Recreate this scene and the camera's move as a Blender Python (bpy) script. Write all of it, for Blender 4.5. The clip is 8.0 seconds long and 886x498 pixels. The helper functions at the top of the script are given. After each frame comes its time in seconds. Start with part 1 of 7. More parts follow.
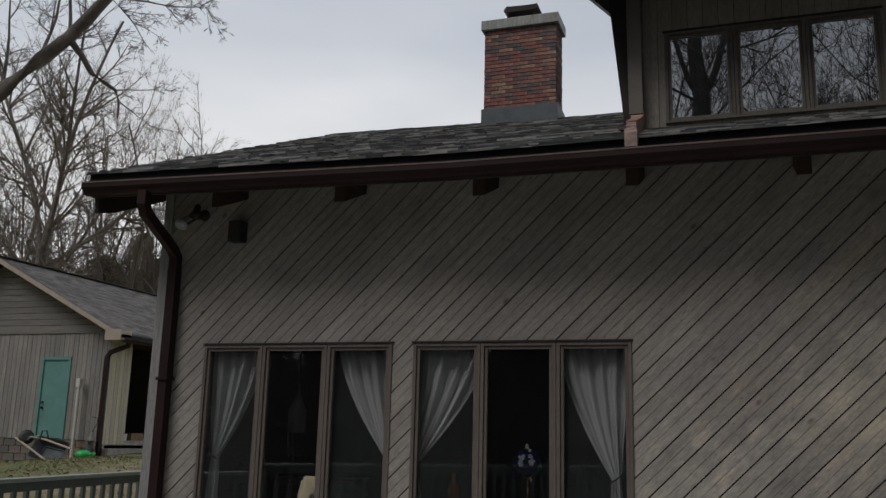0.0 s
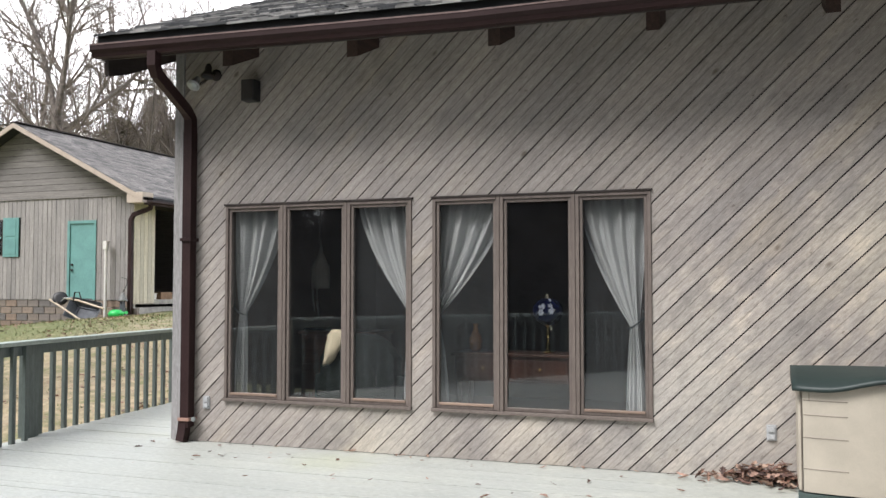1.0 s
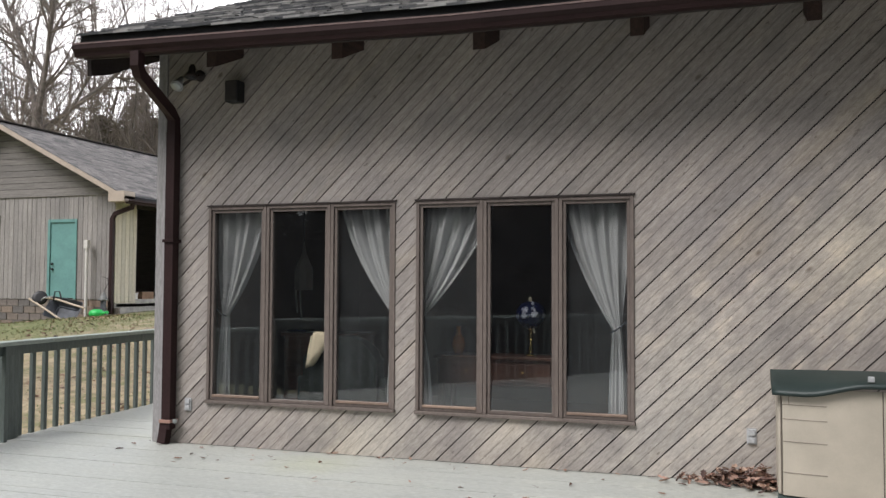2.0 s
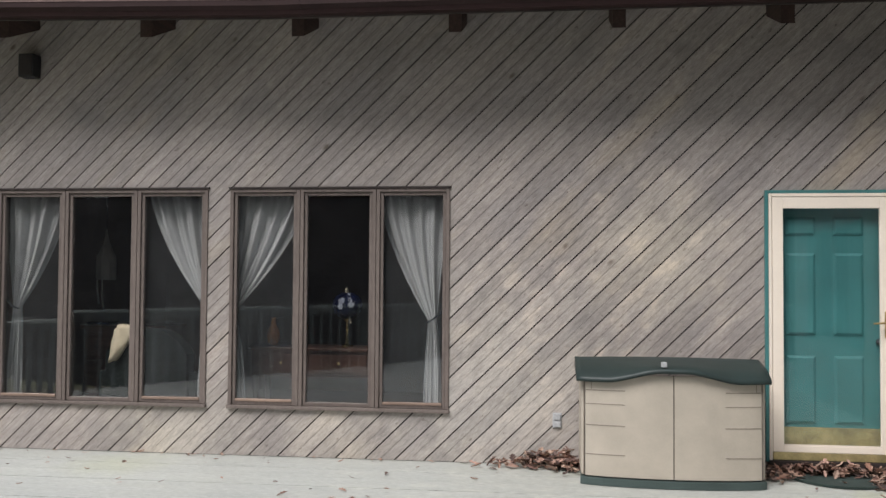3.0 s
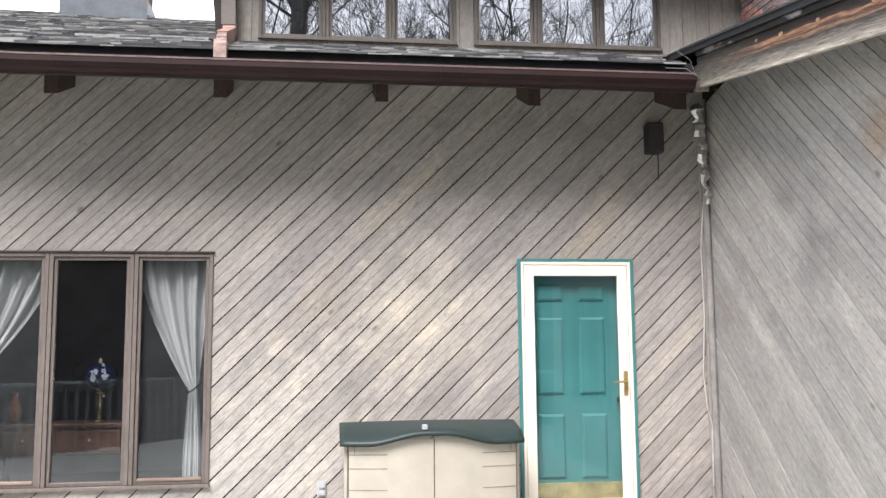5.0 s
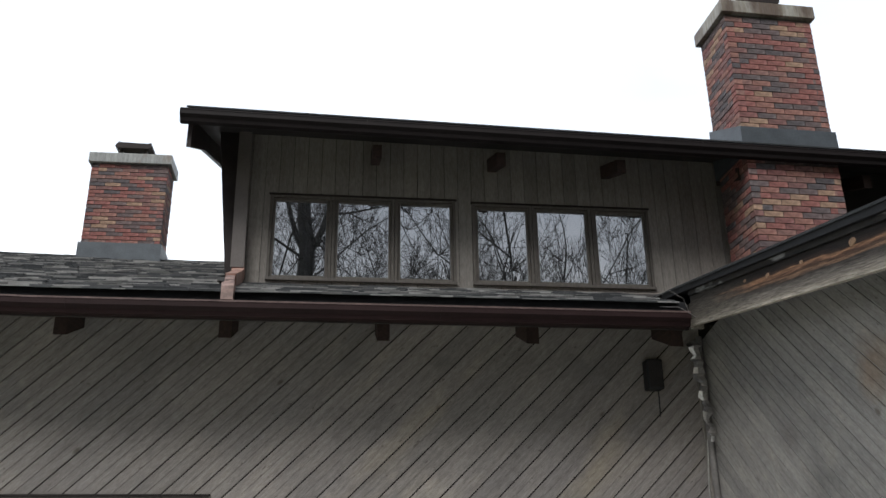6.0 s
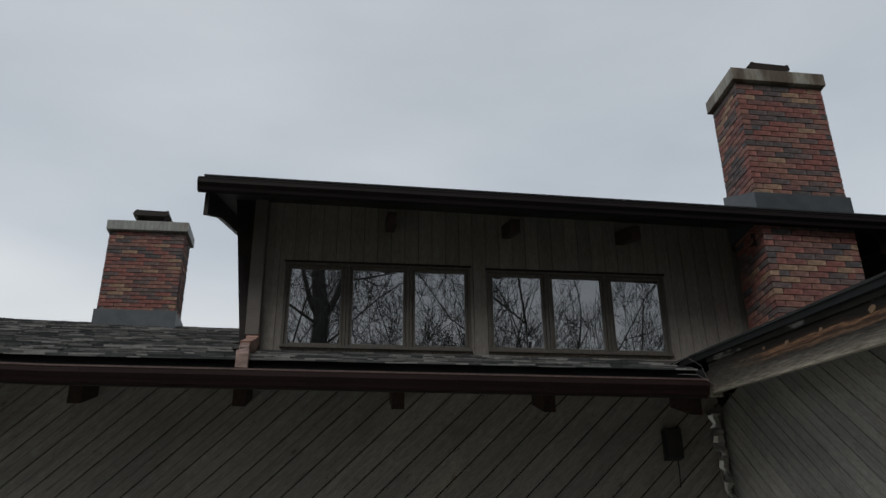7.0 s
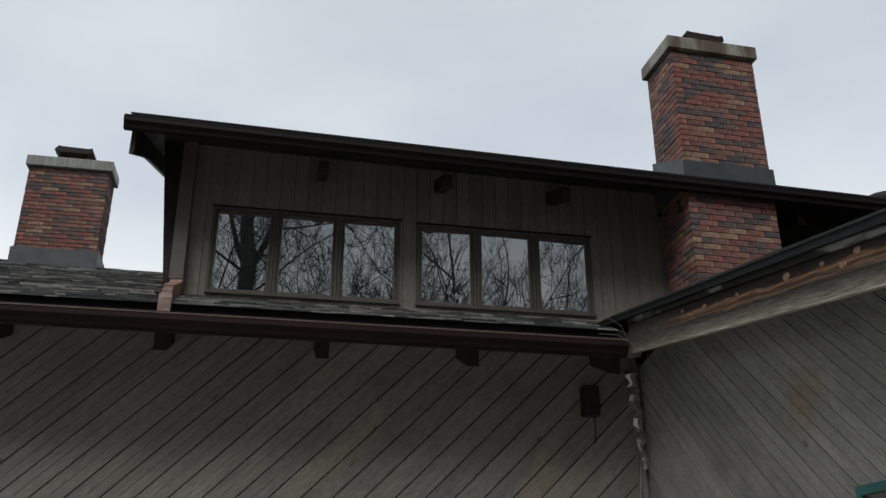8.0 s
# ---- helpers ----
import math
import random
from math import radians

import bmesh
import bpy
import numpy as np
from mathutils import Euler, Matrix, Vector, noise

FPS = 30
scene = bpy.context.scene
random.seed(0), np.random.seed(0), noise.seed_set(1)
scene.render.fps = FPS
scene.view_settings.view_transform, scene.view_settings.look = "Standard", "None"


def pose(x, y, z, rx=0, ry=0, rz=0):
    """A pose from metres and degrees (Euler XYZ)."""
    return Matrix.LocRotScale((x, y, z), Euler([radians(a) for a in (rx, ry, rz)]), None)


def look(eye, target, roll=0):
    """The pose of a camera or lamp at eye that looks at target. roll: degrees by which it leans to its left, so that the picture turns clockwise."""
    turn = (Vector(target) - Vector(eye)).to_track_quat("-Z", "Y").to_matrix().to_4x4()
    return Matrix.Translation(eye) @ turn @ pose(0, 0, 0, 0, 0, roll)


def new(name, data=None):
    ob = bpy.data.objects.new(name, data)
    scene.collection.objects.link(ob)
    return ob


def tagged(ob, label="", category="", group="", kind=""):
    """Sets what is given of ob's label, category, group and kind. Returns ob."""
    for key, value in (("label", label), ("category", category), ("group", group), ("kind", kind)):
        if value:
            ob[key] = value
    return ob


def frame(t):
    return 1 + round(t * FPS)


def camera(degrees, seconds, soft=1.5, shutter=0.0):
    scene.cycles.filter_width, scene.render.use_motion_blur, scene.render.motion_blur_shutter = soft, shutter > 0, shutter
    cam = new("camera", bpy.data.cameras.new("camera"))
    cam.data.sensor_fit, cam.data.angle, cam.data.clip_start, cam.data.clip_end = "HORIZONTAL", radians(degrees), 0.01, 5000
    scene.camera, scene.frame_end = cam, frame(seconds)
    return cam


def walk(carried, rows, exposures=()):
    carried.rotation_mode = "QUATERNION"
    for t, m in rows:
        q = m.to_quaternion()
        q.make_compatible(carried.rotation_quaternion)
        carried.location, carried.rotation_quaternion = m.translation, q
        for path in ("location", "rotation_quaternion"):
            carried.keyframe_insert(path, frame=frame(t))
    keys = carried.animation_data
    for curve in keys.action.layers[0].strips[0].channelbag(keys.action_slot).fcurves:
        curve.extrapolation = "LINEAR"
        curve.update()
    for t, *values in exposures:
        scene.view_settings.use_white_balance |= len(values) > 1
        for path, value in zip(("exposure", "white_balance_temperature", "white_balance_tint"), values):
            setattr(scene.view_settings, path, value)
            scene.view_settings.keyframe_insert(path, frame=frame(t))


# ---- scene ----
cam = camera(53.0, 8.0)
PATH = [
    (0, (-0.023, -7.245, 1.435), (-0.660, -5.395, 1.851), 1.5),
    (0.5, (-0.031, -7.225, 1.444), (-0.703, -5.349, 1.619), 0.6),
    (1, (-0.027, -7.235, 1.449), (-0.712, -5.358, 1.538), 0.0),
    (2.3, (-0.030, -7.249, 1.479), (-0.636, -5.345, 1.570), 0.6),
    (2.5, (-0.040, -7.250, 1.482), (-0.567, -5.323, 1.570), 0.6),
    (3, (-0.076, -7.247, 1.488), (-0.315, -5.262, 1.555), 0.4),
    (3.5, (-0.096, -7.261, 1.495), (-0.069, -5.262, 1.534), 0.3),
    (4, (-0.103, -7.254, 1.485), (0.094, -5.264, 1.516), 0.4),
    (4.2, (-0.090, -7.261, 1.482), (0.137, -5.275, 1.517), 0.4),
    (5.3, (0.083, -7.332, 1.415), (0.330, -5.384, 1.795), -0.8),
    (5.5, (0.082, -7.349, 1.419), (0.330, -5.427, 1.914), -0.9),
    (6, (0.079, -7.391, 1.450), (0.307, -5.546, 2.185), -0.8),
    (6.5, (0.065, -7.392, 1.468), (0.268, -5.593, 2.316), -0.7),
    (7, (0.071, -7.392, 1.470), (0.263, -5.601, 2.339), -0.6),
    (7.5, (0.071, -7.388, 1.461), (0.286, -5.590, 2.311), -0.4),
    (8, (0.077, -7.386, 1.451), (0.428, -5.577, 2.228), 0.0),
]
EXPOSURES = [(0.0, -0.75, 6300, 10), (0.3, 0.45, 6300, 10), (0.6, 1.42, 6280, 9), (1.2, 1.12, 6260, 13), (2.4, 0.8, 6320, 13), (3.0, 0.92, 6300, 14),
             (3.6, 1.22, 6300, 14), (4.2, 1.4, 6300, 15), (5.3, 1.98, 6110, 13), (5.6, 1.62, 6090, 12), (6.0, 0.4, 6130, 9), (6.5, -0.5, 6260, 8), (7.0, -0.75, 6250, 7),
             (7.5, -0.75, 6240, 7), (8.0, -0.42, 6270, 7)]
walk(cam, [(t, look(eye, target, roll)) for t, eye, target, roll in PATH], EXPOSURES)

# ---- world and light ----
SUN_DIR = Vector((-0.30, -0.54, 0.79)).normalized()
world = bpy.data.worlds.new("sky")
scene.world = world
world.use_nodes = True
wn, wl = world.node_tree.nodes, world.node_tree.links
wn.clear()
w_out, w_bg = wn.new("ShaderNodeOutputWorld"), wn.new("ShaderNodeBackground")
w_sky = wn.new("ShaderNodeTexSky")
w_sky.sky_type, w_sky.sun_disc = "NISHITA", False
w_sky.sun_elevation, w_sky.sun_rotation = math.asin(SUN_DIR.z), math.atan2(SUN_DIR.x, SUN_DIR.y)
w_sky.air_density, w_sky.dust_density, w_sky.ozone_density = 1.0, 4.0, 1.0
w_hsv = wn.new("ShaderNodeHueSaturation")
w_hsv.inputs["Saturation"].default_value = 0.25
w_hsv.inputs["Value"].default_value = 0.10
w_tc, w_map = wn.new("ShaderNodeTexCoord"), wn.new("ShaderNodeMapping")
w_map.inputs["Scale"].default_value = (1.0, 1.0, 3.0)
w_noise = wn.new("ShaderNodeTexNoise")
w_noise.inputs["Scale"].default_value, w_noise.inputs["Detail"].default_value = 1.7, 5.0
w_noise.inputs["Roughness"].default_value = 0.45
w_ramp = wn.new("ShaderNodeValToRGB")
w_ramp.color_ramp.elements[0].position, w_ramp.color_ramp.elements[0].color = 0.32, (0.60, 0.645, 0.715, 1)
w_ramp.color_ramp.elements[1].position, w_ramp.color_ramp.elements[1].color = 0.68, (0.86, 0.88, 0.92, 1)
w_sep = wn.new("ShaderNodeSeparateXYZ")
w_hor = wn.new("ShaderNodeValToRGB")
w_hor.color_ramp.elements[0].position, w_hor.color_ramp.elements[0].color = 0.05, (1.95, 1.90, 1.80, 1)
w_hor.color_ramp.elements[1].position, w_hor.color_ramp.elements[1].color = 0.42, (1.0, 1.0, 1.0, 1)
for position, level in ((0.28, 1.36), (0.64, 0.88), (0.80, 0.9), (1.0, 0.9)):
    warm = 0.05 if position < 0.3 else 0.0
    w_hor.color_ramp.elements.new(position).color = (level * (1 + warm), level, level * (1 - 1.6 * warm), 1)
w_mul, w_mix = wn.new("ShaderNodeMixRGB"), wn.new("ShaderNodeMixRGB")
w_mul.blend_type = "MULTIPLY"
w_mul.inputs["Fac"].default_value = 1.0
w_mix.inputs["Fac"].default_value = 0.85
wl.new(w_tc.outputs["Generated"], w_map.inputs["Vector"])
wl.new(w_map.outputs["Vector"], w_noise.inputs["Vector"])
wl.new(w_noise.outputs["Fac"], w_ramp.inputs["Fac"])
wl.new(w_tc.outputs["Generated"], w_sep.inputs["Vector"])
wl.new(w_sep.outputs["Z"], w_hor.inputs["Fac"])
wl.new(w_ramp.outputs["Color"], w_mul.inputs["Color1"])
w_side, w_glow, w_half = wn.new("ShaderNodeValToRGB"), wn.new("ShaderNodeMixRGB"), wn.new("ShaderNodeMath")
w_half.operation = "MULTIPLY_ADD"
w_half.inputs[1].default_value, w_half.inputs[2].default_value = 0.5, 0.5
for e, (position, level) in zip(w_side.color_ramp.elements, ((0.26, 0.47), (0.76, 2.4))):
    e.position, e.color = position, (level, level, level, 1)
w_side.color_ramp.elements.new(0.48).color = (0.72, 0.72, 0.72, 1)
w_glow.blend_type = "MULTIPLY"
w_glow.inputs["Fac"].default_value = 1.0
wl.new(w_sep.outputs["Y"], w_half.inputs[0])
wl.new(w_half.outputs[0], w_side.inputs["Fac"])
wl.new(w_hor.outputs["Color"], w_glow.inputs["Color1"])
wl.new(w_side.outputs["Color"], w_glow.inputs["Color2"])
wl.new(w_glow.outputs["Color"], w_mul.inputs["Color2"])
wl.new(w_sky.outputs["Color"], w_hsv.inputs["Color"])
wl.new(w_hsv.outputs["Color"], w_mix.inputs["Color1"])
wl.new(w_mul.outputs["Color"], w_mix.inputs["Color2"])
wl.new(w_mix.outputs["Color"], w_bg.inputs["Color"])
w_bg.inputs["Strength"].default_value = 0.6
wl.new(w_bg.outputs["Background"], w_out.inputs["Surface"])
sun = new("sun", bpy.data.lights.new("sun", "SUN"))
sun.data.energy, sun.data.angle, sun.data.color = 2.05, radians(30), (1.0, 0.97, 0.92)
sun.matrix_world = look(SUN_DIR * 60, (0, 0, 0))


# ---- materials ----
def material(name, rough=0.7, metal=0.0):
    m = bpy.data.materials.new(name)
    m.use_nodes = True
    return m, m.node_tree.nodes, m.node_tree.links, m.node_tree.nodes["Principled BSDF"]


def ramp(n, stops, mode="LINEAR"):
    r = n.new("ShaderNodeValToRGB")
    r.color_ramp.interpolation = mode
    while len(r.color_ramp.elements) < len(stops):
        r.color_ramp.elements.new(0.5)
    for e, (p, c) in zip(r.color_ramp.elements, stops):
        e.position, e.color = p, (*c, 1)
    return r


def mixed(n, l, a, b, fac, mode="MIX"):
    x = n.new("ShaderNodeMixRGB")
    x.blend_type = mode
    for s, v in (("Color1", a), ("Color2", b), ("Fac", fac)):
        if isinstance(v, bpy.types.NodeSocket):
            l.new(v, x.inputs[s])
        elif isinstance(v, tuple):
            x.inputs[s].default_value = (*v, 1)
        else:
            x.inputs[s].default_value = v
    return x.outputs["Color"]


def noise_node(n, l, scale, detail=4, stretch=(1, 1, 1), turn=(0, 0, 0), rough=0.6, space="Object", shift=None):
    tc, mp, nz = n.new("ShaderNodeTexCoord"), n.new("ShaderNodeMapping"), n.new("ShaderNodeTexNoise")
    mp.inputs["Scale"].default_value = stretch
    rot = n.new("ShaderNodeMapping")
    rot.inputs["Rotation"].default_value = [radians(a) for a in turn]
    l.new(tc.outputs[space], rot.inputs["Vector"])
    l.new(rot.outputs["Vector"], mp.inputs["Vector"])
    if shift is not None:
        l.new(shift, mp.inputs["Location"])
    l.new(mp.outputs["Vector"], nz.inputs["Vector"])
    nz.inputs["Scale"].default_value, nz.inputs["Detail"].default_value, nz.inputs["Roughness"].default_value = scale, detail, rough
    return nz.outputs["Fac"]


def bumped(n, l, bsdf, height, strength, dist=0.01):
    b = n.new("ShaderNodeBump")
    b.inputs["Strength"].default_value, b.inputs["Distance"].default_value = strength, dist
    l.new(height, b.inputs["Height"])
    l.new(b.outputs["Normal"], bsdf.inputs["Normal"])


def plain(name, c, rough=0.6, metal=0.0, vary=0.25, scale=6.0, bump=0.15, fine=60.0, random_tint=0.0, grain_by=1.0):
    """A surface of one colour with stains at one scale and grain at another."""
    m, n, l, b = material(name)
    big, small = noise_node(n, l, scale), noise_node(n, l, fine, 3)
    d, h = tuple(v * (1 - vary) for v in c), tuple(min(1, v * (1 + vary)) for v in c)
    col = ramp(n, ((0.3, d), (0.7, h)))
    l.new(big, col.inputs["Fac"])
    grain = ramp(n, ((0.25, (1 - 0.18 * grain_by,) * 3), (0.75, (1 + 0.1 * grain_by,) * 3)))
    l.new(small, grain.inputs["Fac"])
    out = mixed(n, l, col.outputs["Color"], grain.outputs["Color"], 1.0, "MULTIPLY")
    if random_tint:
        info = n.new("ShaderNodeObjectInfo")
        t = ramp(n, ((0.0, (1 - random_tint,) * 3), (1.0, (1 + random_tint,) * 3)))
        l.new(info.outputs["Random"], t.inputs["Fac"])
        out = mixed(n, l, out, t.outputs["Color"], 1.0, "MULTIPLY")
    l.new(out, b.inputs["Base Color"])
    b.inputs["Roughness"].default_value, b.inputs["Metallic"].default_value = rough, metal
    if bump:
        bumped(n, l, b, small, bump)
    return m


def spot(n, l, centre, size, strength=0.75):
    """Mask of one ragged spot, for stains and for painted-in light."""
    geo, dist, mul, add = n.new("ShaderNodeNewGeometry"), n.new("ShaderNodeVectorMath"), n.new("ShaderNodeMath"), n.new("ShaderNodeMath")
    dist.operation = "DISTANCE"
    dist.inputs[1].default_value = centre
    l.new(geo.outputs["Position"], dist.inputs[0])
    mul.operation, mul.inputs[1].default_value = "DIVIDE", size
    l.new(dist.outputs["Value"], mul.inputs[0])
    add.operation = "ADD"
    l.new(mul.outputs[0], add.inputs[0])
    l.new(noise_node(n, l, 5.0, 5), add.inputs[1])
    r = ramp(n, ((0.55, (strength,) * 3), (1.25, (0, 0, 0))))
    half = n.new("ShaderNodeMath")
    half.operation, half.inputs[1].default_value = "MULTIPLY", 0.66
    l.new(add.outputs[0], half.inputs[0])
    r.color_ramp.elements[0].position, r.color_ramp.elements[1].position = 0.42, 0.88
    l.new(half.outputs[0], r.inputs["Fac"])
    return r.outputs["Color"]


def wood(name, dark, light, stain=None, spread=(0.28, 0.72), turn=(0, 0, 0), axis=0, rough=0.8, tint=0.12, bump=0.25, stain_at=(0.55, 0.75), patch=0.9, knots=True, smudge=None, spots=(), blotch=None, wear=1.0, blotch_size=2.6):
    """Weathered boards: streaks along the grain, blotches, knots and a tint for each board."""
    m, n, l, b = material(name)
    info = n.new("ShaderNodeObjectInfo")
    st = [9.0, 9.0, 9.0]
    st[axis] = 0.55
    big = [1.6, 1.6, 1.6]
    big[axis] = 0.45
    shift = n.new("ShaderNodeCombineXYZ")
    mul = n.new("ShaderNodeMath")
    mul.operation, mul.inputs[1].default_value = "MULTIPLY", 37.0
    l.new(info.outputs["Random"], mul.inputs[0])
    for k in range(3):
        l.new(mul.outputs[0], shift.inputs[k])
    streak = noise_node(n, l, 3.0, 6, tuple(st), turn, 0.65, shift=shift.outputs[0])
    blot = noise_node(n, l, patch, 4, tuple(big), turn, 0.55)
    col = ramp(n, ((spread[0], dark), (spread[1], light)))
    l.new(streak, col.inputs["Fac"])
    out = col.outputs["Color"]
    if stain:
        f = ramp(n, ((stain_at[0], (0, 0, 0)), (stain_at[1], (0.75, 0.75, 0.75))))
        l.new(blot, f.inputs["Fac"])
        out = mixed(n, l, out, stain, f.outputs["Color"])
    for centre, size, colour in spots:
        out = mixed(n, l, out, colour, spot(n, l, centre, size))
    fine_stretch = [1.0, 1.0, 1.0]
    fine_stretch[axis] = 0.22
    fine = ramp(n, ((0.34, (0.78, 0.775, 0.77)), (0.66, (1.17, 1.17, 1.17))))
    l.new(noise_node(n, l, 75.0, 5, tuple(fine_stretch), turn, 0.72), fine.inputs["Fac"])
    out = mixed(n, l, out, fine.outputs["Color"], 1.0, "MULTIPLY")
    if blotch:
        # bleached and dirty patches a hand's breadth across, and small nicks
        soft = [2.2, 2.2, 2.2]
        soft[axis] = 1.1
        f = ramp(n, ((0.30, (0.74, 0.735, 0.735)), (0.42, (0.94, 0.94, 0.94)), (0.54, (1.0, 0.99, 0.98)), (0.63, (1.17, 1.145, 1.10)), (0.74, (1.28, 1.24, 1.175))))
        l.new(noise_node(n, l, 3.0, 7, tuple(soft), turn, 0.62), f.inputs["Fac"])
        wide = ramp(n, ((0.35, (0.88, 0.88, 0.89)), (0.65, (1.14, 1.12, 1.07))))
        l.new(noise_node(n, l, 0.7, 3), wide.inputs["Fac"])
        nick = ramp(n, ((0.70, (1, 1, 1)), (0.76, (0.55, 0.52, 0.5))))
        l.new(noise_node(n, l, 14.0, 2, tuple(soft), turn, 0.5), nick.inputs["Fac"])
        for r, by in ((f, spot(n, l, blotch, blotch_size, wear)), (f, 0.35 * wear), (wide, 0.8 * wear), (nick, 0.8)):
            out = mixed(n, l, out, r.outputs["Color"], by, "MULTIPLY")
    if smudge:
        f = ramp(n, ((0.56, (0, 0, 0)), (0.74, (0.6, 0.6, 0.6))))
        l.new(noise_node(n, l, 2.6, 5, (1, 1, 1), (0, 0, 0), 0.6), f.inputs["Fac"])
        out = mixed(n, l, out, smudge, f.outputs["Color"])
    t = ramp(n, ((0.0, (1 - tint,) * 3), (1.0, (1 + tint, 1 + tint * 0.95, 1 + tint * 0.85))))
    l.new(info.outputs["Random"], t.inputs["Fac"])
    out = mixed(n, l, out, t.outputs["Color"], 1.0, "MULTIPLY")
    if knots:
        kn = [3.2, 3.2, 3.2]
        kn[axis] = 1.7
        tc, rot, mp, vo = n.new("ShaderNodeTexCoord"), n.new("ShaderNodeMapping"), n.new("ShaderNodeMapping"), n.new("ShaderNodeTexVoronoi")
        rot.inputs["Rotation"].default_value = [radians(a) for a in turn]
        mp.inputs["Scale"].default_value = kn
        l.new(tc.outputs["Object"], rot.inputs["Vector"])
        l.new(rot.outputs["Vector"], mp.inputs["Vector"])
        l.new(mp.outputs["Vector"], vo.inputs["Vector"])
        vo.inputs["Scale"].default_value = 1.0
        k = ramp(n, ((0.03, (0.5, 0.46, 0.42)), (0.075, (1, 1, 1))))
        l.new(vo.outputs["Distance"], k.inputs["Fac"])
        out = mixed(n, l, out, k.outputs["Color"], 1.0, "MULTIPLY")
    l.new(out, b.inputs["Base Color"])
    b.inputs["Roughness"].default_value = rough
    bumped(n, l, b, streak, bump, 0.006)
    return m


def choice(name, cols, rough=0.85, source="Random", fine=90.0, bump=0.5, spots=0.25, frost=None):
    """Pieces that take one of several colours each, by object."""
    m, n, l, b = material(name)
    if source == "Island":
        info = n.new("ShaderNodeNewGeometry")
        rnd = info.outputs["Random Per Island"]
    else:
        info = n.new("ShaderNodeObjectInfo")
        rnd = info.outputs["Random"]
    r = ramp(n, [(i / len(cols), c) for i, c in enumerate(cols)], "CONSTANT")
    l.new(rnd, r.inputs["Fac"])
    big, small = noise_node(n, l, 12.0, 4), noise_node(n, l, fine, 3)
    g = ramp(n, ((0.3, (1 - spots,) * 3), (0.7, (1 + spots,) * 3)))
    l.new(big, g.inputs["Fac"])
    out = mixed(n, l, r.outputs["Color"], g.outputs["Color"], 1.0, "MULTIPLY")
    if frost:
        speck = ramp(n, ((0.60, (0, 0, 0)), (0.72, (0.6, 0.6, 0.6))))
        l.new(noise_node(n, l, 20.0, 6, rough=0.8), speck.inputs["Fac"])
        out = mixed(n, l, out, frost, speck.outputs["Color"])
    l.new(out, b.inputs["Base Color"])
    b.inputs["Roughness"].default_value = rough
    bumped(n, l, b, small, bump)
    return m


BOARD_TILT, WING_TILT = 44.3, 42.8
# last two spots paint light bounced off the deck onto the wall's foot
M_SIDING = wood("weathered grey siding", (0.272, 0.246, 0.232), (0.389, 0.358, 0.338), (0.476, 0.410, 0.320), turn=(0, BOARD_TILT, 0), stain_at=(0.57, 0.74), patch=1.1, smudge=(0.213, 0.201, 0.193), blotch=(0.1, 0, 1.3), blotch_size=2.1,
                 spots=[((-0.5, 0, 0.5), 1.6, (0.485, 0.458, 0.42)), ((0.75, 0, 1.75), 0.9, (0.455, 0.418, 0.362)), ((-3.2, 0, 0.1), 0.9, (0.47, 0.442, 0.40)), ((-1.9, 0, 0.2), 0.7, (0.49, 0.45, 0.40))])
M_SIDING_WING = wood("weathered grey wing siding", (0.296, 0.281, 0.270), (0.412, 0.398, 0.384), (0.368, 0.28, 0.20), turn=(-WING_TILT, 0, 0), axis=1, stain_at=(0.66, 0.86), smudge=(0.212, 0.202, 0.198), blotch=(3.30, -1.6, 1.9), wear=0.6,
                      spots=[((3.30, -1.70, 2.03), 0.42, (0.184, 0.179, 0.179)), ((3.30, -2.5, 2.72), 0.30, (0.331, 0.248, 0.184)), ((3.30, -1.35, 2.5), 0.22, (0.248, 0.230, 0.221))])
M_SIDING_UP = wood("weathered grey upright siding", (0.265, 0.24, 0.215), (0.345, 0.315, 0.285), None, axis=2, knots=False, bump=0.1)
M_GARAGE_UP = wood("bleached garage siding", (0.235, 0.22, 0.212), (0.385, 0.363, 0.35), (0.215, 0.205, 0.20), axis=2, knots=False, stain_at=(0.48, 0.66))
M_GARAGE_LAP = wood("grey gable siding", (0.17, 0.158, 0.152), (0.275, 0.258, 0.245), None, axis=0, knots=False)
M_CREAM_UP = wood("cream panel boards", (0.52, 0.47, 0.37), (0.72, 0.67, 0.55), None, axis=2, knots=False)
M_TAR = plain("black drip metal", (0.010, 0.010, 0.012), 0.7, 0.0, 0.3)
M_BACK = plain("dark sheathing and dim loft fill", (0.035, 0.030, 0.028), 0.9)
M_FRAME = wood("brown window frame", (0.122, 0.098, 0.086), (0.178, 0.146, 0.130), None, axis=2, rough=0.55, knots=False, tint=0.05, bump=0.1)
M_FRAME_UP = wood("dark brown dormer window frame", (0.115, 0.100, 0.086), (0.165, 0.146, 0.126), None, axis=2, rough=0.6, knots=False, tint=0.05, bump=0.1)
M_SILL = wood("cedar sill", (0.20, 0.14, 0.108), (0.32, 0.23, 0.18), None, axis=0, rough=0.6, knots=False)
M_GUTTER_BLACK = plain("black-brown gutter metal", (0.018, 0.013, 0.013), 0.6, 0.0, 0.2, 2.0, 0.05, 40)
M_GUTTER = plain("dark brown gutter metal", (0.030, 0.015, 0.015), 0.6, 0.0, 0.2, 2.0, 0.05, 40)
M_PIPE = plain("grey-brown painted pipe", (0.19, 0.165, 0.15), 0.5, 0.0, 0.15, 3.0, 0.05)
M_DARK_TRIM = plain("dark brown trim", (0.045, 0.036, 0.034), 0.6, 0.0, 0.3, 3.0)
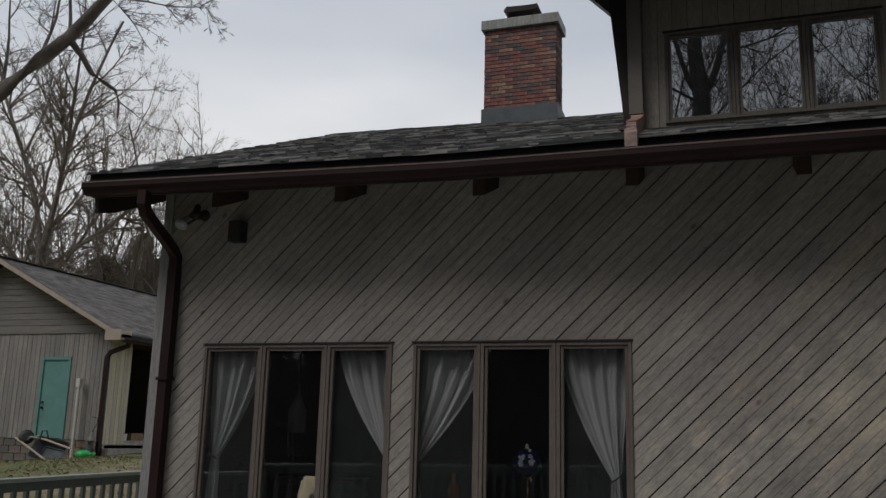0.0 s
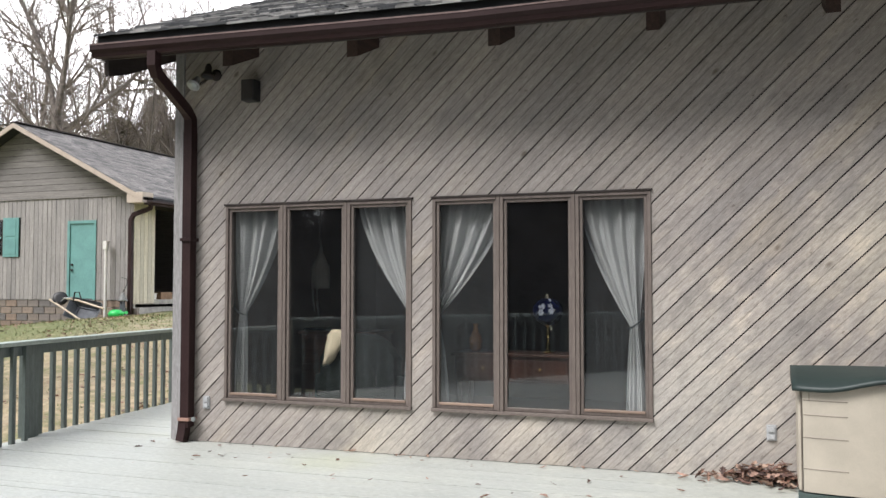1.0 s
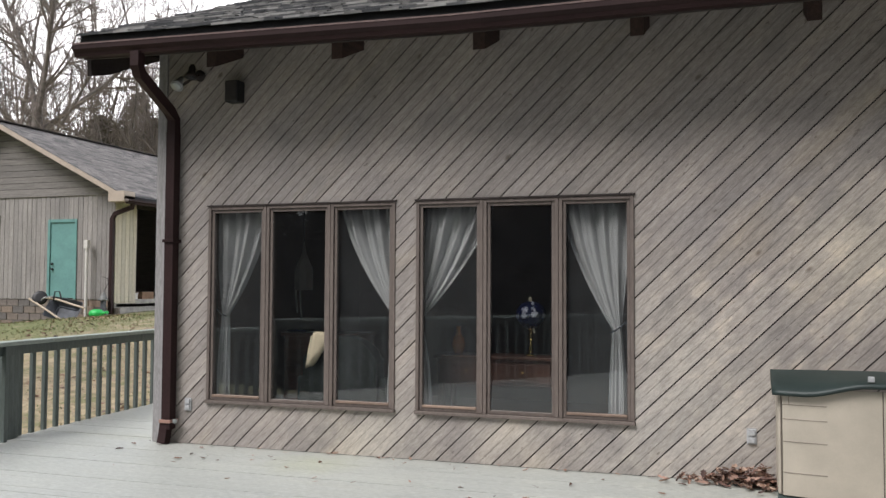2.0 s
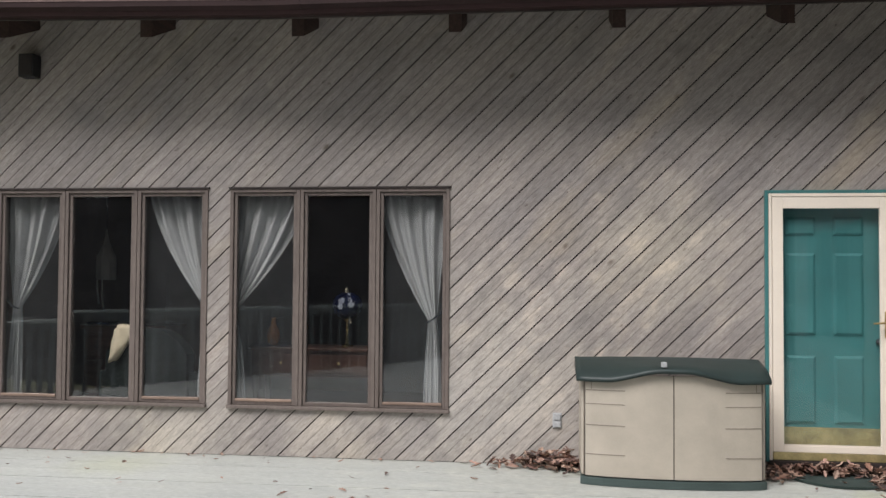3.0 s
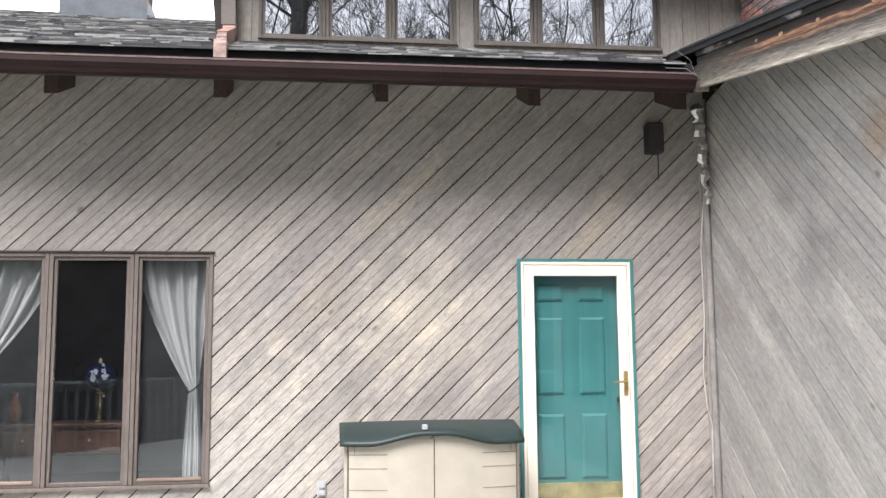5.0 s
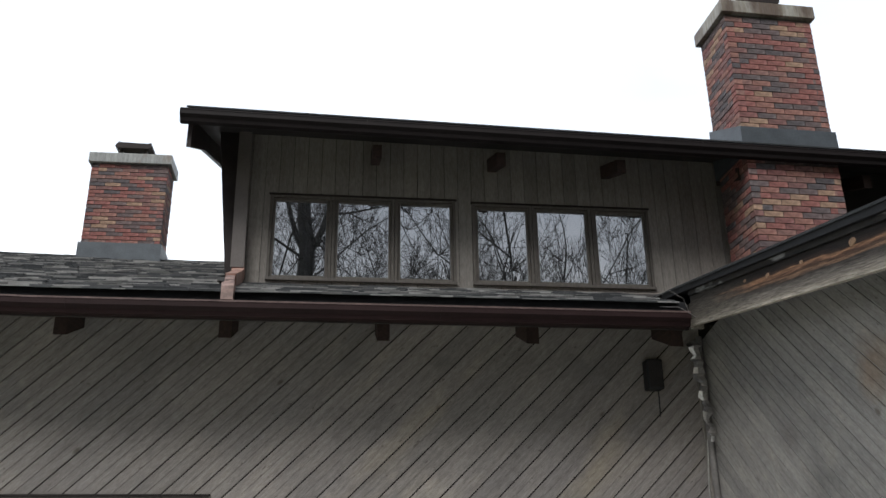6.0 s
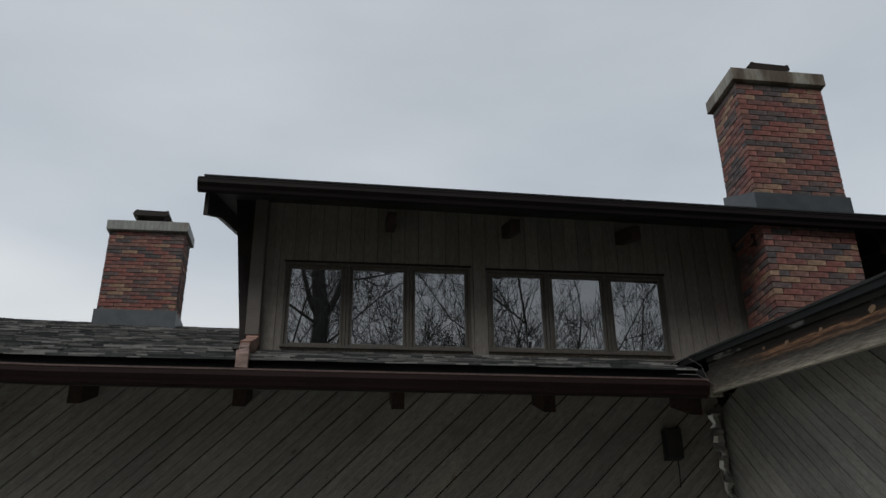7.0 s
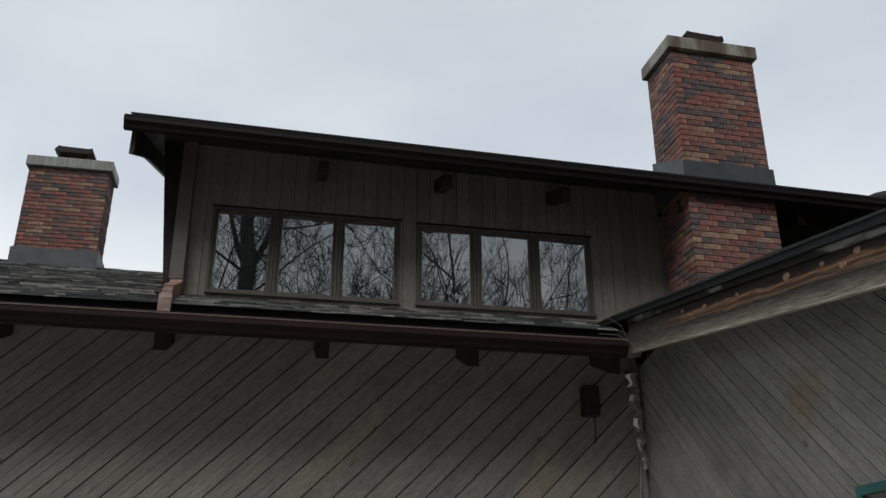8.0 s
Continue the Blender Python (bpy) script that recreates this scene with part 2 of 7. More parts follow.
M_COPPER = plain("pinkish copper elbow", (0.42, 0.25, 0.20), 0.45, 0.2, 0.2, 8.0)
M_COPPER_OLD = plain("grimy copper outlet", (0.30, 0.20, 0.17), 0.6, 0.1, 0.55, 9.0)
M_SOFFIT = wood("dark soffit boards", (0.028, 0.024, 0.023), (0.05, 0.043, 0.04), None, axis=0, knots=False)
M_BEAM = wood("red-brown beam", (0.035, 0.022, 0.019), (0.075, 0.042, 0.034), None, axis=1, knots=False)
M_CORNER = wood("grey corner board", (0.27, 0.26, 0.26), (0.38, 0.37, 0.37), None, axis=2, knots=False)


def rake_material():
    """An old plank: bleached along its foot, black in the middle, raw orange grain along the top."""
    m, n, l, b = material("weathered rake plank")
    geo, sep = n.new("ShaderNodeNewGeometry"), n.new("ShaderNodeSeparateXYZ")
    l.new(geo.outputs["Position"], sep.inputs["Vector"])

    def maths(kind, a, c):
        x = n.new("ShaderNodeMath")
        x.operation = kind
        for s, v in ((0, a), (1, c)):
            if isinstance(v, bpy.types.NodeSocket):
                l.new(v, x.inputs[s])
            else:
                x.inputs[s].default_value = v
        return x.outputs[0]

    grain = noise_node(n, l, 3.0, 6, (9, 0.5, 9), (-9, 0, 0), 0.7)
    wave = noise_node(n, l, 1.6, 3, (1, 1.2, 3), (-9, 0, 0))
    cloud = noise_node(n, l, 4.0, 5)
    w = maths("SUBTRACT", maths("SUBTRACT", sep.outputs["Z"], 3.614), maths("MULTIPLY", sep.outputs["Y"], 0.174))
    w = maths("ADD", maths("MULTIPLY", w, 3.75), maths("MULTIPLY", maths("SUBTRACT", wave, 0.5), 0.22))
    w = maths("ADD", w, maths("MULTIPLY", maths("SUBTRACT", grain, 0.5), 0.30))
    fresh = ramp(n, ((0.03, (0.66, 0.60, 0.52)), (0.11, (0.40, 0.36, 0.31)), (0.32, (0.19, 0.17, 0.15)), (0.50, (0.045, 0.037, 0.033)), (0.57, (0.30, 0.18, 0.11)),
                     (0.63, (0.07, 0.035, 0.024)), (0.72, (0.43, 0.235, 0.135)), (0.79, (0.06, 0.032, 0.022)), (0.88, (0.020, 0.014, 0.012))))
    l.new(w, fresh.inputs["Fac"])
    old = ramp(n, ((0.0, (0.40, 0.365, 0.31)), (0.3, (0.14, 0.125, 0.105)), (0.7, (0.08, 0.072, 0.062)), (1.0, (0.035, 0.03, 0.028))))
    l.new(w, old.inputs["Fac"])
    at = ramp(n, ((0.0, (1, 1, 1)), (1.0, (0, 0, 0))))
    l.new(maths("ADD", maths("MULTIPLY", maths("ADD", sep.outputs["Y"], 1.75), 1.5), maths("SUBTRACT", cloud, 0.3)), at.inputs["Fac"])
    out = mixed(n, l, old.outputs["Color"], fresh.outputs["Color"], at.outputs["Color"])
    fine = ramp(n, ((0.38, (0.35, 0.33, 0.31)), (0.6, (1.2, 1.18, 1.15))))
    l.new(noise_node(n, l, 15.0, 6, (9, 0.45, 9), (-9, 0, 0), 0.75), fine.inputs["Fac"])
    out = mixed(n, l, out, fine.outputs["Color"], 1.0, "MULTIPLY")
    l.new(out, b.inputs["Base Color"])
    b.inputs["Roughness"].default_value = 0.8
    bumped(n, l, b, grain, 0.7, 0.008)
    return m


M_RAKE = rake_material()
M_KNOT = plain("pale orange knot wood", (0.42, 0.265, 0.165), 0.7, 0.0, 0.6, 60.0, 0.4, 120)
M_RAKE_TOP = wood("grey peeling rake trim", (0.016, 0.014, 0.014), (0.055, 0.045, 0.038), (0.42, 0.41, 0.40), patch=3.4, stain_at=(0.57, 0.62), axis=1, turn=(-9, 0, 0), spread=(0.45, 0.72), bump=0.5)
M_TEAL = plain("teal door paint", (0.056, 0.198, 0.196), 0.42, 0.0, 0.13, 3.0, 0.04, 50, 0.0, 0.3)
# haze in front of the garage is put into this paler teal
M_TEAL_PALE = plain("pale hazed teal paint", (0.155, 0.335, 0.318), 0.6, 0.0, 0.12, 3.0, 0.05, 50)
M_TAN = plain("peeling tan trim paint", (0.50, 0.42, 0.35), 0.6, 0.0, 0.12, 4.0)
M_CREAM = plain("cream painted metal", (0.87, 0.78, 0.665), 0.45, 0.0, 0.03, 3.0, 0.02, 60, 0.0, 0.15)
M_BRASS = plain("worn brass", (0.46, 0.33, 0.14), 0.35, 0.6, 0.35, 9.0, 0.1)
M_BRASS_PLATE = plain("tarnished brass kick plate", (0.50, 0.42, 0.21), 0.45, 0.55, 0.35, 7.0, 0.1)
M_BLACK = plain("black plastic", (0.018, 0.018, 0.02), 0.5, 0.0, 0.2)
M_RUBBER = plain("dark green rubber mat", (0.02, 0.035, 0.03), 0.9)
M_CABLE = plain("taupe cable sheath", (0.27, 0.25, 0.238), 0.6)
M_WIRE = plain("pale cable sheath", (0.50, 0.48, 0.455), 0.55)
M_OUTLET = plain("grey outlet plastic", (0.42, 0.43, 0.44), 0.5, 0.0, 0.1, 20)
M_LID = plain("dark green lid plastic", (0.016, 0.031, 0.029), 0.5, 0.0, 0.15, 4.0, 0.12, 120)
M_BIN = plain("tan bin plastic", (0.455, 0.408, 0.338), 0.5, 0.0, 0.11, 3.0, 0.06, 140, 0.0, 0.35)
M_BIN_BASE = plain("grey-green base plastic", (0.055, 0.08, 0.075), 0.5, 0.0, 0.15, 4.0, 0.08, 120)
# shade of grooves and hinge gaps put into a darker tan
M_BIN_LINE = plain("shaded tan for bin grooves", (0.20, 0.17, 0.14), 0.7)
M_BIN_DARK = plain("tan bin seam", (0.10, 0.085, 0.07), 0.7)
M_STEEL = plain("galvanised cap metal", (0.42, 0.45, 0.45), 0.45, 0.5, 0.2, 3.0)
M_CAP = wood("streaked metal cap", (0.24, 0.245, 0.235), (0.46, 0.47, 0.455), (0.22, 0.13, 0.065), axis=2, rough=0.5, knots=False, patch=2.2, stain_at=(0.58, 0.70))
M_CAP_RUST = wood("rust-streaked metal cap", (0.25, 0.21, 0.15), (0.46, 0.45, 0.42), (0.085, 0.045, 0.028), axis=2, rough=0.55, knots=False, patch=1.5, stain_at=(0.45, 0.56))
M_FLASH = plain("lead grey flashing", (0.105, 0.117, 0.13), 0.5, 0.3, 0.2, 4.0)
M_BELL = plain("weathered grey bell metal", (0.20, 0.205, 0.20), 0.6, 0.2, 0.4, 9.0)
M_FOIL = plain("crumpled bare metal", (0.62, 0.60, 0.58), 0.28, 0.85, 0.3, 14.0, 0.4, 60)
M_MORTAR = plain("grey-brown mortar", (0.15, 0.128, 0.118), 0.95, 0.0, 0.4)
M_BRICK = choice("mixed brick", [(0.336, 0.139, 0.121), (0.360, 0.180, 0.145), (0.278, 0.125, 0.114), (0.174, 0.130, 0.128), (0.418, 0.273, 0.191), (0.331, 0.137, 0.118),
                                 (0.209, 0.151, 0.144), (0.348, 0.174, 0.142), (0.128, 0.111, 0.116), (0.290, 0.162, 0.139), (0.157, 0.125, 0.125), (0.244, 0.128, 0.116)], spots=0.55, frost=(0.46, 0.43, 0.41))
M_MORTAR_PALE = plain("pale mortar", (0.42, 0.40, 0.37), 0.95)
M_BLOCK = choice("garage foundation block", [(0.21, 0.175, 0.148), (0.26, 0.205, 0.165), (0.155, 0.142, 0.135), (0.20, 0.172, 0.155), (0.24, 0.18, 0.14)])
SHINGLES = [(0.085, 0.087, 0.090), (0.19, 0.187, 0.18), (0.040, 0.042, 0.045), (0.31, 0.303, 0.29), (0.13, 0.127, 0.122), (0.055, 0.057, 0.06)]
M_SHINGLE = choice("asphalt shingle", SHINGLES, 0.85, fine=220, bump=0.8)
M_SHINGLE_REST = choice("asphalt shingles beyond", SHINGLES, 0.85, "Island", 220, 0.8)
M_GARAGE_ROOF = choice("grey garage shingles", [(0.16, 0.15, 0.145), (0.215, 0.20, 0.19), (0.12, 0.114, 0.112), (0.18, 0.168, 0.16)], 0.95, "Island", 220, 0.8)
M_ROOF_BASE = plain("roofing felt", (0.03, 0.03, 0.032), 0.95)
M_DECK = wood("pale green-grey deck paint", (0.39, 0.408, 0.382), (0.445, 0.462, 0.434), (0.38, 0.39, 0.325), axis=0, rough=0.5, tint=0.02, bump=0.12, stain_at=(0.55, 0.8), knots=False, blotch=(0.0, -1.0, 0.0), wear=0.45,
              spots=[((2.45, -0.95, 0), 0.65, (0.40, 0.42, 0.24)), ((2.9, -1.6, 0), 0.5, (0.42, 0.44, 0.29)), ((-3.5, -0.5, 0), 0.6, (0.40, 0.42, 0.33))])
# light caught by the board edges, put into pale sheathing behind the joints
M_WING_LIT_EDGE = plain("pale backing for lit board edges", (0.62, 0.60, 0.58), 0.85)
for m in (M_GUTTER, M_GUTTER_BLACK, M_DARK_TRIM):
    m.node_tree.nodes["Principled BSDF"].inputs["Specular IOR Level"].default_value = 0.2
# sky highlight along the main gutter's lip, put into a paler colour
M_LIP_GLINT = plain("pinkish gutter lip highlight", (0.17, 0.115, 0.105), 0.4, 0.0, 0.3, 12.0)
M_RAIL = wood("green-grey rail paint", (0.075, 0.095, 0.09), (0.12, 0.145, 0.136), None, axis=2, rough=0.6, knots=False, tint=0.06)
M_RAIL_TOP = wood("pale worn rail cap", (0.26, 0.31, 0.28), (0.40, 0.45, 0.41), None, axis=1, rough=0.6, knots=False, tint=0.06)
M_BARK = plain("grey bark", (0.19, 0.165, 0.148), 0.95, 0.0, 0.35, 5.0, 0.6, 40)
M_TWIG = plain("brown twig bark", (0.25, 0.212, 0.188), 0.95, 0.0, 0.3, 3.0, 0.2, 30)
# backlit darkness of the trees beyond the deck put into the bark colour
M_BARK_BACKLIT = plain("near-black backlit bark tone", (0.012, 0.011, 0.010), 0.95, 0.0, 0.35, 5.0, 0.6, 40)
M_NEEDLE = choice("dark evergreen", [(0.12, 0.13, 0.075), (0.17, 0.17, 0.105), (0.28, 0.24, 0.17), (0.38, 0.31, 0.235)], 0.9, "Island", 40, 0.2)
M_NEEDLE_DARK = choice("deep evergreen", [(0.022, 0.027, 0.015), (0.034, 0.038, 0.020), (0.050, 0.045, 0.028), (0.015, 0.020, 0.011)], 0.9, "Island", 40, 0.2)
M_LEAF = choice("dead oak leaves", [(0.40, 0.255, 0.20), (0.21, 0.115, 0.082), (0.135, 0.072, 0.055), (0.30, 0.185, 0.135), (0.085, 0.053, 0.046), (0.42, 0.295, 0.225), (0.18, 0.12, 0.10), (0.36, 0.25, 0.19), (0.24, 0.13, 0.09)], 0.75, "Island", 120, 0.3)
M_GRASS = choice("winter grass blades", [(0.10, 0.13, 0.042), (0.15, 0.16, 0.062), (0.25, 0.215, 0.105), (0.075, 0.105, 0.034)], 0.9, "Island", 60, 0.1)
M_CURTAIN = plain("sheer grey-white curtain", (0.555, 0.565, 0.58), 0.9, 0.0, 0.12, 4.0, 0.05, 200)
M_TIE = plain("dark curtain tieback", (0.03, 0.035, 0.05), 0.8)
# part of the room's dimness is put into this wall colour
M_ROOM = plain("dim brown room wall", (0.21, 0.15, 0.125), 0.8, 0.0, 0.3, 1.5)
M_FLOOR_IN = wood("dark wooden floor", (0.06, 0.035, 0.022), (0.11, 0.065, 0.04), None, axis=0, rough=0.5)
M_MAHOGANY = wood("reddish mahogany", (0.042, 0.018, 0.013), (0.078, 0.034, 0.023), None, axis=0, rough=0.4, knots=False)
M_CHERRY = wood("red cherry desk", (0.12, 0.046, 0.032), (0.20, 0.082, 0.055), None, axis=0, rough=0.35, knots=False)
M_FLEECE = plain("cream fleece", (0.80, 0.70, 0.52), 0.95, 0.0, 0.12, 20.0, 0.6, 90)
M_GREEN_CHAIR = plain("dark green upholstery", (0.008, 0.014, 0.014), 0.9)
M_LANTERN = plain("pale lantern metal", (0.62, 0.62, 0.60), 0.6)
M_PVC = plain("white plastic pipe", (0.72, 0.70, 0.66), 0.5, 0.0, 0.1)
M_GREEN_PLASTIC = plain("bright green plastic", (0.03, 0.52, 0.11), 0.4, 0.0, 0.1)
M_BARROW = plain("scuffed grey barrow tray", (0.11, 0.12, 0.14), 0.45, 0.1, 0.35, 5.0)
M_TIMBER = wood("pale timber handle", (0.40, 0.32, 0.24), (0.60, 0.52, 0.42), None, axis=0, knots=False)
M_CARD = plain("brown cardboard", (0.30, 0.19, 0.12), 0.9)
M_DIRT_CONCRETE = plain("garage concrete", (0.30, 0.28, 0.26), 0.9)


def glass(name, gloss, tint, veil_by=0.0):
    """Pane: part mirror, part clear, with a thin pale film for its grey veil."""
    m, n, l, b = material(name)
    out = n["Material Output"]
    n.remove(b)
    g, t, x, fr = n.new("ShaderNodeBsdfGlossy"), n.new("ShaderNodeBsdfTransparent"), n.new("ShaderNodeMixShader"), n.new("ShaderNodeFresnel")
    g.inputs["Roughness"].default_value = 0.0
    g.inputs["Color"].default_value = (0.95, 0.97, 1.0, 1)
    t.inputs["Color"].default_value = (*tint, 1)
    fr.inputs["IOR"].default_value = gloss
    wob = noise_node(n, l, 1.3, 1)
    bp = n.new("ShaderNodeBump")
    bp.inputs["Strength"].default_value, bp.inputs["Distance"].default_value = 0.05, 0.01
    l.new(wob, bp.inputs["Height"])
    l.new(bp.outputs["Normal"], g.inputs["Normal"])
    l.new(fr.outputs["Fac"], x.inputs["Fac"])
    l.new(t.outputs["BSDF"], x.inputs[1])
    l.new(g.outputs["BSDF"], x.inputs[2])
    # veil of reflected haze put in as a pale diffuse film
    veil, film = n.new("ShaderNodeBsdfDiffuse"), n.new("ShaderNodeMixShader")
    veil.inputs["Color"].default_value = (0.54, 0.58, 0.64, 1)
    film.inputs["Fac"].default_value = veil_by
    l.new(x.outputs["Shader"], film.inputs[1])
    l.new(veil.outputs["BSDF"], film.inputs[2])
    l.new(film.outputs["Shader"], out.inputs["Surface"])
    return m


M_GLASS = glass("window glass", 1.64, (0.91, 0.91, 0.89), 0.005)
M_GLASS_UP = glass("coated upper glass", 40.0, (0.5, 0.52, 0.52))
M_GLASS_DOOR = glass("storm door glass", 1.5, (0.95, 0.97, 0.97))
def screen_mesh():
    """Fine grey insect screen: mostly open, the threads catching a little light."""
    m, n, l, b = material("grey insect screen")
    t, x = n.new("ShaderNodeBsdfTransparent"), n.new("ShaderNodeMixShader")
    b.inputs["Base Color"].default_value, b.inputs["Roughness"].default_value = (0.16, 0.17, 0.18, 1), 0.7
    f = ramp(n, ((0.3, (0.05, 0.05, 0.05)), (0.7, (0.09, 0.09, 0.09))))
    l.new(noise_node(n, l, 3.0, 3), f.inputs["Fac"])
    l.new(f.outputs["Color"], x.inputs["Fac"])
    l.new(t.outputs["BSDF"], x.inputs[1])
    l.new(b.outputs["BSDF"], x.inputs[2])
    l.new(x.outputs["Shader"], n["Material Output"].inputs["Surface"])
    return m


M_SCREEN = screen_mesh()
M_POLISHED = plain("polished brass", (0.85, 0.66, 0.28), 0.18, 1.0, 0.15, 20.0, 0.0)
M_BLUE_GLASS = plain("deep blue glass", (0.006, 0.010, 0.048), 0.05, 0.0, 0.3, 20.0, 0.0)
M_AMBER = plain("amber glass", (0.52, 0.20, 0.06), 0.12, 0.0, 0.2, 12.0, 0.0)
M_FLOWER_GLINT = plain("pale flower and glint paint", (0.62, 0.66, 0.80), 0.2)


def ground_material():
    m, n, l, b = material("leafy winter lawn")
    a, c, d = noise_node(n, l, 0.35, 5), noise_node(n, l, 2.2, 6, rough=0.75), noise_node(n, l, 14.0, 5, rough=0.8)
    green = ramp(n, ((0.3, (0.105, 0.125, 0.045)), (0.7, (0.215, 0.225, 0.095))))
    brown = ramp(n, ((0.3, (0.24, 0.18, 0.115)), (0.7, (0.46, 0.38, 0.26))))
    f = ramp(n, ((0.50, (0, 0, 0)), (0.64, (1, 1, 1))))
    l.new(d, green.inputs["Fac"]), l.new(d, brown.inputs["Fac"])
    l.new(mixed(n, l, a, c, 0.5), f.inputs["Fac"])
    out = mixed(n, l, green.outputs["Color"], brown.outputs["Color"], f.outputs["Color"])
    straw, litter = ramp(n, ((0.46, (0, 0, 0)), (0.58, (0.8, 0.8, 0.8)))), ramp(n, ((0.56, (0, 0, 0)), (0.66, (0.75, 0.75, 0.75))))
    l.new(noise_node(n, l, 4.5, 6, rough=0.7), straw.inputs["Fac"]), l.new(noise_node(n, l, 11.0, 4, rough=0.75), litter.inputs["Fac"])
    for centre, size in (((-9.5, 2.5, -0.4), 8.5), ((-10.5, 5.5, -0.2), 4.5)):
        out = mixed(n, l, out, brown.outputs["Color"], spot(n, l, centre, size, 0.72))
    out = mixed(n, l, out, (0.52, 0.405, 0.255), mixed(n, l, (0, 0, 0), straw.outputs["Color"], spot(n, l, (-9.5, 2.5, -0.4), 9.5, 0.9)))
    out = mixed(n, l, out, (0.27, 0.145, 0.095), mixed(n, l, (0, 0, 0), litter.outputs["Color"], spot(n, l, (-9.5, 2.5, -0.4), 9.5, 0.9)))
    tuft = ramp(n, ((0.50, (0, 0, 0)), (0.60, (0.75, 0.75, 0.75))))
    l.new(noise_node(n, l, 1.3, 7, rough=0.75), tuft.inputs["Fac"])
    out = mixed(n, l, out, green.outputs["Color"], tuft.outputs["Color"])
    out = mixed(n, l, out, (0.46, 0.31, 0.19), spot(n, l, (-15.0, 10.6, 0.8), 1.6, 0.8))
    out = mixed(n, l, out, (0.085, 0.06, 0.042), spot(n, l, (-4.0, -24.0, -3.5), 26.0, 0.92))
    l.new(out, b.inputs["Base Color"])
    b.inputs["Roughness"].default_value = 0.95
    bumped(n, l, b, d, 0.9, 0.05)
    return m


M_GROUND = ground_material()


# ---- building helpers ----
def mesh_of(name, bm, mat, smooth=False):
    bmesh.ops.recalc_face_normals(bm, faces=bm.faces)
    me = bpy.data.meshes.new(name)
    bm.to_mesh(me)
    bm.free()
    me.materials.append(mat)
    if smooth:
        me.polygons.foreach_set("use_smooth", [True] * len(me.polygons))
    return me


def raw_mesh(name, verts, faces, mat, smooth=False):
    me = bpy.data.meshes.new(name)
    me.from_pydata(verts, [], faces)
    me.materials.append(mat)
    if smooth:
        me.polygons.foreach_set("use_smooth", [True] * len(me.polygons))
    return me


def part(name, bm, mat, parent, label="", smooth=False, kind=""):
    ob = new(name, mesh_of(name, bm, mat, smooth))
    ob.parent = parent
    return tagged(ob, label=label, kind=kind)


def thing(name, label, category, group="", kind="", at=(0, 0, 0), turn=0.0):
    ob = new(name)
    ob.empty_display_size = 0.1
    ob.matrix_basis = pose(*at, 0, 0, turn)
    return tagged(ob, label, category, group, kind)


def structure(name, label, category):
    return thing(name, label, category, kind="structure")


def box(bm, x0, x1, y0, y1, z0, z1, bevel=0.0, m=None):
    vs = [bm.verts.new((x, y, z)) for x in (x0, x1) for y in (y0, y1) for z in (z0, z1)]
    fs = [bm.faces.new([vs[i] for i in f]) for f in ((0, 1, 3, 2), (4, 6, 7, 5), (0, 4, 5, 1), (2, 3, 7, 6), (0, 2, 6, 4), (1, 5, 7, 3))]
    if bevel:
        es = list({e for f in fs for e in f.edges})
        r = bmesh.ops.bevel(bm, geom=es, offset=bevel, segments=2, affect="EDGES", profile=0.6)
        vs = list({v for f in r["faces"] for v in f.verts} | {v for v in vs if v.is_valid})
    if m is not None:
        bmesh.ops.transform(bm, matrix=m, verts=[v for v in vs if v.is_valid])
    return vs


def boxed(*a, **k):
    bm = bmesh.new()
    box(bm, *a, **k)
    return bm


def prism(bm, outline, place, d0, d1):
    """Extrude a flat outline of (u, v) from depth d0 to d1; place(u, v, d) gives the point."""
    a = [bm.verts.new(place(u, v, d0)) for u, v in outline]
    b = [bm.verts.new(place(u, v, d1)) for u, v in outline]
    bm.faces.new(a), bm.faces.new(b[::-1])
    for i in range(len(a)):
        j = (i + 1) % len(a)
        bm.faces.new((a[j], a[i], b[i], b[j]))


def lathe(bm, profile, at=(0, 0, 0), sides=20):
    rings = []
    for r, z in profile:
        rings.append([bm.verts.new((at[0] + r * math.cos(2 * math.pi * k / sides), at[1] + r * math.sin(2 * math.pi * k / sides), at[2] + z)) for k in range(sides)])
    for a, b in zip(rings, rings[1:]):
        for k in range(sides):
            bm.faces.new((a[k], a[(k + 1) % sides], b[(k + 1) % sides], b[k]))
    bm.faces.new(rings[0][::-1]), bm.faces.new(rings[-1])


def tube(bm, points, radius, sides=10, flat=1.0):
    """A pipe along points; radius one number or one each; flat squeezes it sideways."""
    pts = [Vector(p) for p in points]
    rings = []
    for i, p in enumerate(pts):
        d = (pts[min(i + 1, len(pts) - 1)] - pts[max(i - 1, 0)]).normalized()
        side = d.cross(Vector((0, 1, 0)) if abs(d.y) < 0.9 else Vector((1, 0, 0))).normalized()
        up = side.cross(d)
        r = radius[i] if isinstance(radius, (list, tuple)) else radius
        rings.append([bm.verts.new(p + side * r * math.cos(2 * math.pi * (k + 0.5) / sides) + up * r * flat * math.sin(2 * math.pi * (k + 0.5) / sides)) for k in range(sides)])
    for a, b in zip(rings, rings[1:]):
        for k in range(sides):
            bm.faces.new((a[k], a[(k + 1) % sides], b[(k + 1) % sides], b[k]))
    bm.faces.new(rings[0]), bm.faces.new(rings[-1][::-1])


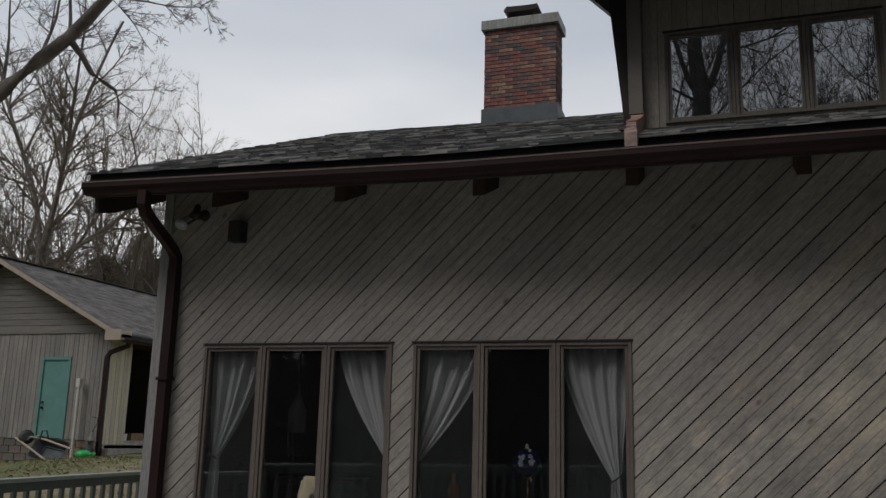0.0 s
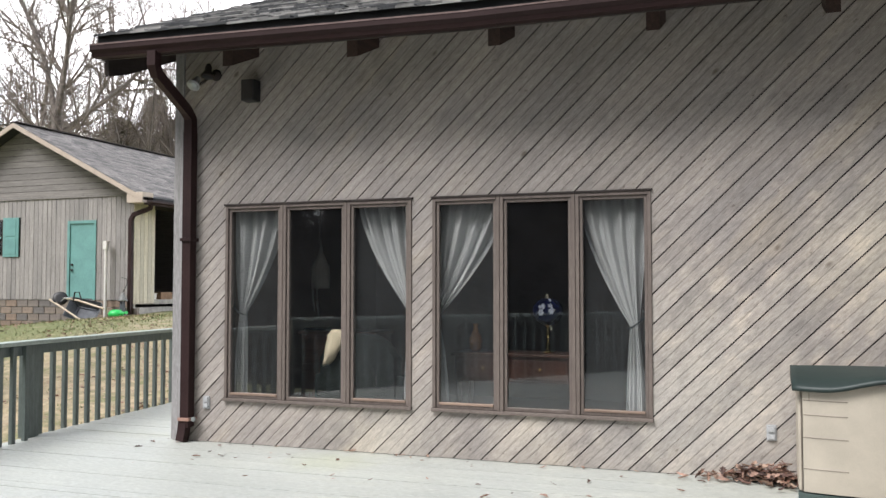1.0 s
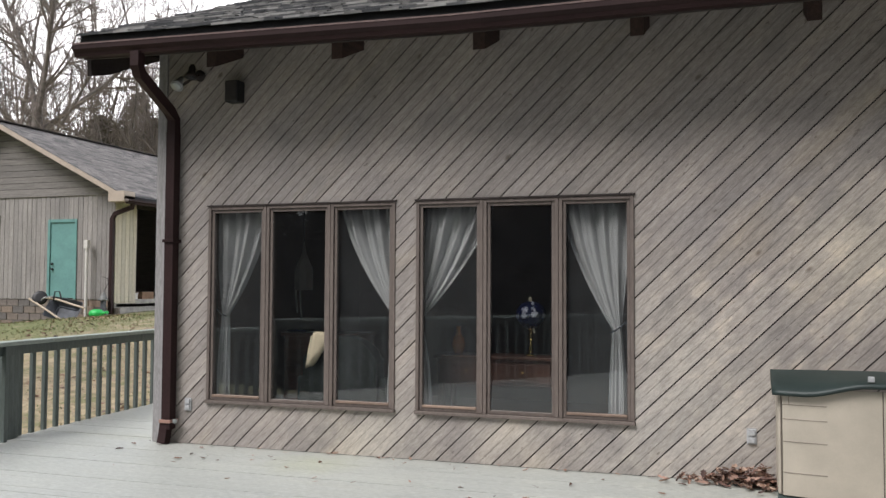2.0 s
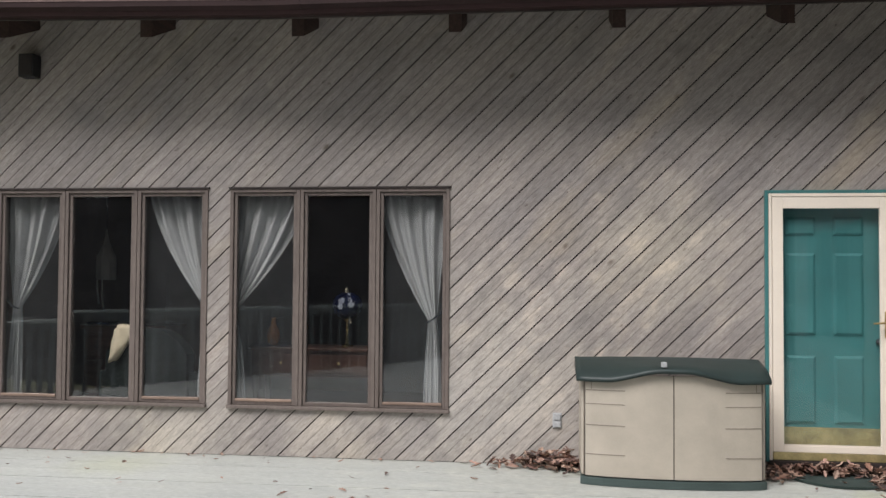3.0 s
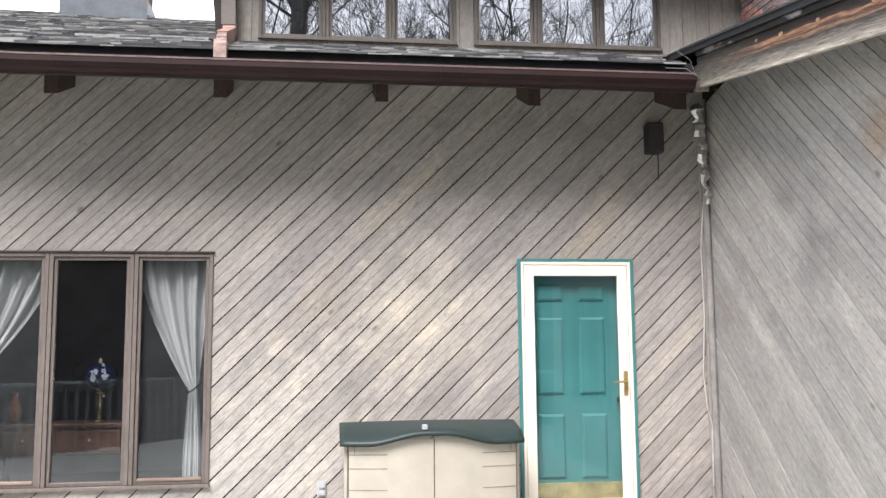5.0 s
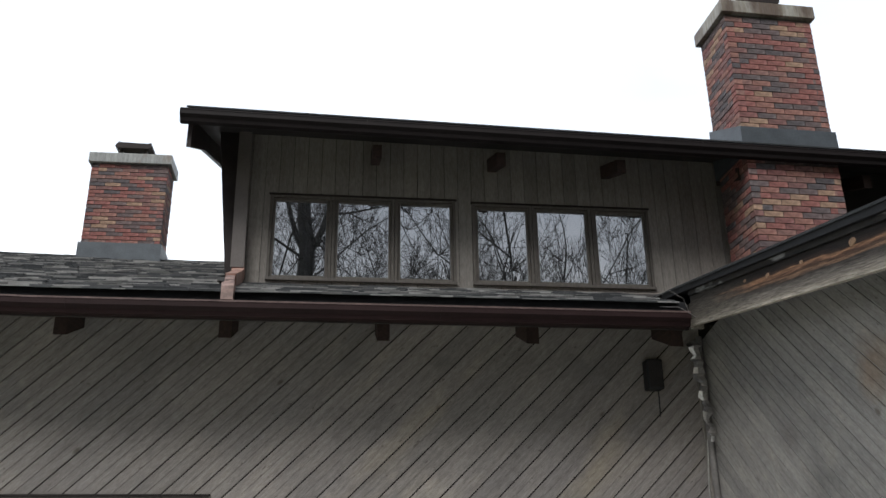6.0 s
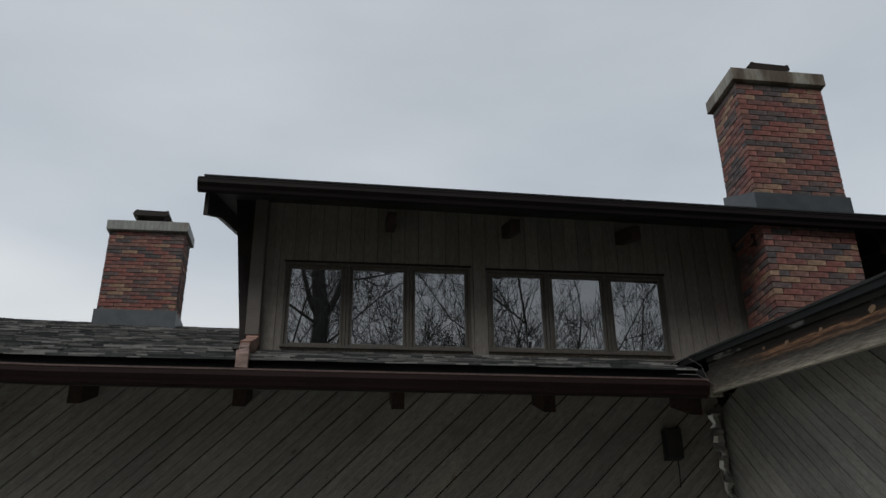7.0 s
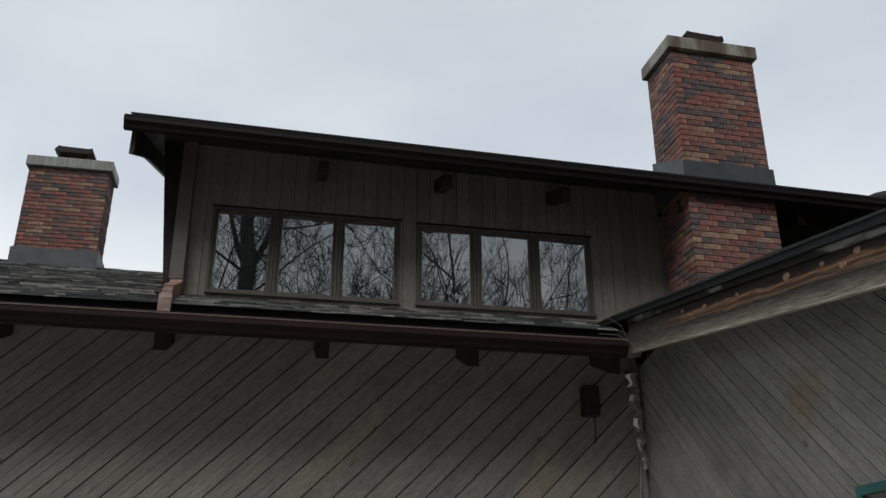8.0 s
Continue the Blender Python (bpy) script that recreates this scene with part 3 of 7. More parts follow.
def clip(poly, nx, ny, c):
    """The part of a convex polygon where nx * u + ny * v >= c."""
    out = []
    for i, p in enumerate(poly):
        q = poly[(i + 1) % len(poly)]
        a, b = nx * p[0] + ny * p[1] - c, nx * q[0] + ny * q[1] - c
        if a >= 0:
            out.append(p)
        if (a > 0 > b) or (a < 0 < b):
            s = a / (a - b)
            out.append((p[0] + s * (q[0] - p[0]), p[1] + s * (q[1] - p[1])))
    return out


def boards(parent, cells, tilt, pitch, place, mat, thick=0.02, gap=0.011, middle=0.005, name="board", rng=None, phase=0.0, widen=0):
    """Boards side by side over convex cells, each an object of its own; middle: width of the shallow groove down a board's middle."""
    nx, ny = -math.sin(radians(tilt)), math.cos(radians(tilt))
    along = [nx * u + ny * v - phase for c in cells for u, v in c]
    rng = rng or random.Random(5)

    def joint(k):
        return phase + k * pitch + (0.0042 * max(0, k - 5) if widen else 0.0)

    for k in range(math.floor(min(along) / pitch), math.ceil(max(along) / pitch)):
        lo, hi = joint(k) + gap / 2, joint(k + 1) - gap / 2
        mid = (lo + hi) / 2
        lift = thick + rng.uniform(-0.0025, 0.0025)
        strips = [(lo, mid - middle / 2, lift), (mid - middle / 2, mid + middle / 2, lift - 0.006), (mid + middle / 2, hi, lift)] if middle else [(lo, hi, lift)]
        bm = bmesh.new()
        for a, b, top in strips:
            for c in cells:
                p = clip(clip(c, nx, ny, a), -nx, -ny, -b)
                if len(p) >= 3:
                    prism(bm, p, place, top, 0.001)
        bmesh.ops.remove_doubles(bm, verts=bm.verts, dist=0.0002)
        left = set(bm.verts)
        while left:
            group, edge = set(), [next(iter(left))]
            while edge:
                v = edge.pop()
                if v not in group:
                    group.add(v)
                    edge += [o for e in v.link_edges for o in (e.other_vert(v),) if o not in group]
            left -= group
            order = sorted(group, key=lambda v: v.index)
            at = {v: i for i, v in enumerate(order)}
            faces = [tuple(at[v] for v in f.verts) for f in bm.faces if f.verts[0] in group]
            ob = new(name, raw_mesh(name, [tuple(v.co) for v in order], faces, mat))
            ob.parent = parent
        bm.free()


def rect(u0, u1, v0, v1):
    return [(u0, v0), (u1, v0), (u1, v1), (u0, v1)]


# ---- measures of the place ----
BOARD, BOARD_PHASE = 0.1685, 0.092    # width of a siding board, and where the first joint lies
LEFT, RIGHT = -5.43, 3.31          # ends of the long wall, which stands in y = 0
SLOPE = 0.419                      # main roof
EAVE_Y, EAVE_Z = -0.70, 3.735      # roof's lower edge
RIDGE_Y = 4.5
DORMER_Y = 0.865
WING_SLOPE = 0.174
WIN_Z0, WIN_Z1 = 0.395, 2.232
WINS = (-4.856, -2.757)            # left edges of the two lower window groups
WIN_WS = (1.907, 1.868)
DOOR_X0, DOOR_X1, DOOR_Z1 = 1.596, 2.594, 2.20


def roof_z(y):
    return EAVE_Z + SLOPE * (y - EAVE_Y)


def rise(x):
    """The old roof sags: its eave and ridge lift a little towards the free gable end."""
    return 0.022 * max(0.0, -2.2 - x)


def sagged(bm):
    """Let a long level roof part follow the sag."""
    bmesh.ops.bisect_plane(bm, geom=bm.verts[:] + bm.edges[:] + bm.faces[:], plane_co=(-2.2, 0, 0), plane_no=(1, 0, 0))
    for v in bm.verts:
        v.co.z += rise(v.co.x)
    return bm


def ground_z(x, y):
    """The lawn: low round the deck, rising towards the garage and the wooded hill behind it."""
    s = min(1.0, max(0.0, (y + 0.5 - 0.05 * (x + 10)) / 12.0))
    z = -0.55 + 1.37 * s * s * (3 - 2 * s)
    z += 0.125 * min(0.0, max(-6.0, x + 15.6)) * s
    far = max(0.0, y - 16 - 0.2 * (x + 15))
    z += 0.11 * far if far < 60 else 6.6
    z -= 0.13 * math.exp(-((x + 16.3) ** 2 + (y - 11.0) ** 2) / 1.6)
    back = max(0.0, -y - 6 - 0.3 * abs(x))
    return z - 0.22 * min(back, 16) + 0.05 * noise.noise((x * 0.3, y * 0.3, 0))


# ---- ground ----
def build_ground():
    xs = sorted({*[-24 + 0.6 * i for i in range(36)], *[-900, -400, -200, -120, -80, -60, -45, -35, -29, 0, 3, 6, 9, 12, 16, 22, 30, 45, 80, 150, 300, 900]})
    ys = sorted({*[-12 + 0.6 * i for i in range(60)], *[-900, -400, -200, -100, -60, -40, -30, -24, -19, -15, 26, 30, 35, 42, 50, 60, 75, 100, 160, 300, 900]})
    verts = [(x, y, ground_z(x, y)) for y in ys for x in xs]
    w = len(xs)
    faces = [(j * w + i, j * w + i + 1, (j + 1) * w + i + 1, (j + 1) * w + i) for j in range(len(ys) - 1) for i in range(w - 1)]
    tagged(new("ground", raw_mesh("ground", verts, faces, M_GROUND, True)), "sloping winter lawn with brown leaves and green patches", "ground", kind="structure")


build_ground()

# ---- deck ----
RAILS = [(-7.17, 2.5), (-6.80, -0.40), (-6.23, -3.56), (-1.66, -9.5), (6.4, -10.3)]


def deck_cells():
    return [[(-6.75, -0.32), (LEFT, -0.32), (LEFT, 2.6), (-7.23, 2.6), (-6.87, -0.32)],
            [(-6.87, -0.32), (-6.3, -3.6), (RIGHT, -3.6), (RIGHT, -0.0), (LEFT, -0.0), (LEFT, -0.32)],
            [(-6.3, -3.6), (-4.69, -5.7), (RIGHT, -5.7), (RIGHT, -3.6)],
            [(-4.69, -5.7), (-1.7, -9.6), (6.5, -10.4), (6.5, -5.7)]]


deck = structure("deck", "pale green-grey painted board deck with scattered leaves", "deck")
under = bmesh.new()
for cell in deck_cells():
    prism(under, cell, lambda u, v, d: (u, v, d), -0.16, -0.035)
part("deck_frame", under, M_RAIL, deck, "dark joist frame under the boards")


# ---- railing ----
def build_railing(a, b, rise=0.0, first=0):
    ax, ay = a
    length = math.hypot(b[0] - ax, b[1] - ay)
    rail = thing("deck_railing", "green-grey painted wooden railing along the deck's edge", "railing", "deck railings",
                 at=(ax, ay, 0), turn=math.degrees(math.atan2(b[1] - ay, b[0] - ax)))
    part("cap_rail", boxed(-0.02, length + 0.02, -0.075, 0.075, 0.905 + rise, 0.945 + rise, 0.006), M_RAIL_TOP, rail, "pale worn flat cap rail")
    part("upper_rail", boxed(0, length, 0.0, 0.04, 0.81 + rise, 0.903 + rise, 0.004), M_RAIL, rail)
    n = max(2, round(length / 0.19))
    me = mesh_of("baluster", boxed(-0.027, 0.027, 0.042, 0.08, -0.12, 0.90 + rise, 0.004), M_RAIL)
    for i in range(1, n):
        ob = new("baluster", me)
        ob.parent, ob.location = rail, (i * length / n, 0, 0)
    posts = max(1, round(length / 2.4))
    mp = mesh_of("post", boxed(-0.08, 0.08, -0.07, 0.045, 0.002, 0.903 + rise, 0.006), M_RAIL)
    for i in range(first, posts):
        ob = new("post", mp)
        ob.parent, ob.location = rail, (0.08 + i * length / posts if i else 0.0, -0.02, 0)


for p, q in zip(RAILS[1:], RAILS[2:]):
    build_railing(p, q, 0.10 if p[1] < -3 else 0.0)
build_railing(RAILS[1], RAILS[0], 0.0, 1)

# ---- long front wall ----
front = structure("wall_front", "long house wall of weathered grey diagonal boards", "wall")
holes = [*[(x + 0.02, x + w - 0.02, WIN_Z0 + 0.02, WIN_Z1 - 0.02) for x, w in zip(WINS, WIN_WS)],
         (DOOR_X0 + 0.02, DOOR_X1 - 0.02, 0.0, DOOR_Z1 - 0.02)]
TOP = 3.90


def wall_cells(u0, u1, v0, v1, openings):
    cells, u = [], u0
    for a, b, c, d in openings:
        cells.append(rect(u, a, v0, v1))
        if c > v0:
            cells.append(rect(a, b, v0, c))
        cells.append(rect(a, b, d, v1))
        u = b
    cells.append(rect(u, u1, v0, v1))
    return cells


core = bmesh.new()
for c in wall_cells(LEFT, RIGHT + 0.1, -0.16, TOP, holes):
    prism(core, c, lambda u, v, d: (u, d, v), 0.0, 0.12)
part("sheathing", core, M_BACK, front, "dark backing in the board joints")
boards(front, wall_cells(LEFT + 0.09, RIGHT - 0.02, 0.004, TOP - 0.03, holes), BOARD_TILT, BOARD, lambda u, v, d: (u, -d, v), M_SIDING, phase=BOARD_PHASE, widen=1, gap=0.011, middle=0.004)
part("corner_board", boxed(LEFT - 0.012, LEFT + 0.088, -0.034, 0.1, 0.003, TOP - 0.06, 0.004), M_CORNER, front, "pale grey corner board")
part("corner_board", boxed(RIGHT - 0.085, RIGHT - 0.024, -0.042, 0.0, 0.003, 3.45, 0.004), M_SIDING_UP, front)

side = structure("wall_left", "gable end wall of weathered grey boards", "wall")
gable = [(0.121, -0.16), (8.9, -0.16), (8.9, roof_z(-0.7) + 0.15), (RIDGE_Y, roof_z(RIDGE_Y) - 0.15), (0.121, roof_z(0.121) - 0.15)]
bm = bmesh.new()
prism(bm, gable, lambda u, v, d: (d, u, v), LEFT, LEFT + 0.12)
part("sheathing", bm, M_BACK, side)
boards(side, [gable], 90, 0.157, lambda u, v, d: (LEFT - d, u, v), M_SIDING_UP, middle=0)

# ---- right-hand wing ----
WING_END = -5.6


def wing_z(y):
    """Underside line of the wing's rake board."""
    return 3.485 + WING_SLOPE * (y + 0.74)


wing = structure("wall_wing", "wing wall of weathered grey boards running diagonally down", "wall")
shape = [(0.0, -0.16), (-WING_END, -0.16), (-WING_END, wing_z(WING_END) + 0.20), (0.72, wing_z(-0.72) + 0.20), (0.0, 3.56)]
bm = bmesh.new()
prism(bm, shape, lambda u, v, d: (RIGHT + d, -u, v), -0.012, 0.12)
part("sheathing", bm, M_WING_LIT_EDGE, wing, "pale backing drawn as lit board edges in the joints")
boards(wing, [clip([(u + 0.0, v) for u, v in shape], 0, 1, 0.004)], -WING_TILT, BOARD, lambda u, v, d: (RIGHT - d, -u, v), M_SIDING_WING, rng=random.Random(9), gap=0.008, middle=0.003)
back = structure("wall_wing_end", "end wall of the wing", "wall")
bm = bmesh.new()
prism(bm, rect(RIGHT, 9.3, -0.16, wing_z(WING_END) + 0.05), lambda u, v, d: (u, WING_END + d, v), 0.0, -0.12)
part("sheathing", bm, M_BACK, back)
boards(back, [rect(RIGHT, 9.3, 0.0, wing_z(WING_END) + 0.05)], 90, 0.157, lambda u, v, d: (u, WING_END - 0.12 - d, v), M_SIDING_UP, middle=0)

wroof = structure("roof_wing", "low wing roof with a weathered peeling rake board", "roof")
RX = 2.94
YA, YB = -0.74, WING_END - 0.5


def sloped(bm, x0, x1, ya, yb, lo, hi):
    """A slab that follows the wing's slope between the heights lo and hi over its rake line."""
    prism(bm, [(ya, wing_z(ya) + lo), (yb, wing_z(yb) + lo), (yb, wing_z(yb) + hi), (ya, wing_z(ya) + hi)], lambda u, v, d: (d, u, v), x0, x1)


bm = bmesh.new()
sloped(bm, RX, RX + 0.04, YA, YB, 0.013, 0.262)
rake = part("rake_board", bm, M_RAKE, wroof, "weathered knotty rake board, bleached along its lower edge")
for ky, kw, kr in ((-1.725, 0.222, 0.014), (-2.055, 0.202, 0.022), (-2.497, 0.208, 0.017), (-3.055, 0.218, 0.030), (-3.397, 0.223, 0.019), (-3.565, 0.177, 0.025), (-3.695, 0.231, 0.026), (-4.2, 0.20, 0.024)):
    bm = bmesh.new()
    lathe(bm, [(0.001, 0.004), (kr * 0.4, 0.006), (kr * 0.55, 0.002), (kr * 0.8, 0.005), (kr, -0.002)], (0, 0, 0), 14)
    bmesh.ops.transform(bm, matrix=pose(RX, ky, wing_z(ky) + kw, 0, -90, 0) @ Matrix.Diagonal((0.85, 1.25, 1, 1)), verts=bm.verts)
    part("knot", bm, M_KNOT, rake, "round orange knot", True)
bm = bmesh.new()
sloped(bm, RX - 0.018, RX + 0.04, YA - 0.02, YB, 0.267, 0.305)
part("rake_trim", bm, M_RAKE_TOP, wroof, "grey peeling trim strip")
bm = bmesh.new()
sloped(bm, RX - 0.045, RX + 0.05, YA + 0.5, YB, 0.307, 0.352)
part("drip_edge", bm, M_TAR, wroof)
bm = bmesh.new()
sloped(bm, RX + 0.04, 9.6, YA, YB, 0.22, 0.30)
part("decking", bm, M_SOFFIT, wroof, "dark soffit boards")
bm = bmesh.new()
sloped(bm, RX - 0.055, 9.6, YA + 0.8, YB, 0.353, 0.370)
part("shingle_layer", bm, M_SHINGLE_REST, wroof)
bm = bmesh.new()
sloped(bm, RX, RX + 0.09, YA + 0.05, YA, -0.01, 0.2)
part("rafter_tail", bm, M_RAKE, wroof)

# ---- main roof ----
XL, XD, XR = -5.77, -1.02, 9.5
DROP = 0.052                       # the roof lies a little flatter in front of the dormer
roof = structure("roof_main", "dark grey asphalt shingle roof with a straight eave", "roof")


def roof_slab(bm, x0, x1, y0, y1, lo, hi):
    prism(bm, [(y0, roof_z(y0) + lo), (y1, roof_z(y1) + lo), (y1, roof_z(y1) + hi), (y0, roof_z(y0) + hi)], lambda u, v, d: (d, u, v), x0, x1)


bm = bmesh.new()
roof_slab(bm, XL, XD - 0.02, EAVE_Y + 0.02, RIDGE_Y, -0.13, -0.05)
prism(bm, [(EAVE_Y + 0.02, roof_z(EAVE_Y) - 0.12), (DORMER_Y + 0.1, roof_z(DORMER_Y) - DROP - 0.06), (DORMER_Y + 0.1, roof_z(DORMER_Y) - DROP + 0.02), (EAVE_Y + 0.02, roof_z(EAVE_Y) - 0.042)],
      lambda u, v, d: (d, u, v), XD - 0.02, XR)
part("decking", sagged(bm), M_SOFFIT, roof, "dark boarded eave underside")
bm = bmesh.new()
z0 = roof_z(RIDGE_Y)
prism(bm, [(RIDGE_Y, z0 - 0.12), (9.7, z0 - 0.12 - SLOPE * 5.2), (9.7, z0 - 0.02 - SLOPE * 5.2), (RIDGE_Y, z0 - 0.02)], lambda u, v, d: (d, u, v), XL, XR)
part("rear_slope", sagged(bm), M_SHINGLE_REST, roof)
part("fascia", sagged(boxed(XL, RX - 0.02, EAVE_Y - 0.0, EAVE_Y + 0.03, EAVE_Z - 0.26, EAVE_Z - 0.055, 0.004)), M_DARK_TRIM, roof, "dark brown fascia board")
part("drip_edge", sagged(boxed(XL - 0.03, RX - 0.03, EAVE_Y - 0.012, EAVE_Y - 0.002, EAVE_Z - 0.105, EAVE_Z - 0.030, 0.004)), M_TAR, roof, "black metal drip edge")
bm = bmesh.new()
prism(bm, [(EAVE_Y + 0.06, roof_z(EAVE_Y) - 0.40), (EAVE_Y + 0.03, roof_z(EAVE_Y) - 0.05), (RIDGE_Y, z0 - 0.05), (RIDGE_Y, z0 - 0.46), (EAVE_Y + 0.30, roof_z(EAVE_Y + 0.30) - 0.46)], lambda u, v, d: (d, u, v), XL - 0.0, XL + 0.045)
part("barge_board", sagged(bm), M_DARK_TRIM, roof, "dark brown barge board")
bm = bmesh.new()
prism(bm, [(RIDGE_Y - 0.14, z0 - 0.080), (RIDGE_Y, z0 - 0.018), (RIDGE_Y + 0.14, z0 - 0.080)], lambda u, v, d: (d, u, v), XL - 0.02, XD)
part("ridge_cap", sagged(bm), M_SHINGLE_REST, roof)


def build_beam(x):
    beam = thing("rafter_beam", "red-brown square rafter beam end under the eave", "beam", "rafter beams under the eave")
    bm = bmesh.new()
    lift = 0.012 + rise(x)
    prism(bm, [(-0.47, 3.385), (0.0, 3.385 + 0.47 * SLOPE), (0.0, 3.56 + 0.47 * SLOPE), (-0.47, 3.56)], lambda u, v, d: (d, u, v + lift), x - 0.05, x + 0.05)
    part("beam_end", bm, M_BEAM, beam)


for bx in (-4.56, -3.32, -2.06, -0.81, 0.44, 1.67, 2.90):
    build_beam(bx)


# ---- gutters and downspouts ----
def k_profile(w, h):
    return [(0, 0), (0, h), (0.012, h), (0.012, 0.012), (w * 0.6, 0.012), (w * 0.66, h * 0.36), (w - 0.02, h * 0.62), (w - 0.02, h), (w, h), (w, h * 0.56), (w * 0.72, h * 0.30), (w * 0.64, 0)]


def build_gutter(x0, x1, y, z, w, h, label, joints, follow, metal, lip):
    """A box gutter with an ogee front; follow bends each part to the line of its eave."""
    g = thing("gutter", label, "gutter")
    bm = bmesh.new()
    prism(bm, k_profile(w, h), lambda u, v, d: (d, y - u, z + v), x0, x1)
    part("trough", follow(bm), metal, g)
    part("rim", follow(boxed(x0, x1, y - w - 0.004, y - w - 0.0005, z + h - 0.006, z + h + 0.007)), lip, g, "thin upper lip")
    for x in (x0, x1):
        bm = bmesh.new()
        prism(bm, [(0, 0), (0, h), (w, h), (w, h * 0.56), (w * 0.72, h * 0.3), (w * 0.64, 0)], lambda u, v, d: (d, y - u, z + v), x - 0.004, x + 0.004)
        part("end_cap", follow(bm), metal, g)
    for x in joints:
        part("hanger", follow(boxed(x - 0.012, x + 0.012, y - w - 0.003, y, z + h - 0.006, z + h + 0.004)), M_STEEL, g, "small metal hanger strap")
    return g


MAIN_GUTTER = build_gutter(-5.80, 2.90, EAVE_Y - 0.003, 3.482, 0.11, 0.108, "long dark brown metal gutter along the eave", [-4.9 + 1.05 * i for i in range(8)], sagged, M_GUTTER, M_LIP_GLINT)
for x in (-1.98, 0.9):
    bm = bmesh.new()
    prism(bm, [(u * 1.03, v * 1.02 - 0.002) for u, v in k_profile(0.11, 0.108)], lambda u, v, d: (d, EAVE_Y - 0.003 - u, 3.482 + v), x - 0.03, x + 0.03)
    part("joint_sleeve", sagged(bm), M_GUTTER, MAIN_GUTTER)


def build_downspout():
    d = thing("downspout", "dark brown square metal downspout at the house corner", "downspout")
    X = -5.225
    bm = bmesh.new()
    pts = [(-5.13, -0.76, 3.56), (-5.13, -0.76, 3.44), (-5.14, -0.71, 3.37), (-5.21, -0.18, 3.15), (X + 0.01, -0.10, 3.08), (X, -0.085, 2.9)]
    tube(bm, pts, 0.062, 4)
    part("elbow", bm, M_GUTTER, d)
    bm = bmesh.new()
    tube(bm, [(X, -0.085, 2.95), (X, -0.085, 0.14)], 0.066, 4)
    part("pipe", bm, M_GUTTER, d)
    part("strap", boxed(X - 0.062, X + 0.062, -0.148, -0.02, 0.20, 0.23, 0.003), M_COPPER, d, "thin strap")
    part("strap", boxed(X - 0.062, X + 0.062, -0.148, -0.02, 1.9, 1.93, 0.003), M_GUTTER, d)
    bm = bmesh.new()
    tube(bm, [(X - 0.02, -0.09, 0.2), (X - 0.025, -0.10, 0.10), (X - 0.03, -0.12, 0.004)], 0.060, 4)
    part("outlet", bm, M_GUTTER, d)
    bm = bmesh.new()
    lathe(bm, [(0.012, -0.02), (0.022, -0.015), (0.022, 0.015), (0.012, 0.02)], (X + 0.085, -0.1, 0.215), 10)
    part("screw_cap", bm, M_STEEL, d, "round metal screw cap")


build_downspout()


# ---- windows ----
def build_window(name, x0, y, z0, z1, widths, mat_glass, label, sill=True, depth=0.10, paint=None):
    w = structure(name, label, "window")
    x = x0
    f = -0.034
    paint = paint or M_FRAME
    for i, ww in enumerate(widths):
        cx0, cx1 = x + 0.002, x + ww - 0.002
        for a in (cx0, cx1 - 0.03):
            part("window_frame", boxed(a, a + 0.03, y + f, y + depth, z0 + 0.03, z1, 0.003), paint, w)
        part("window_frame", boxed(cx0 + 0.03, cx1 - 0.03, y + f, y + depth, z1 - 0.028, z1, 0.003), paint, w)
        s0, s1, t0, t1 = cx0 + 0.032, cx1 - 0.032, z0 + 0.031, z1 - 0.030
        bm = bmesh.new()
        for a, b, c, d in ((s0, s0 + 0.026, t0, t1), (s1 - 0.026, s1, t0, t1), (s0 + 0.026, s1 - 0.026, t0, t0 + 0.03), (s0 + 0.026, s1 - 0.026, t1 - 0.026, t1)):
            box(bm, a, b, y - 0.018, y + 0.03, c, d, 0.004)
        me = mesh_of("sash", bm, paint)
        sash_ob = new("sash", me)
        sash_ob.parent = w
        pane = part("pane", boxed(s0 + 0.022, s1 - 0.022, y + 0.004, y + 0.010, t0 + 0.024, t1 - 0.022), mat_glass, sash_ob, "clear reflecting pane")
        pane.visible_shadow = False
        if sill and i != 1:
            part("insect_screen", boxed(s0 + 0.02, s1 - 0.02, y + 0.034, y + 0.0345, t0 + 0.02, t1 - 0.02), M_SCREEN, sash_ob, "fine grey insect screen")
            part("sash_sill", boxed(s0 + 0.028, s1 - 0.028, y - 0.026, y + 0.003, t0 + 0.026, t0 + 0.048, 0.003), M_SILL, w, "bare reddish cedar strip")
        x += ww
    part("window_sill", boxed(x0 - 0.002, x0 + sum(widths) + 0.004, y - 0.055, y + depth, z0, z0 + 0.028, 0.004), paint, w, "brown projecting sill")
    part("head_trim", boxed(x0 - 0.01, x0 + sum(widths) + 0.01, y - 0.045, y - 0.0, z1 + 0.001, z1 + 0.016, 0.002), M_DARK_TRIM, w)
    return w


build_window("window_1", WINS[0], 0.0, WIN_Z0, WIN_Z1, (0.623, 0.655, 0.629), M_GLASS, "three brown casement windows with tied curtains behind")
build_window("window_2", WINS[1], 0.0, WIN_Z0, WIN_Z1, (0.608, 0.646, 0.614), M_GLASS, "three brown casement windows beside the storage bin")

# ---- dormer ----
DZ0, DZ1 = 4.345, 5.25
DG = (-0.640, 1.398)
DCASE = (0.624, 0.624, 0.624)
DW = sum(DCASE)
dwall = structure("wall_dormer", "dormer wall of grey upright boards under a deep eave", "wall")
dholes = [(g + 0.02, g + DW - 0.02, DZ0 + 0.02, DZ1 - 0.02) for g in DG]
bm = bmesh.new()
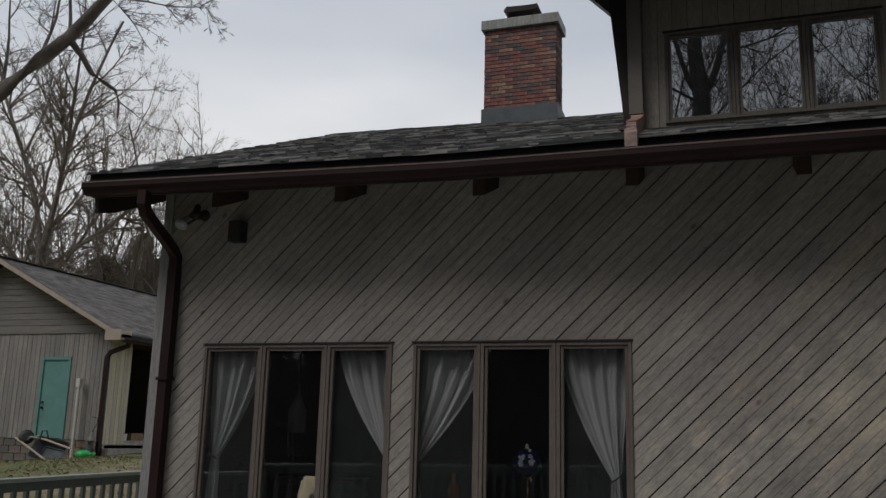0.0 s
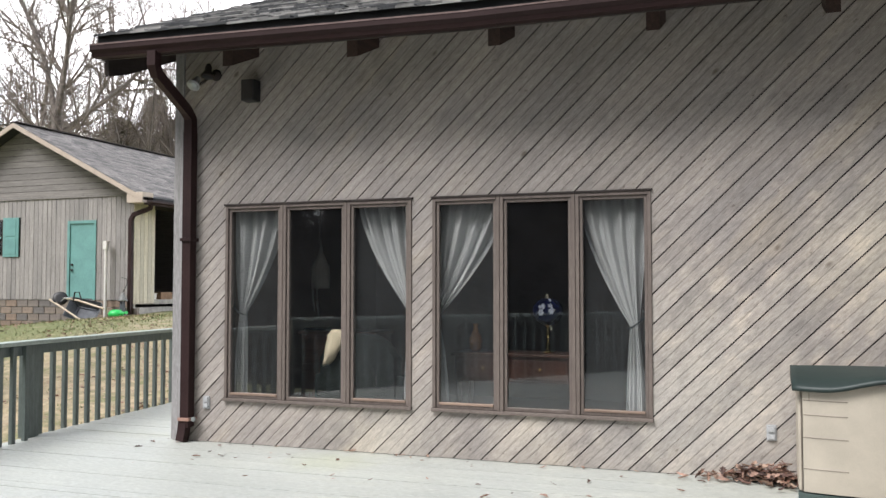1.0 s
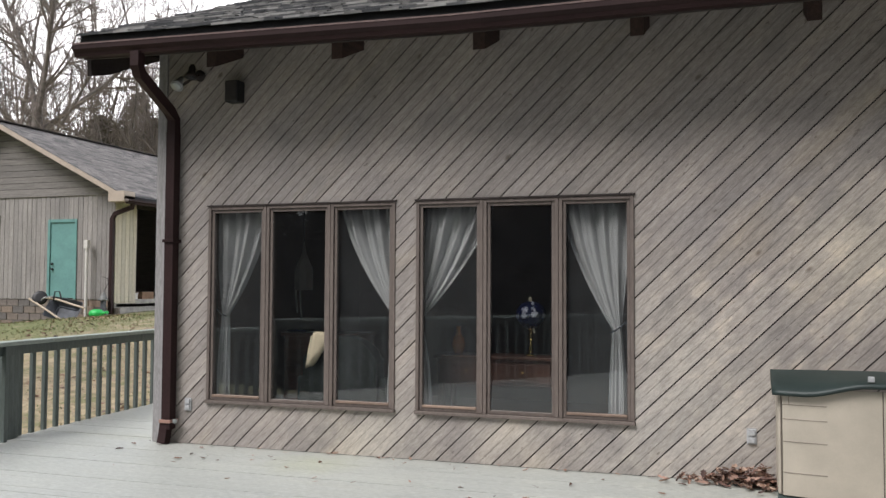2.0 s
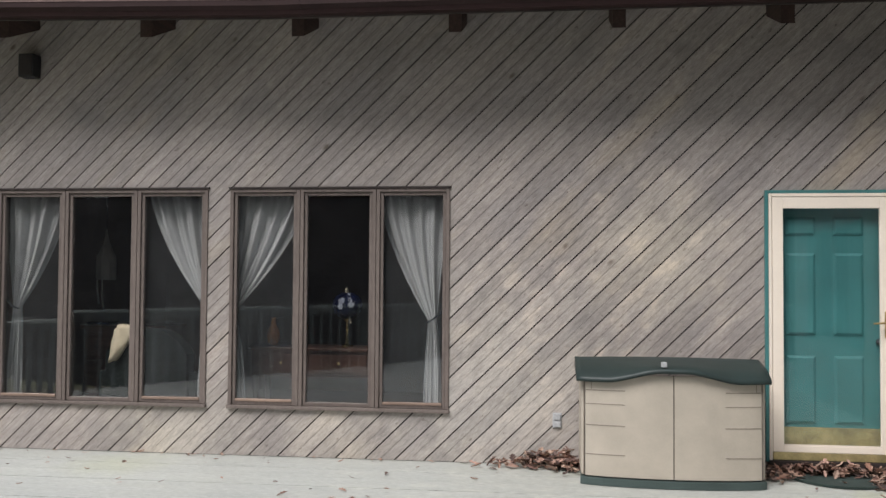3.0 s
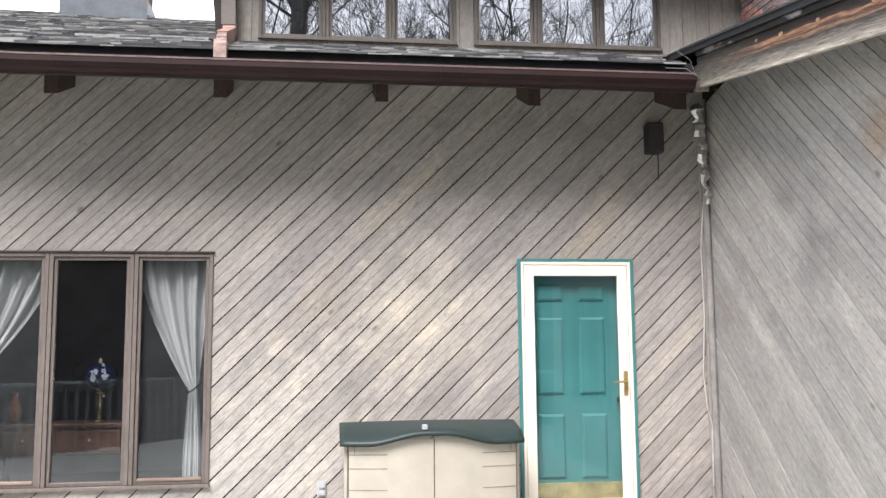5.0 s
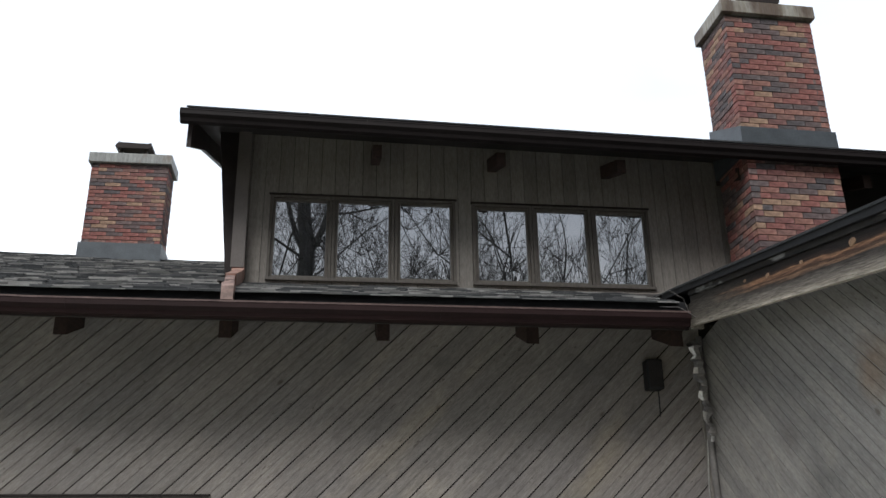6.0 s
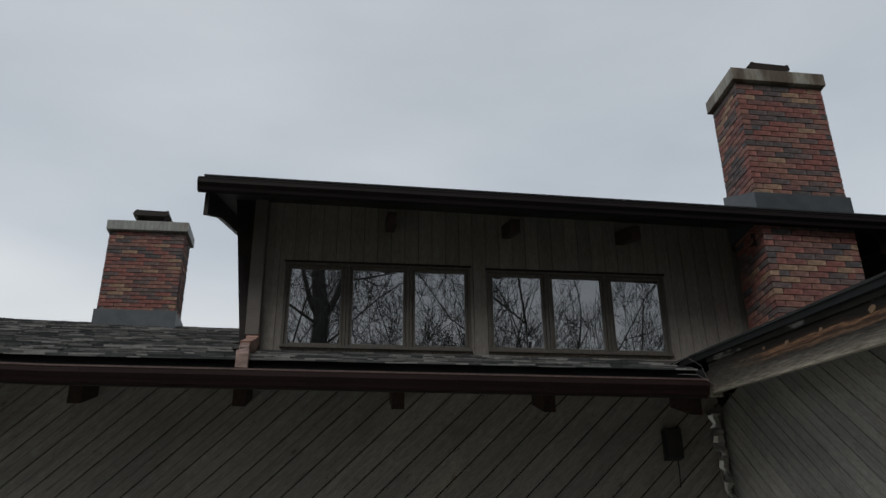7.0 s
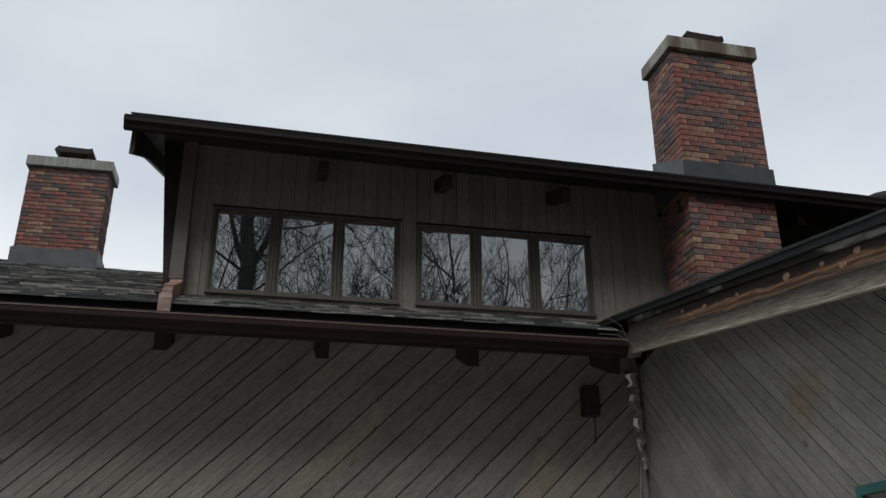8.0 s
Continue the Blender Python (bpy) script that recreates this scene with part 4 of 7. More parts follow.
for c in wall_cells(XD, XR - 0.3, 4.0, 6.0, dholes):
    prism(bm, c, lambda u, v, d: (u, DORMER_Y + d, v), 0.0, 0.1)
part("sheathing", bm, M_BACK, dwall)
boards(dwall, wall_cells(XD + 0.13, 5.0, 4.15, 5.98, dholes), 90, 0.14, lambda u, v, d: (u, DORMER_Y - d, v), M_SIDING_UP, middle=0, gap=0.005)
bm = bmesh.new()
prism(bm, [(XD + 0.005, 4.3), (XD + 0.10, 4.3), (XD + 0.10, 6.0), (XD - 0.17, 6.0)], lambda u, v, d: (u, d, v), DORMER_Y - 0.03, DORMER_Y + 0.08)
part("corner_board", bm, M_DARK_TRIM, dwall, "dark brown tapered corner board")
build_window("window_3", DG[0], DORMER_Y, 4.346, 5.258, DCASE, M_GLASS_UP, "three dormer casements mirroring bare trees", sill=False, paint=M_FRAME_UP)
build_window("window_4", DG[1], DORMER_Y, 4.350, 5.240, DCASE, M_GLASS_UP, "three dormer casements mirroring bare trees", sill=False, paint=M_FRAME_UP)
part("apron_flashing", boxed(XD, XR - 1.5, DORMER_Y - 0.05, DORMER_Y - 0.021, 4.27, 4.31, 0.003), M_SIDING_UP, dwall)

DE_Y, DE_Z, DSL, FALL = 0.14, 5.80, 0.36, 0.020
DXL = -1.40
droof = structure("roof_dormer", "dormer roof with dark deep eave seen from below", "roof")


def droof_z(y, x=DXL):
    return DE_Z + DSL * (y - DE_Y) - FALL * (x - DXL)


def fallen(bm):
    """Let a level eave part sink towards its far end as the dormer roof does."""
    for v in bm.verts:
        v.co.z -= FALL * (v.co.x - DXL)
    return bm


bm = bmesh.new()
prism(bm, [(DE_Y + 0.02, droof_z(DE_Y) - 0.10), (6.2, droof_z(6.2) - 0.10), (6.2, droof_z(6.2)), (DE_Y, droof_z(DE_Y))], lambda u, v, d: (d, u, v), DXL + 0.02, XR)
part("decking", fallen(bm), M_SOFFIT, droof, "dark soffit boards")
bm = bmesh.new()
prism(bm, [(DE_Y - 0.05, droof_z(DE_Y - 0.05) + 0.004), (6.2, droof_z(6.2) + 0.004), (6.2, droof_z(6.2) + 0.02), (DE_Y - 0.05, droof_z(DE_Y - 0.05) + 0.02)], lambda u, v, d: (d, u, v), DXL, XR)
part("shingle_layer", fallen(bm), M_SHINGLE_REST, droof)
part("fascia", fallen(boxed(DXL + 0.02, XR, DE_Y - 0.012, DE_Y + 0.018, DE_Z - 0.15, DE_Z - 0.01, 0.003)), M_DARK_TRIM, droof)
bm = bmesh.new()
prism(bm, [(DE_Y + 0.02, droof_z(DE_Y) - 0.40), (DE_Y + 0.02, droof_z(DE_Y) - 0.01), (5.0, droof_z(5.0) - 0.01), (5.0, droof_z(5.0) - 0.31), (0.95, droof_z(0.95) - 0.31)], lambda u, v, d: (d, u, v), DXL + 0.02, DXL + 0.06)
part("barge_board", bm, M_DARK_TRIM, droof, "dark brown barge board")
build_gutter(DXL - 0.04, XR, DE_Y - 0.014, DE_Z - 0.18, 0.10, 0.11, "dark brown metal gutter along the dormer eave", [-0.8 + 1.1 * i for i in range(6)], fallen, M_GUTTER_BLACK, M_GUTTER_BLACK)
dside = structure("wall_dormer_side", "dormer side wall above the roof", "wall")
bm = bmesh.new()
prism(bm, [(DORMER_Y + 0.101, 4.0), (6.2, 4.0), (6.2, 7.8), (DORMER_Y + 0.101, 5.92)], lambda u, v, d: (d, u, v), XD, XD + 0.1)
part("sheathing", bm, M_SIDING_UP, dside)
drear = structure("wall_dormer_rear", "dormer rear wall", "wall")
part("sheathing", boxed(XD + 0.1, XR - 0.3, 6.1, 6.2, 4.0, 7.8), M_SIDING_UP, drear)


def build_dormer_beam(x, w=0.09, h=0.145, y1=0.30, z=5.44):
    beam = thing("rafter_beam", "red-brown beam end under the dormer eave", "beam", "dormer rafter beams")
    bm = bmesh.new()
    z -= FALL * (x - 0.4)
    run = DORMER_Y - 0.021 - y1
    prism(bm, [(y1, z), (y1 + run, z + run * DSL), (y1 + run, z + h + run * DSL), (y1, z + h)], lambda u, v, d: (d, u, v), x - w / 2, x + w / 2)
    part("beam_end", bm, M_BEAM, beam)


for bx in (0.40, 1.62, 2.84, 4.12, 5.45):
    build_dormer_beam(bx)


def build_dormer_downspout():
    d = thing("downspout", "brown downspout from the dormer gutter with a pinkish elbow", "downspout")
    bm = bmesh.new()
    tube(bm, [(-0.912, 0.78, 5.90), (-0.908, 0.78, 5.20), (-0.90, 0.78, 4.43)], 0.09, 4)
    part("pipe", bm, M_PIPE, d)
    bm = bmesh.new()
    tube(bm, [(-0.895, 0.78, 4.47), (-0.89, 0.76, 4.38), (-0.885, 0.66, 4.31), (-0.87, 0.10, 4.08)], 0.082, 4, 0.8)
    part("elbow", bm, M_COPPER, d, "pinkish bare elbow lying on the shingles")
    bm = bmesh.new()
    tube(bm, [(-0.872, 0.12, 4.085), (-0.81, -0.45, 3.85), (-0.785, -0.68, 3.76), (-0.775, -0.765, 3.70), (-0.775, -0.775, 3.60)], 0.066, 4, 0.8)
    part("outlet", bm, M_COPPER_OLD, d, "grimy pinkish outlet pipe")


build_dormer_downspout()


# ---- entrance door with storm door ----
def build_door():
    d = structure("door_1", "closed teal panel door behind a cream glazed storm door", "door")
    x0, x1, z1 = DOOR_X0, DOOR_X1, DOOR_Z1
    for a, b, c, e in ((x0, x0 + 0.026, 0.085, z1), (x1 - 0.026, x1, 0.085, z1), (x0 + 0.026, x1 - 0.026, z1 - 0.024, z1)):
        part("casing", boxed(a, b, -0.045, 0.1, c, e, 0.003), M_TEAL, d, "thin teal casing strip")
    for a, b, c, e in ((x0 + 0.028, x0 + 0.05, 0.10, z1 - 0.026), (x1 - 0.055, x1 - 0.028, 0.10, z1 - 0.026), (x0 + 0.05, x1 - 0.055, z1 - 0.05, z1 - 0.026)):
        part("jamb", boxed(a, b, -0.05, 0.1, c, e, 0.003), M_CREAM, d, "cream metal jamb")
    s0, s1, t0, t1 = x0 + 0.054, x1 - 0.059, 0.165, z1 - 0.055
    bm = bmesh.new()
    for a, b, c, e in ((s0, s0 + 0.082, t0, t1), (s1 - 0.082, s1, t0, t1), (s0 + 0.082, s1 - 0.082, t0, t0 + 0.05), (s0 + 0.082, s1 - 0.082, t1 - 0.088, t1)):
        box(bm, a, b, -0.048, -0.012, c, e, 0.004)
    storm = part("storm_door", bm, M_CREAM, d, "cream metal storm door frame")
    pane = part("pane", boxed(s0 + 0.078, s1 - 0.078, -0.034, -0.029, t0 + 0.046, t1 - 0.084), M_GLASS_DOOR, storm)
    pane.visible_shadow = False
    part("glazing_bead", boxed(s0 + 0.083, s1 - 0.083, -0.046, -0.036, t0 + 0.051, t0 + 0.06), M_CREAM, storm)
    part("sweep", boxed(s0, s1, -0.05, -0.01, 0.105, 0.163, 0.003), M_BRASS_PLATE, d, "brass door sweep")
    part("threshold", boxed(x0 + 0.03, x1 - 0.03, -0.07, 0.1, 0.06, 0.10, 0.004), M_DARK_TRIM, d)
    part("riser", boxed(x0 + 0.0, x1 - 0.0, -0.05, 0.1, 0.003, 0.058, 0.003), M_BACK, d)
    hx = s1 - 0.038
    bm = bmesh.new()
    box(bm, hx - 0.018, hx + 0.018, -0.058, -0.049, 1.06, 1.26, 0.004)
    box(bm, hx - 0.012, hx + 0.012, -0.075, -0.058, 1.13, 1.165, 0.004)
    handle = part("handle", bm, M_BRASS, storm, "worn brass lever handle")
    bm = bmesh.new()
    tube(bm, [(hx, -0.075, 1.165), (hx, -0.10, 1.17), (hx - 0.05, -0.105, 1.172), (hx - 0.115, -0.10, 1.168)], [0.009, 0.010, 0.009, 0.007], 8)
    part("lever", bm, M_BRASS, storm)
    leaf = part("door_leaf", boxed(x0 + 0.055, x1 - 0.06, 0.058, 0.098, 0.105, z1 - 0.03, 0.003), M_TEAL, d, "teal six-panel door leaf")
    w0, w1 = x0 + 0.178, x1 - 0.235
    mid = (w0 + w1) / 2
    for c, e in ((1.85, 1.995), (1.065, 1.71), (0.375, 0.905)):
        for a, b in ((w0, mid - 0.068), (mid + 0.068, w1)):
            bm = bmesh.new()
            box(bm, a, b, 0.052, 0.0575, c, e, 0.0)
            bmesh.ops.inset_region(bm, faces=[f for f in bm.faces if f.calc_center_median().y < 0.0525], thickness=0.014, depth=-0.012)
            bmesh.ops.inset_region(bm, faces=[f for f in bm.faces if abs(f.calc_center_median().x - (a + b) / 2) < 0.01 and f.calc_center_median().y < 0.0572 and abs(f.normal.y) > 0.9], thickness=0.03, depth=0.010)
            part("panel", bm, M_TEAL, leaf)
    part("kick_plate", boxed(x0 + 0.08, x1 - 0.085, 0.050, 0.057, 0.15, 0.345, 0.002), M_BRASS_PLATE, leaf, "tarnished brass kick plate")
    bm = bmesh.new()
    lathe(bm, [(0.02, 0.0), (0.026, 0.02), (0.022, 0.045), (0.008, 0.05)], (0, 0, 0), 12)
    bmesh.ops.transform(bm, matrix=pose(x1 - 0.125, 0.057, 1.02, 90), verts=bm.verts)
    part("knob", bm, M_BLACK, leaf, "dark door knob", True)
    mat_thing = thing("door_mat", "dark green half-round rubber mat under fallen leaves", "mat")
    bm = bmesh.new()
    prism(bm, [(2.1 + 0.40 * math.cos(a * math.pi / 16), -0.12 - 0.42 * math.sin(a * math.pi / 16)) for a in range(17)], lambda u, v, q: (u, v, q), 0.004, 0.02)
    part("mat", bm, M_RUBBER, mat_thing)


build_door()


# ---- storage bin ----
def build_bin():
    b = thing("storage_bin", "tan plastic storage bin with a dark green curved lid", "storage bin")
    X0, X1, YB, YF = 0.15, 1.465, -0.10, -0.61
    mid = (X0 + X1) / 2

    def front(x):
        s = (x - X0) / (X1 - X0)
        return YF - 0.10 * max(0.0, math.sin(math.pi * s)) ** 0.6

    def lid_low(x):
        s = abs(2 * (x - X0) / (X1 - X0) - 1)
        k = min(1.0, max(0.0, (s - 0.12) / 0.62))
        return 0.818 - 0.072 * (k * k * (3 - 2 * k))

    n = 28
    xs = [X0 + (X1 - X0) * i / n for i in range(n + 1)]
    # carcass
    bm = bmesh.new()
    prism(bm, [(X0 + 0.03, YB), (X1 - 0.03, YB), *[(x, front(x) + 0.03) for x in reversed(xs[1:-1])]], lambda u, v, d: (u, v, d), 0.06, 0.74)
    part("body", bm, M_BIN, b)
    for a, c in ((X0, X0 + 0.07), (X1 - 0.07, X1)):
        part("side_post", boxed(a + 0.005, c, YF + 0.015, YB, 0.06, 0.80, 0.015), M_BIN, b)
    # doors
    for lo, hi, flip in ((0.035, mid - X0 - 0.004, 1), (mid - X0 + 0.004, X1 - X0 - 0.035, -1)):
        a, c = X0 + lo, X0 + hi
        dx = [a + (c - a) * i / 14 for i in range(15)]
        bm = bmesh.new()
        top = [bm.verts.new((x, front(x), min(lid_low(x) - 0.003, 0.80))) for x in dx]
        bot = [bm.verts.new((x, front(x), 0.066)) for x in dx]
        top2 = [bm.verts.new((x, front(x) + 0.025, min(lid_low(x) - 0.003, 0.80))) for x in dx]
        bot2 = [bm.verts.new((x, front(x) + 0.025, 0.066)) for x in dx]
        for i in range(14):
            bm.faces.new((bot[i], bot[i + 1], top[i + 1], top[i]))
            bm.faces.new((top2[i], top2[i + 1], bot2[i + 1], bot2[i]))
            bm.faces.new((top[i], top[i + 1], top2[i + 1], top2[i]))
            bm.faces.new((bot2[i], bot2[i + 1], bot[i + 1], bot[i]))
        for i in (0, 14):
            bm.faces.new((bot[i], top[i], top2[i], bot2[i]) if i == 0 else (top[i], bot[i], bot2[i], top2[i]))
        door = part("bin_door", bm, M_BIN, b, "tan moulded door")
        for z in (0.220, 0.431, 0.584, 0.684):
            g0, g1 = (a + 0.002, a + 0.28) if flip > 0 else (c - 0.26, c - 0.002)
            bm = bmesh.new()
            gx = [g0 + (g1 - g0) * i / 6 for i in range(7)]
            for p, q in zip(gx, gx[1:]):
                vs = [bm.verts.new(v) for v in ((p, front(p) - 0.003, z), (q, front(q) - 0.003, z), (q, front(q) + 0.001, z + 0.007), (p, front(p) + 0.001, z + 0.007),
                                                (p, front(p) + 0.002, z - 0.001), (q, front(q) + 0.002, z - 0.001))]
                bm.faces.new((vs[0], vs[1], vs[2], vs[3]))
                bm.faces.new((vs[4], vs[5], vs[1], vs[0]))
            bmesh.ops.remove_doubles(bm, verts=bm.verts, dist=0.0005)
            part("groove", bm, M_BIN_LINE, door, "thin darker strip drawn as a shaded groove")
        nx = a + 0.04 if flip > 0 else c - 0.04
        part("notch", boxed(nx, nx + 0.004, front(nx) - 0.003, front(nx) + 0.002, 0.690, 0.748), M_BIN_LINE, door)
        hx = a - 0.012 if flip > 0 else c + 0.004
        part("hinge_gap", boxed(hx, hx + 0.006, front(a if flip > 0 else c) - 0.001, front(mid) + 0.2, 0.07, 0.80), M_BIN_LINE, b)
    # base
    bm = bmesh.new()
    prism(bm, [(X0 + 0.02, YB - 0.01), (X1 - 0.02, YB - 0.01), *[(x, front(x) - 0.022) for x in reversed(xs)]], lambda u, v, d: (u, v, d), 0.003, 0.056)
    part("base", bm, M_BIN_BASE, b, "grey-green base tray")
    # lid: curved front lip with a dip at both ends
    bm = bmesh.new()
    ex = [X0 - 0.03 + (X1 - X0 + 0.06) * i / 32 for i in range(33)]
    rows = []
    for x in ex:
        xx = min(max(x, X0), X1)
        f, lo = front(xx) - 0.05, lid_low(xx)
        crown = 0.893 + 0.008 * math.sin(math.pi * (xx - X0) / (X1 - X0))
        rows.append([bm.verts.new(v) for v in ((x, f + 0.035, lo), (x, f, lo + 0.006), (x, f - 0.003, lo + 0.024), (x, f + 0.012, lo + 0.040), (x, f + 0.12, lo * 0.45 + crown * 0.55 + 0.01),
                                               (x, YB - 0.16, crown), (x, YB - 0.02, crown - 0.012), (x, YB - 0.02, 0.80), (x, f + 0.06, lo + 0.005))])
    m = len(rows[0])
    for p, q in zip(rows, rows[1:]):
        for k in range(m):
            bm.faces.new((p[k], q[k], q[(k + 1) % m], p[(k + 1) % m]))
    bm.faces.new(rows[0]), bm.faces.new(rows[-1][::-1])
    part("lid", bm, M_LID, b, "dark green curved lid", True)
    bm = bmesh.new()
    box(bm, 0.715, 0.755, front(0.74) - 0.045, front(0.74) - 0.015, 0.868, 0.905, 0.006)
    part("hasp", bm, M_OUTLET, b, "small grey lock loop")
    part("seam", boxed(mid - 0.003, mid + 0.003, front(mid) + 0.004, front(mid) + 0.03, 0.07, 0.80), M_BIN_DARK, b, "dark gap between the doors")


build_bin()


# ---- small fittings on the walls ----
def build_outlet(x, z):
    o = thing("wall_outlet", "grey weatherproof double outlet cover on the siding", "outlet", "outdoor outlets")
    part("plate", boxed(x - 0.036, x + 0.036, -0.032, -0.018, z - 0.06, z + 0.06, 0.004), M_OUTLET, o)
    for dz in (-0.028, 0.028):
        part("cover", boxed(x - 0.026, x + 0.026, -0.046, -0.032, z + dz - 0.022, z + dz + 0.022, 0.005), M_OUTLET, o, "small hinged cover")


build_outlet(-5.05, 0.37)
build_outlet(-0.015, 0.36)


def build_flood_lamp():
    f = thing("flood_lamp", "unlit double flood lamp under the eave", "lamp")
    bm = bmesh.new()
    lathe(bm, [(0.03, -0.02), (0.055, -0.02), (0.055, 0.01), (0.03, 0.02)], (0, 0, 0), 14)
    bmesh.ops.transform(bm, matrix=pose(-4.98, -0.03, 3.50, 90), verts=bm.verts)
    part("mount", bm, M_DARK_TRIM, f, "", True)
    for cx, cz, tilt, yaw, lens in ((-5.12, 3.37, 50, -20, M_STEEL), (-4.96, 3.44, 80, 60, M_COPPER)):
        bm = bmesh.new()
        tube(bm, [(-4.98, -0.05, 3.50), ((cx - 4.98) / 2, -0.11, (cz + 3.5) / 2), (cx, -0.15, cz)], 0.012, 8)
        part("arm", bm, M_DARK_TRIM, f)
        bm = bmesh.new()
        lathe(bm, [(0.02, 0.13), (0.032, 0.10), (0.034, 0.06), (0.06, 0.02), (0.062, 0.0), (0.055, 0.0)], (0, 0, 0), 18)
        bmesh.ops.transform(bm, matrix=pose(cx, -0.2, cz, tilt - 90, 0, 0) @ pose(0, 0, 0, 0, 0, yaw), verts=bm.verts)
        hd = part("lamp_head", bm, M_DARK_TRIM if lens is M_COPPER else M_OUTLET, f, "", True)
        bm = bmesh.new()
        lathe(bm, [(0.005, -0.018), (0.04, -0.010), (0.056, 0.001)], (0, 0, 0), 18)
        bmesh.ops.transform(bm, matrix=pose(cx, -0.2, cz, tilt - 90, 0, 0) @ pose(0, 0, 0, 0, 0, yaw), verts=bm.verts)
        part("lens", bm, M_STEEL if lens is M_STEEL else M_BLACK, hd, "glass lens", True)


build_flood_lamp()


def build_speaker(x0, x1, z0, z1, cable):
    s = thing("wall_speaker", "small black outdoor loudspeaker on the siding", "speaker", "outdoor loudspeakers")
    part("cabinet", boxed(x0, x1, -0.16, -0.035, z0, z1, 0.012), M_BLACK, s)
    part("grille", boxed(x0 + 0.012, x1 - 0.012, -0.166, -0.161, z0 + 0.012, z1 - 0.012, 0.002), M_BACK, s)
    part("bracket", boxed(x0 + 0.04, x1 - 0.04, -0.034, -0.02, z0 + 0.03, z1 - 0.03), M_BLACK, s)
    if cable:
        bm = bmesh.new()
        tube(bm, [(x1 - 0.02, -0.05, z0 + 0.02), (x1 - 0.015, -0.04, z0 - 0.08), (x1 - 0.018, -0.03, z0 - 0.22)], 0.005, 6)
        part("cable", bm, M_BLACK, s, "loose black cable")


build_speaker(-4.62, -4.48, 3.20, 3.40, False)
build_speaker(2.73, 2.87, 3.11, 3.37, True)


def build_foil_pipe():
    f = thing("crumpled_metal_strip", "twisted bare metal strip hanging from the gutter corner", "metal strip")
    rng = random.Random(3)
    bm = bmesh.new()
    pts, rad = [], []
    for i in range(23):
        s = i / 22
        pts.append((3.165 + 0.085 * s + rng.uniform(-0.022, 0.022), -0.16 + rng.uniform(-0.03, 0.03), 3.53 - 0.87 * s + rng.uniform(-0.012, 0.012)))
        rad.append(rng.uniform(0.028, 0.072) * (1 - 0.45 * s))
    tube(bm, pts, rad, 5, 0.35)
    part("strip", bm, M_FOIL, f)
    c = thing("wall_cable", "pale thin cable hanging loose down the inside corner", "cable")
    bm = bmesh.new()
    tube(bm, [(3.24, -0.06, 2.70), (3.205, -0.05, 2.3), (3.21, -0.05, 1.7), (3.18, -0.05, 1.25), (3.20, -0.05, 0.95), (3.235, -0.06, 0.80), (3.225, -0.06, 0.30)], 0.0065, 6)
    part("cable", bm, M_WIRE, c)
    p = thing("corner_pipe", "thin grey pipe in the inside corner", "pipe")
    bm = bmesh.new()
    tube(bm, [(3.262, -0.072, 3.6), (3.262, -0.072, 2.55), (3.262, -0.072, 0.05)], 0.028, 10)
    part("pipe", bm, M_CABLE, p)
    w = thing("loose_wire", "thin loose wire at the roof corner", "wire")
    for pts in ([(2.62, -0.74, 3.72), (2.74, -0.80, 3.78), (2.84, -0.83, 3.70), (2.90, -0.80, 3.58)], [(2.66, -0.78, 3.64), (2.80, -0.84, 3.62), (2.93, -0.86, 3.53)]):
        bm = bmesh.new()
        tube(bm, pts, 0.002, 5)
        part("strand", bm, M_CABLE, w)


build_foil_pipe()


def build_shutter(y0, y1, z0, z1):
    """Louvred shutter on the wing wall, hung flat."""
    s = thing("window_shutter", "teal louvred shutter on the wing wall", "shutter", "wing shutters")
    x = RIGHT - 0.022
    for a, b, c, d in ((y0, y0 + 0.045, z0, z1), (y1 - 0.045, y1, z0, z1), (y0 + 0.045, y1 - 0.045, z1 - 0.05, z1), (y0 + 0.045, y1 - 0.045, z0, z0 + 0.05)):
        part("stile", boxed(x - 0.03, x, a, b, c, d, 0.003), M_TEAL, s)
    n = int((z1 - z0 - 0.1) / 0.045)
    for i in range(n):
        z = z0 + 0.055 + i * 0.045
        part("louvre", boxed(-0.004, 0.004, y0 + 0.046, y1 - 0.046, -0.022, 0.022, m=pose(x - 0.014, 0, z + 0.02, 0, -35, 0)), M_TEAL, s)


build_shutter(-3.235, -2.89, 0.75, 2.145)
build_shutter(-4.87, -4.53, 0.75, 2.145)


def build_wing_window():
    w = structure("window_5", "brown window between teal shutters on the wing wall", "window")
    x = RIGHT - 0.022
    for a, b, c, d in ((-3.30, -3.24, 0.75, 2.145), (-4.52, -4.46, 0.75, 2.145), (-4.46, -3.30, 2.10, 2.145), (-4.46, -3.30, 0.75, 0.82), (-3.91, -3.85, 0.82, 2.10)):
        part("window_frame", boxed(x - 0.03, x, a, b, c, d, 0.003), M_FRAME, w)
    part("pane", boxed(x - 0.012, x - 0.004, -4.46, -3.30, 0.82, 2.10), M_GLASS, w)


build_wing_window()


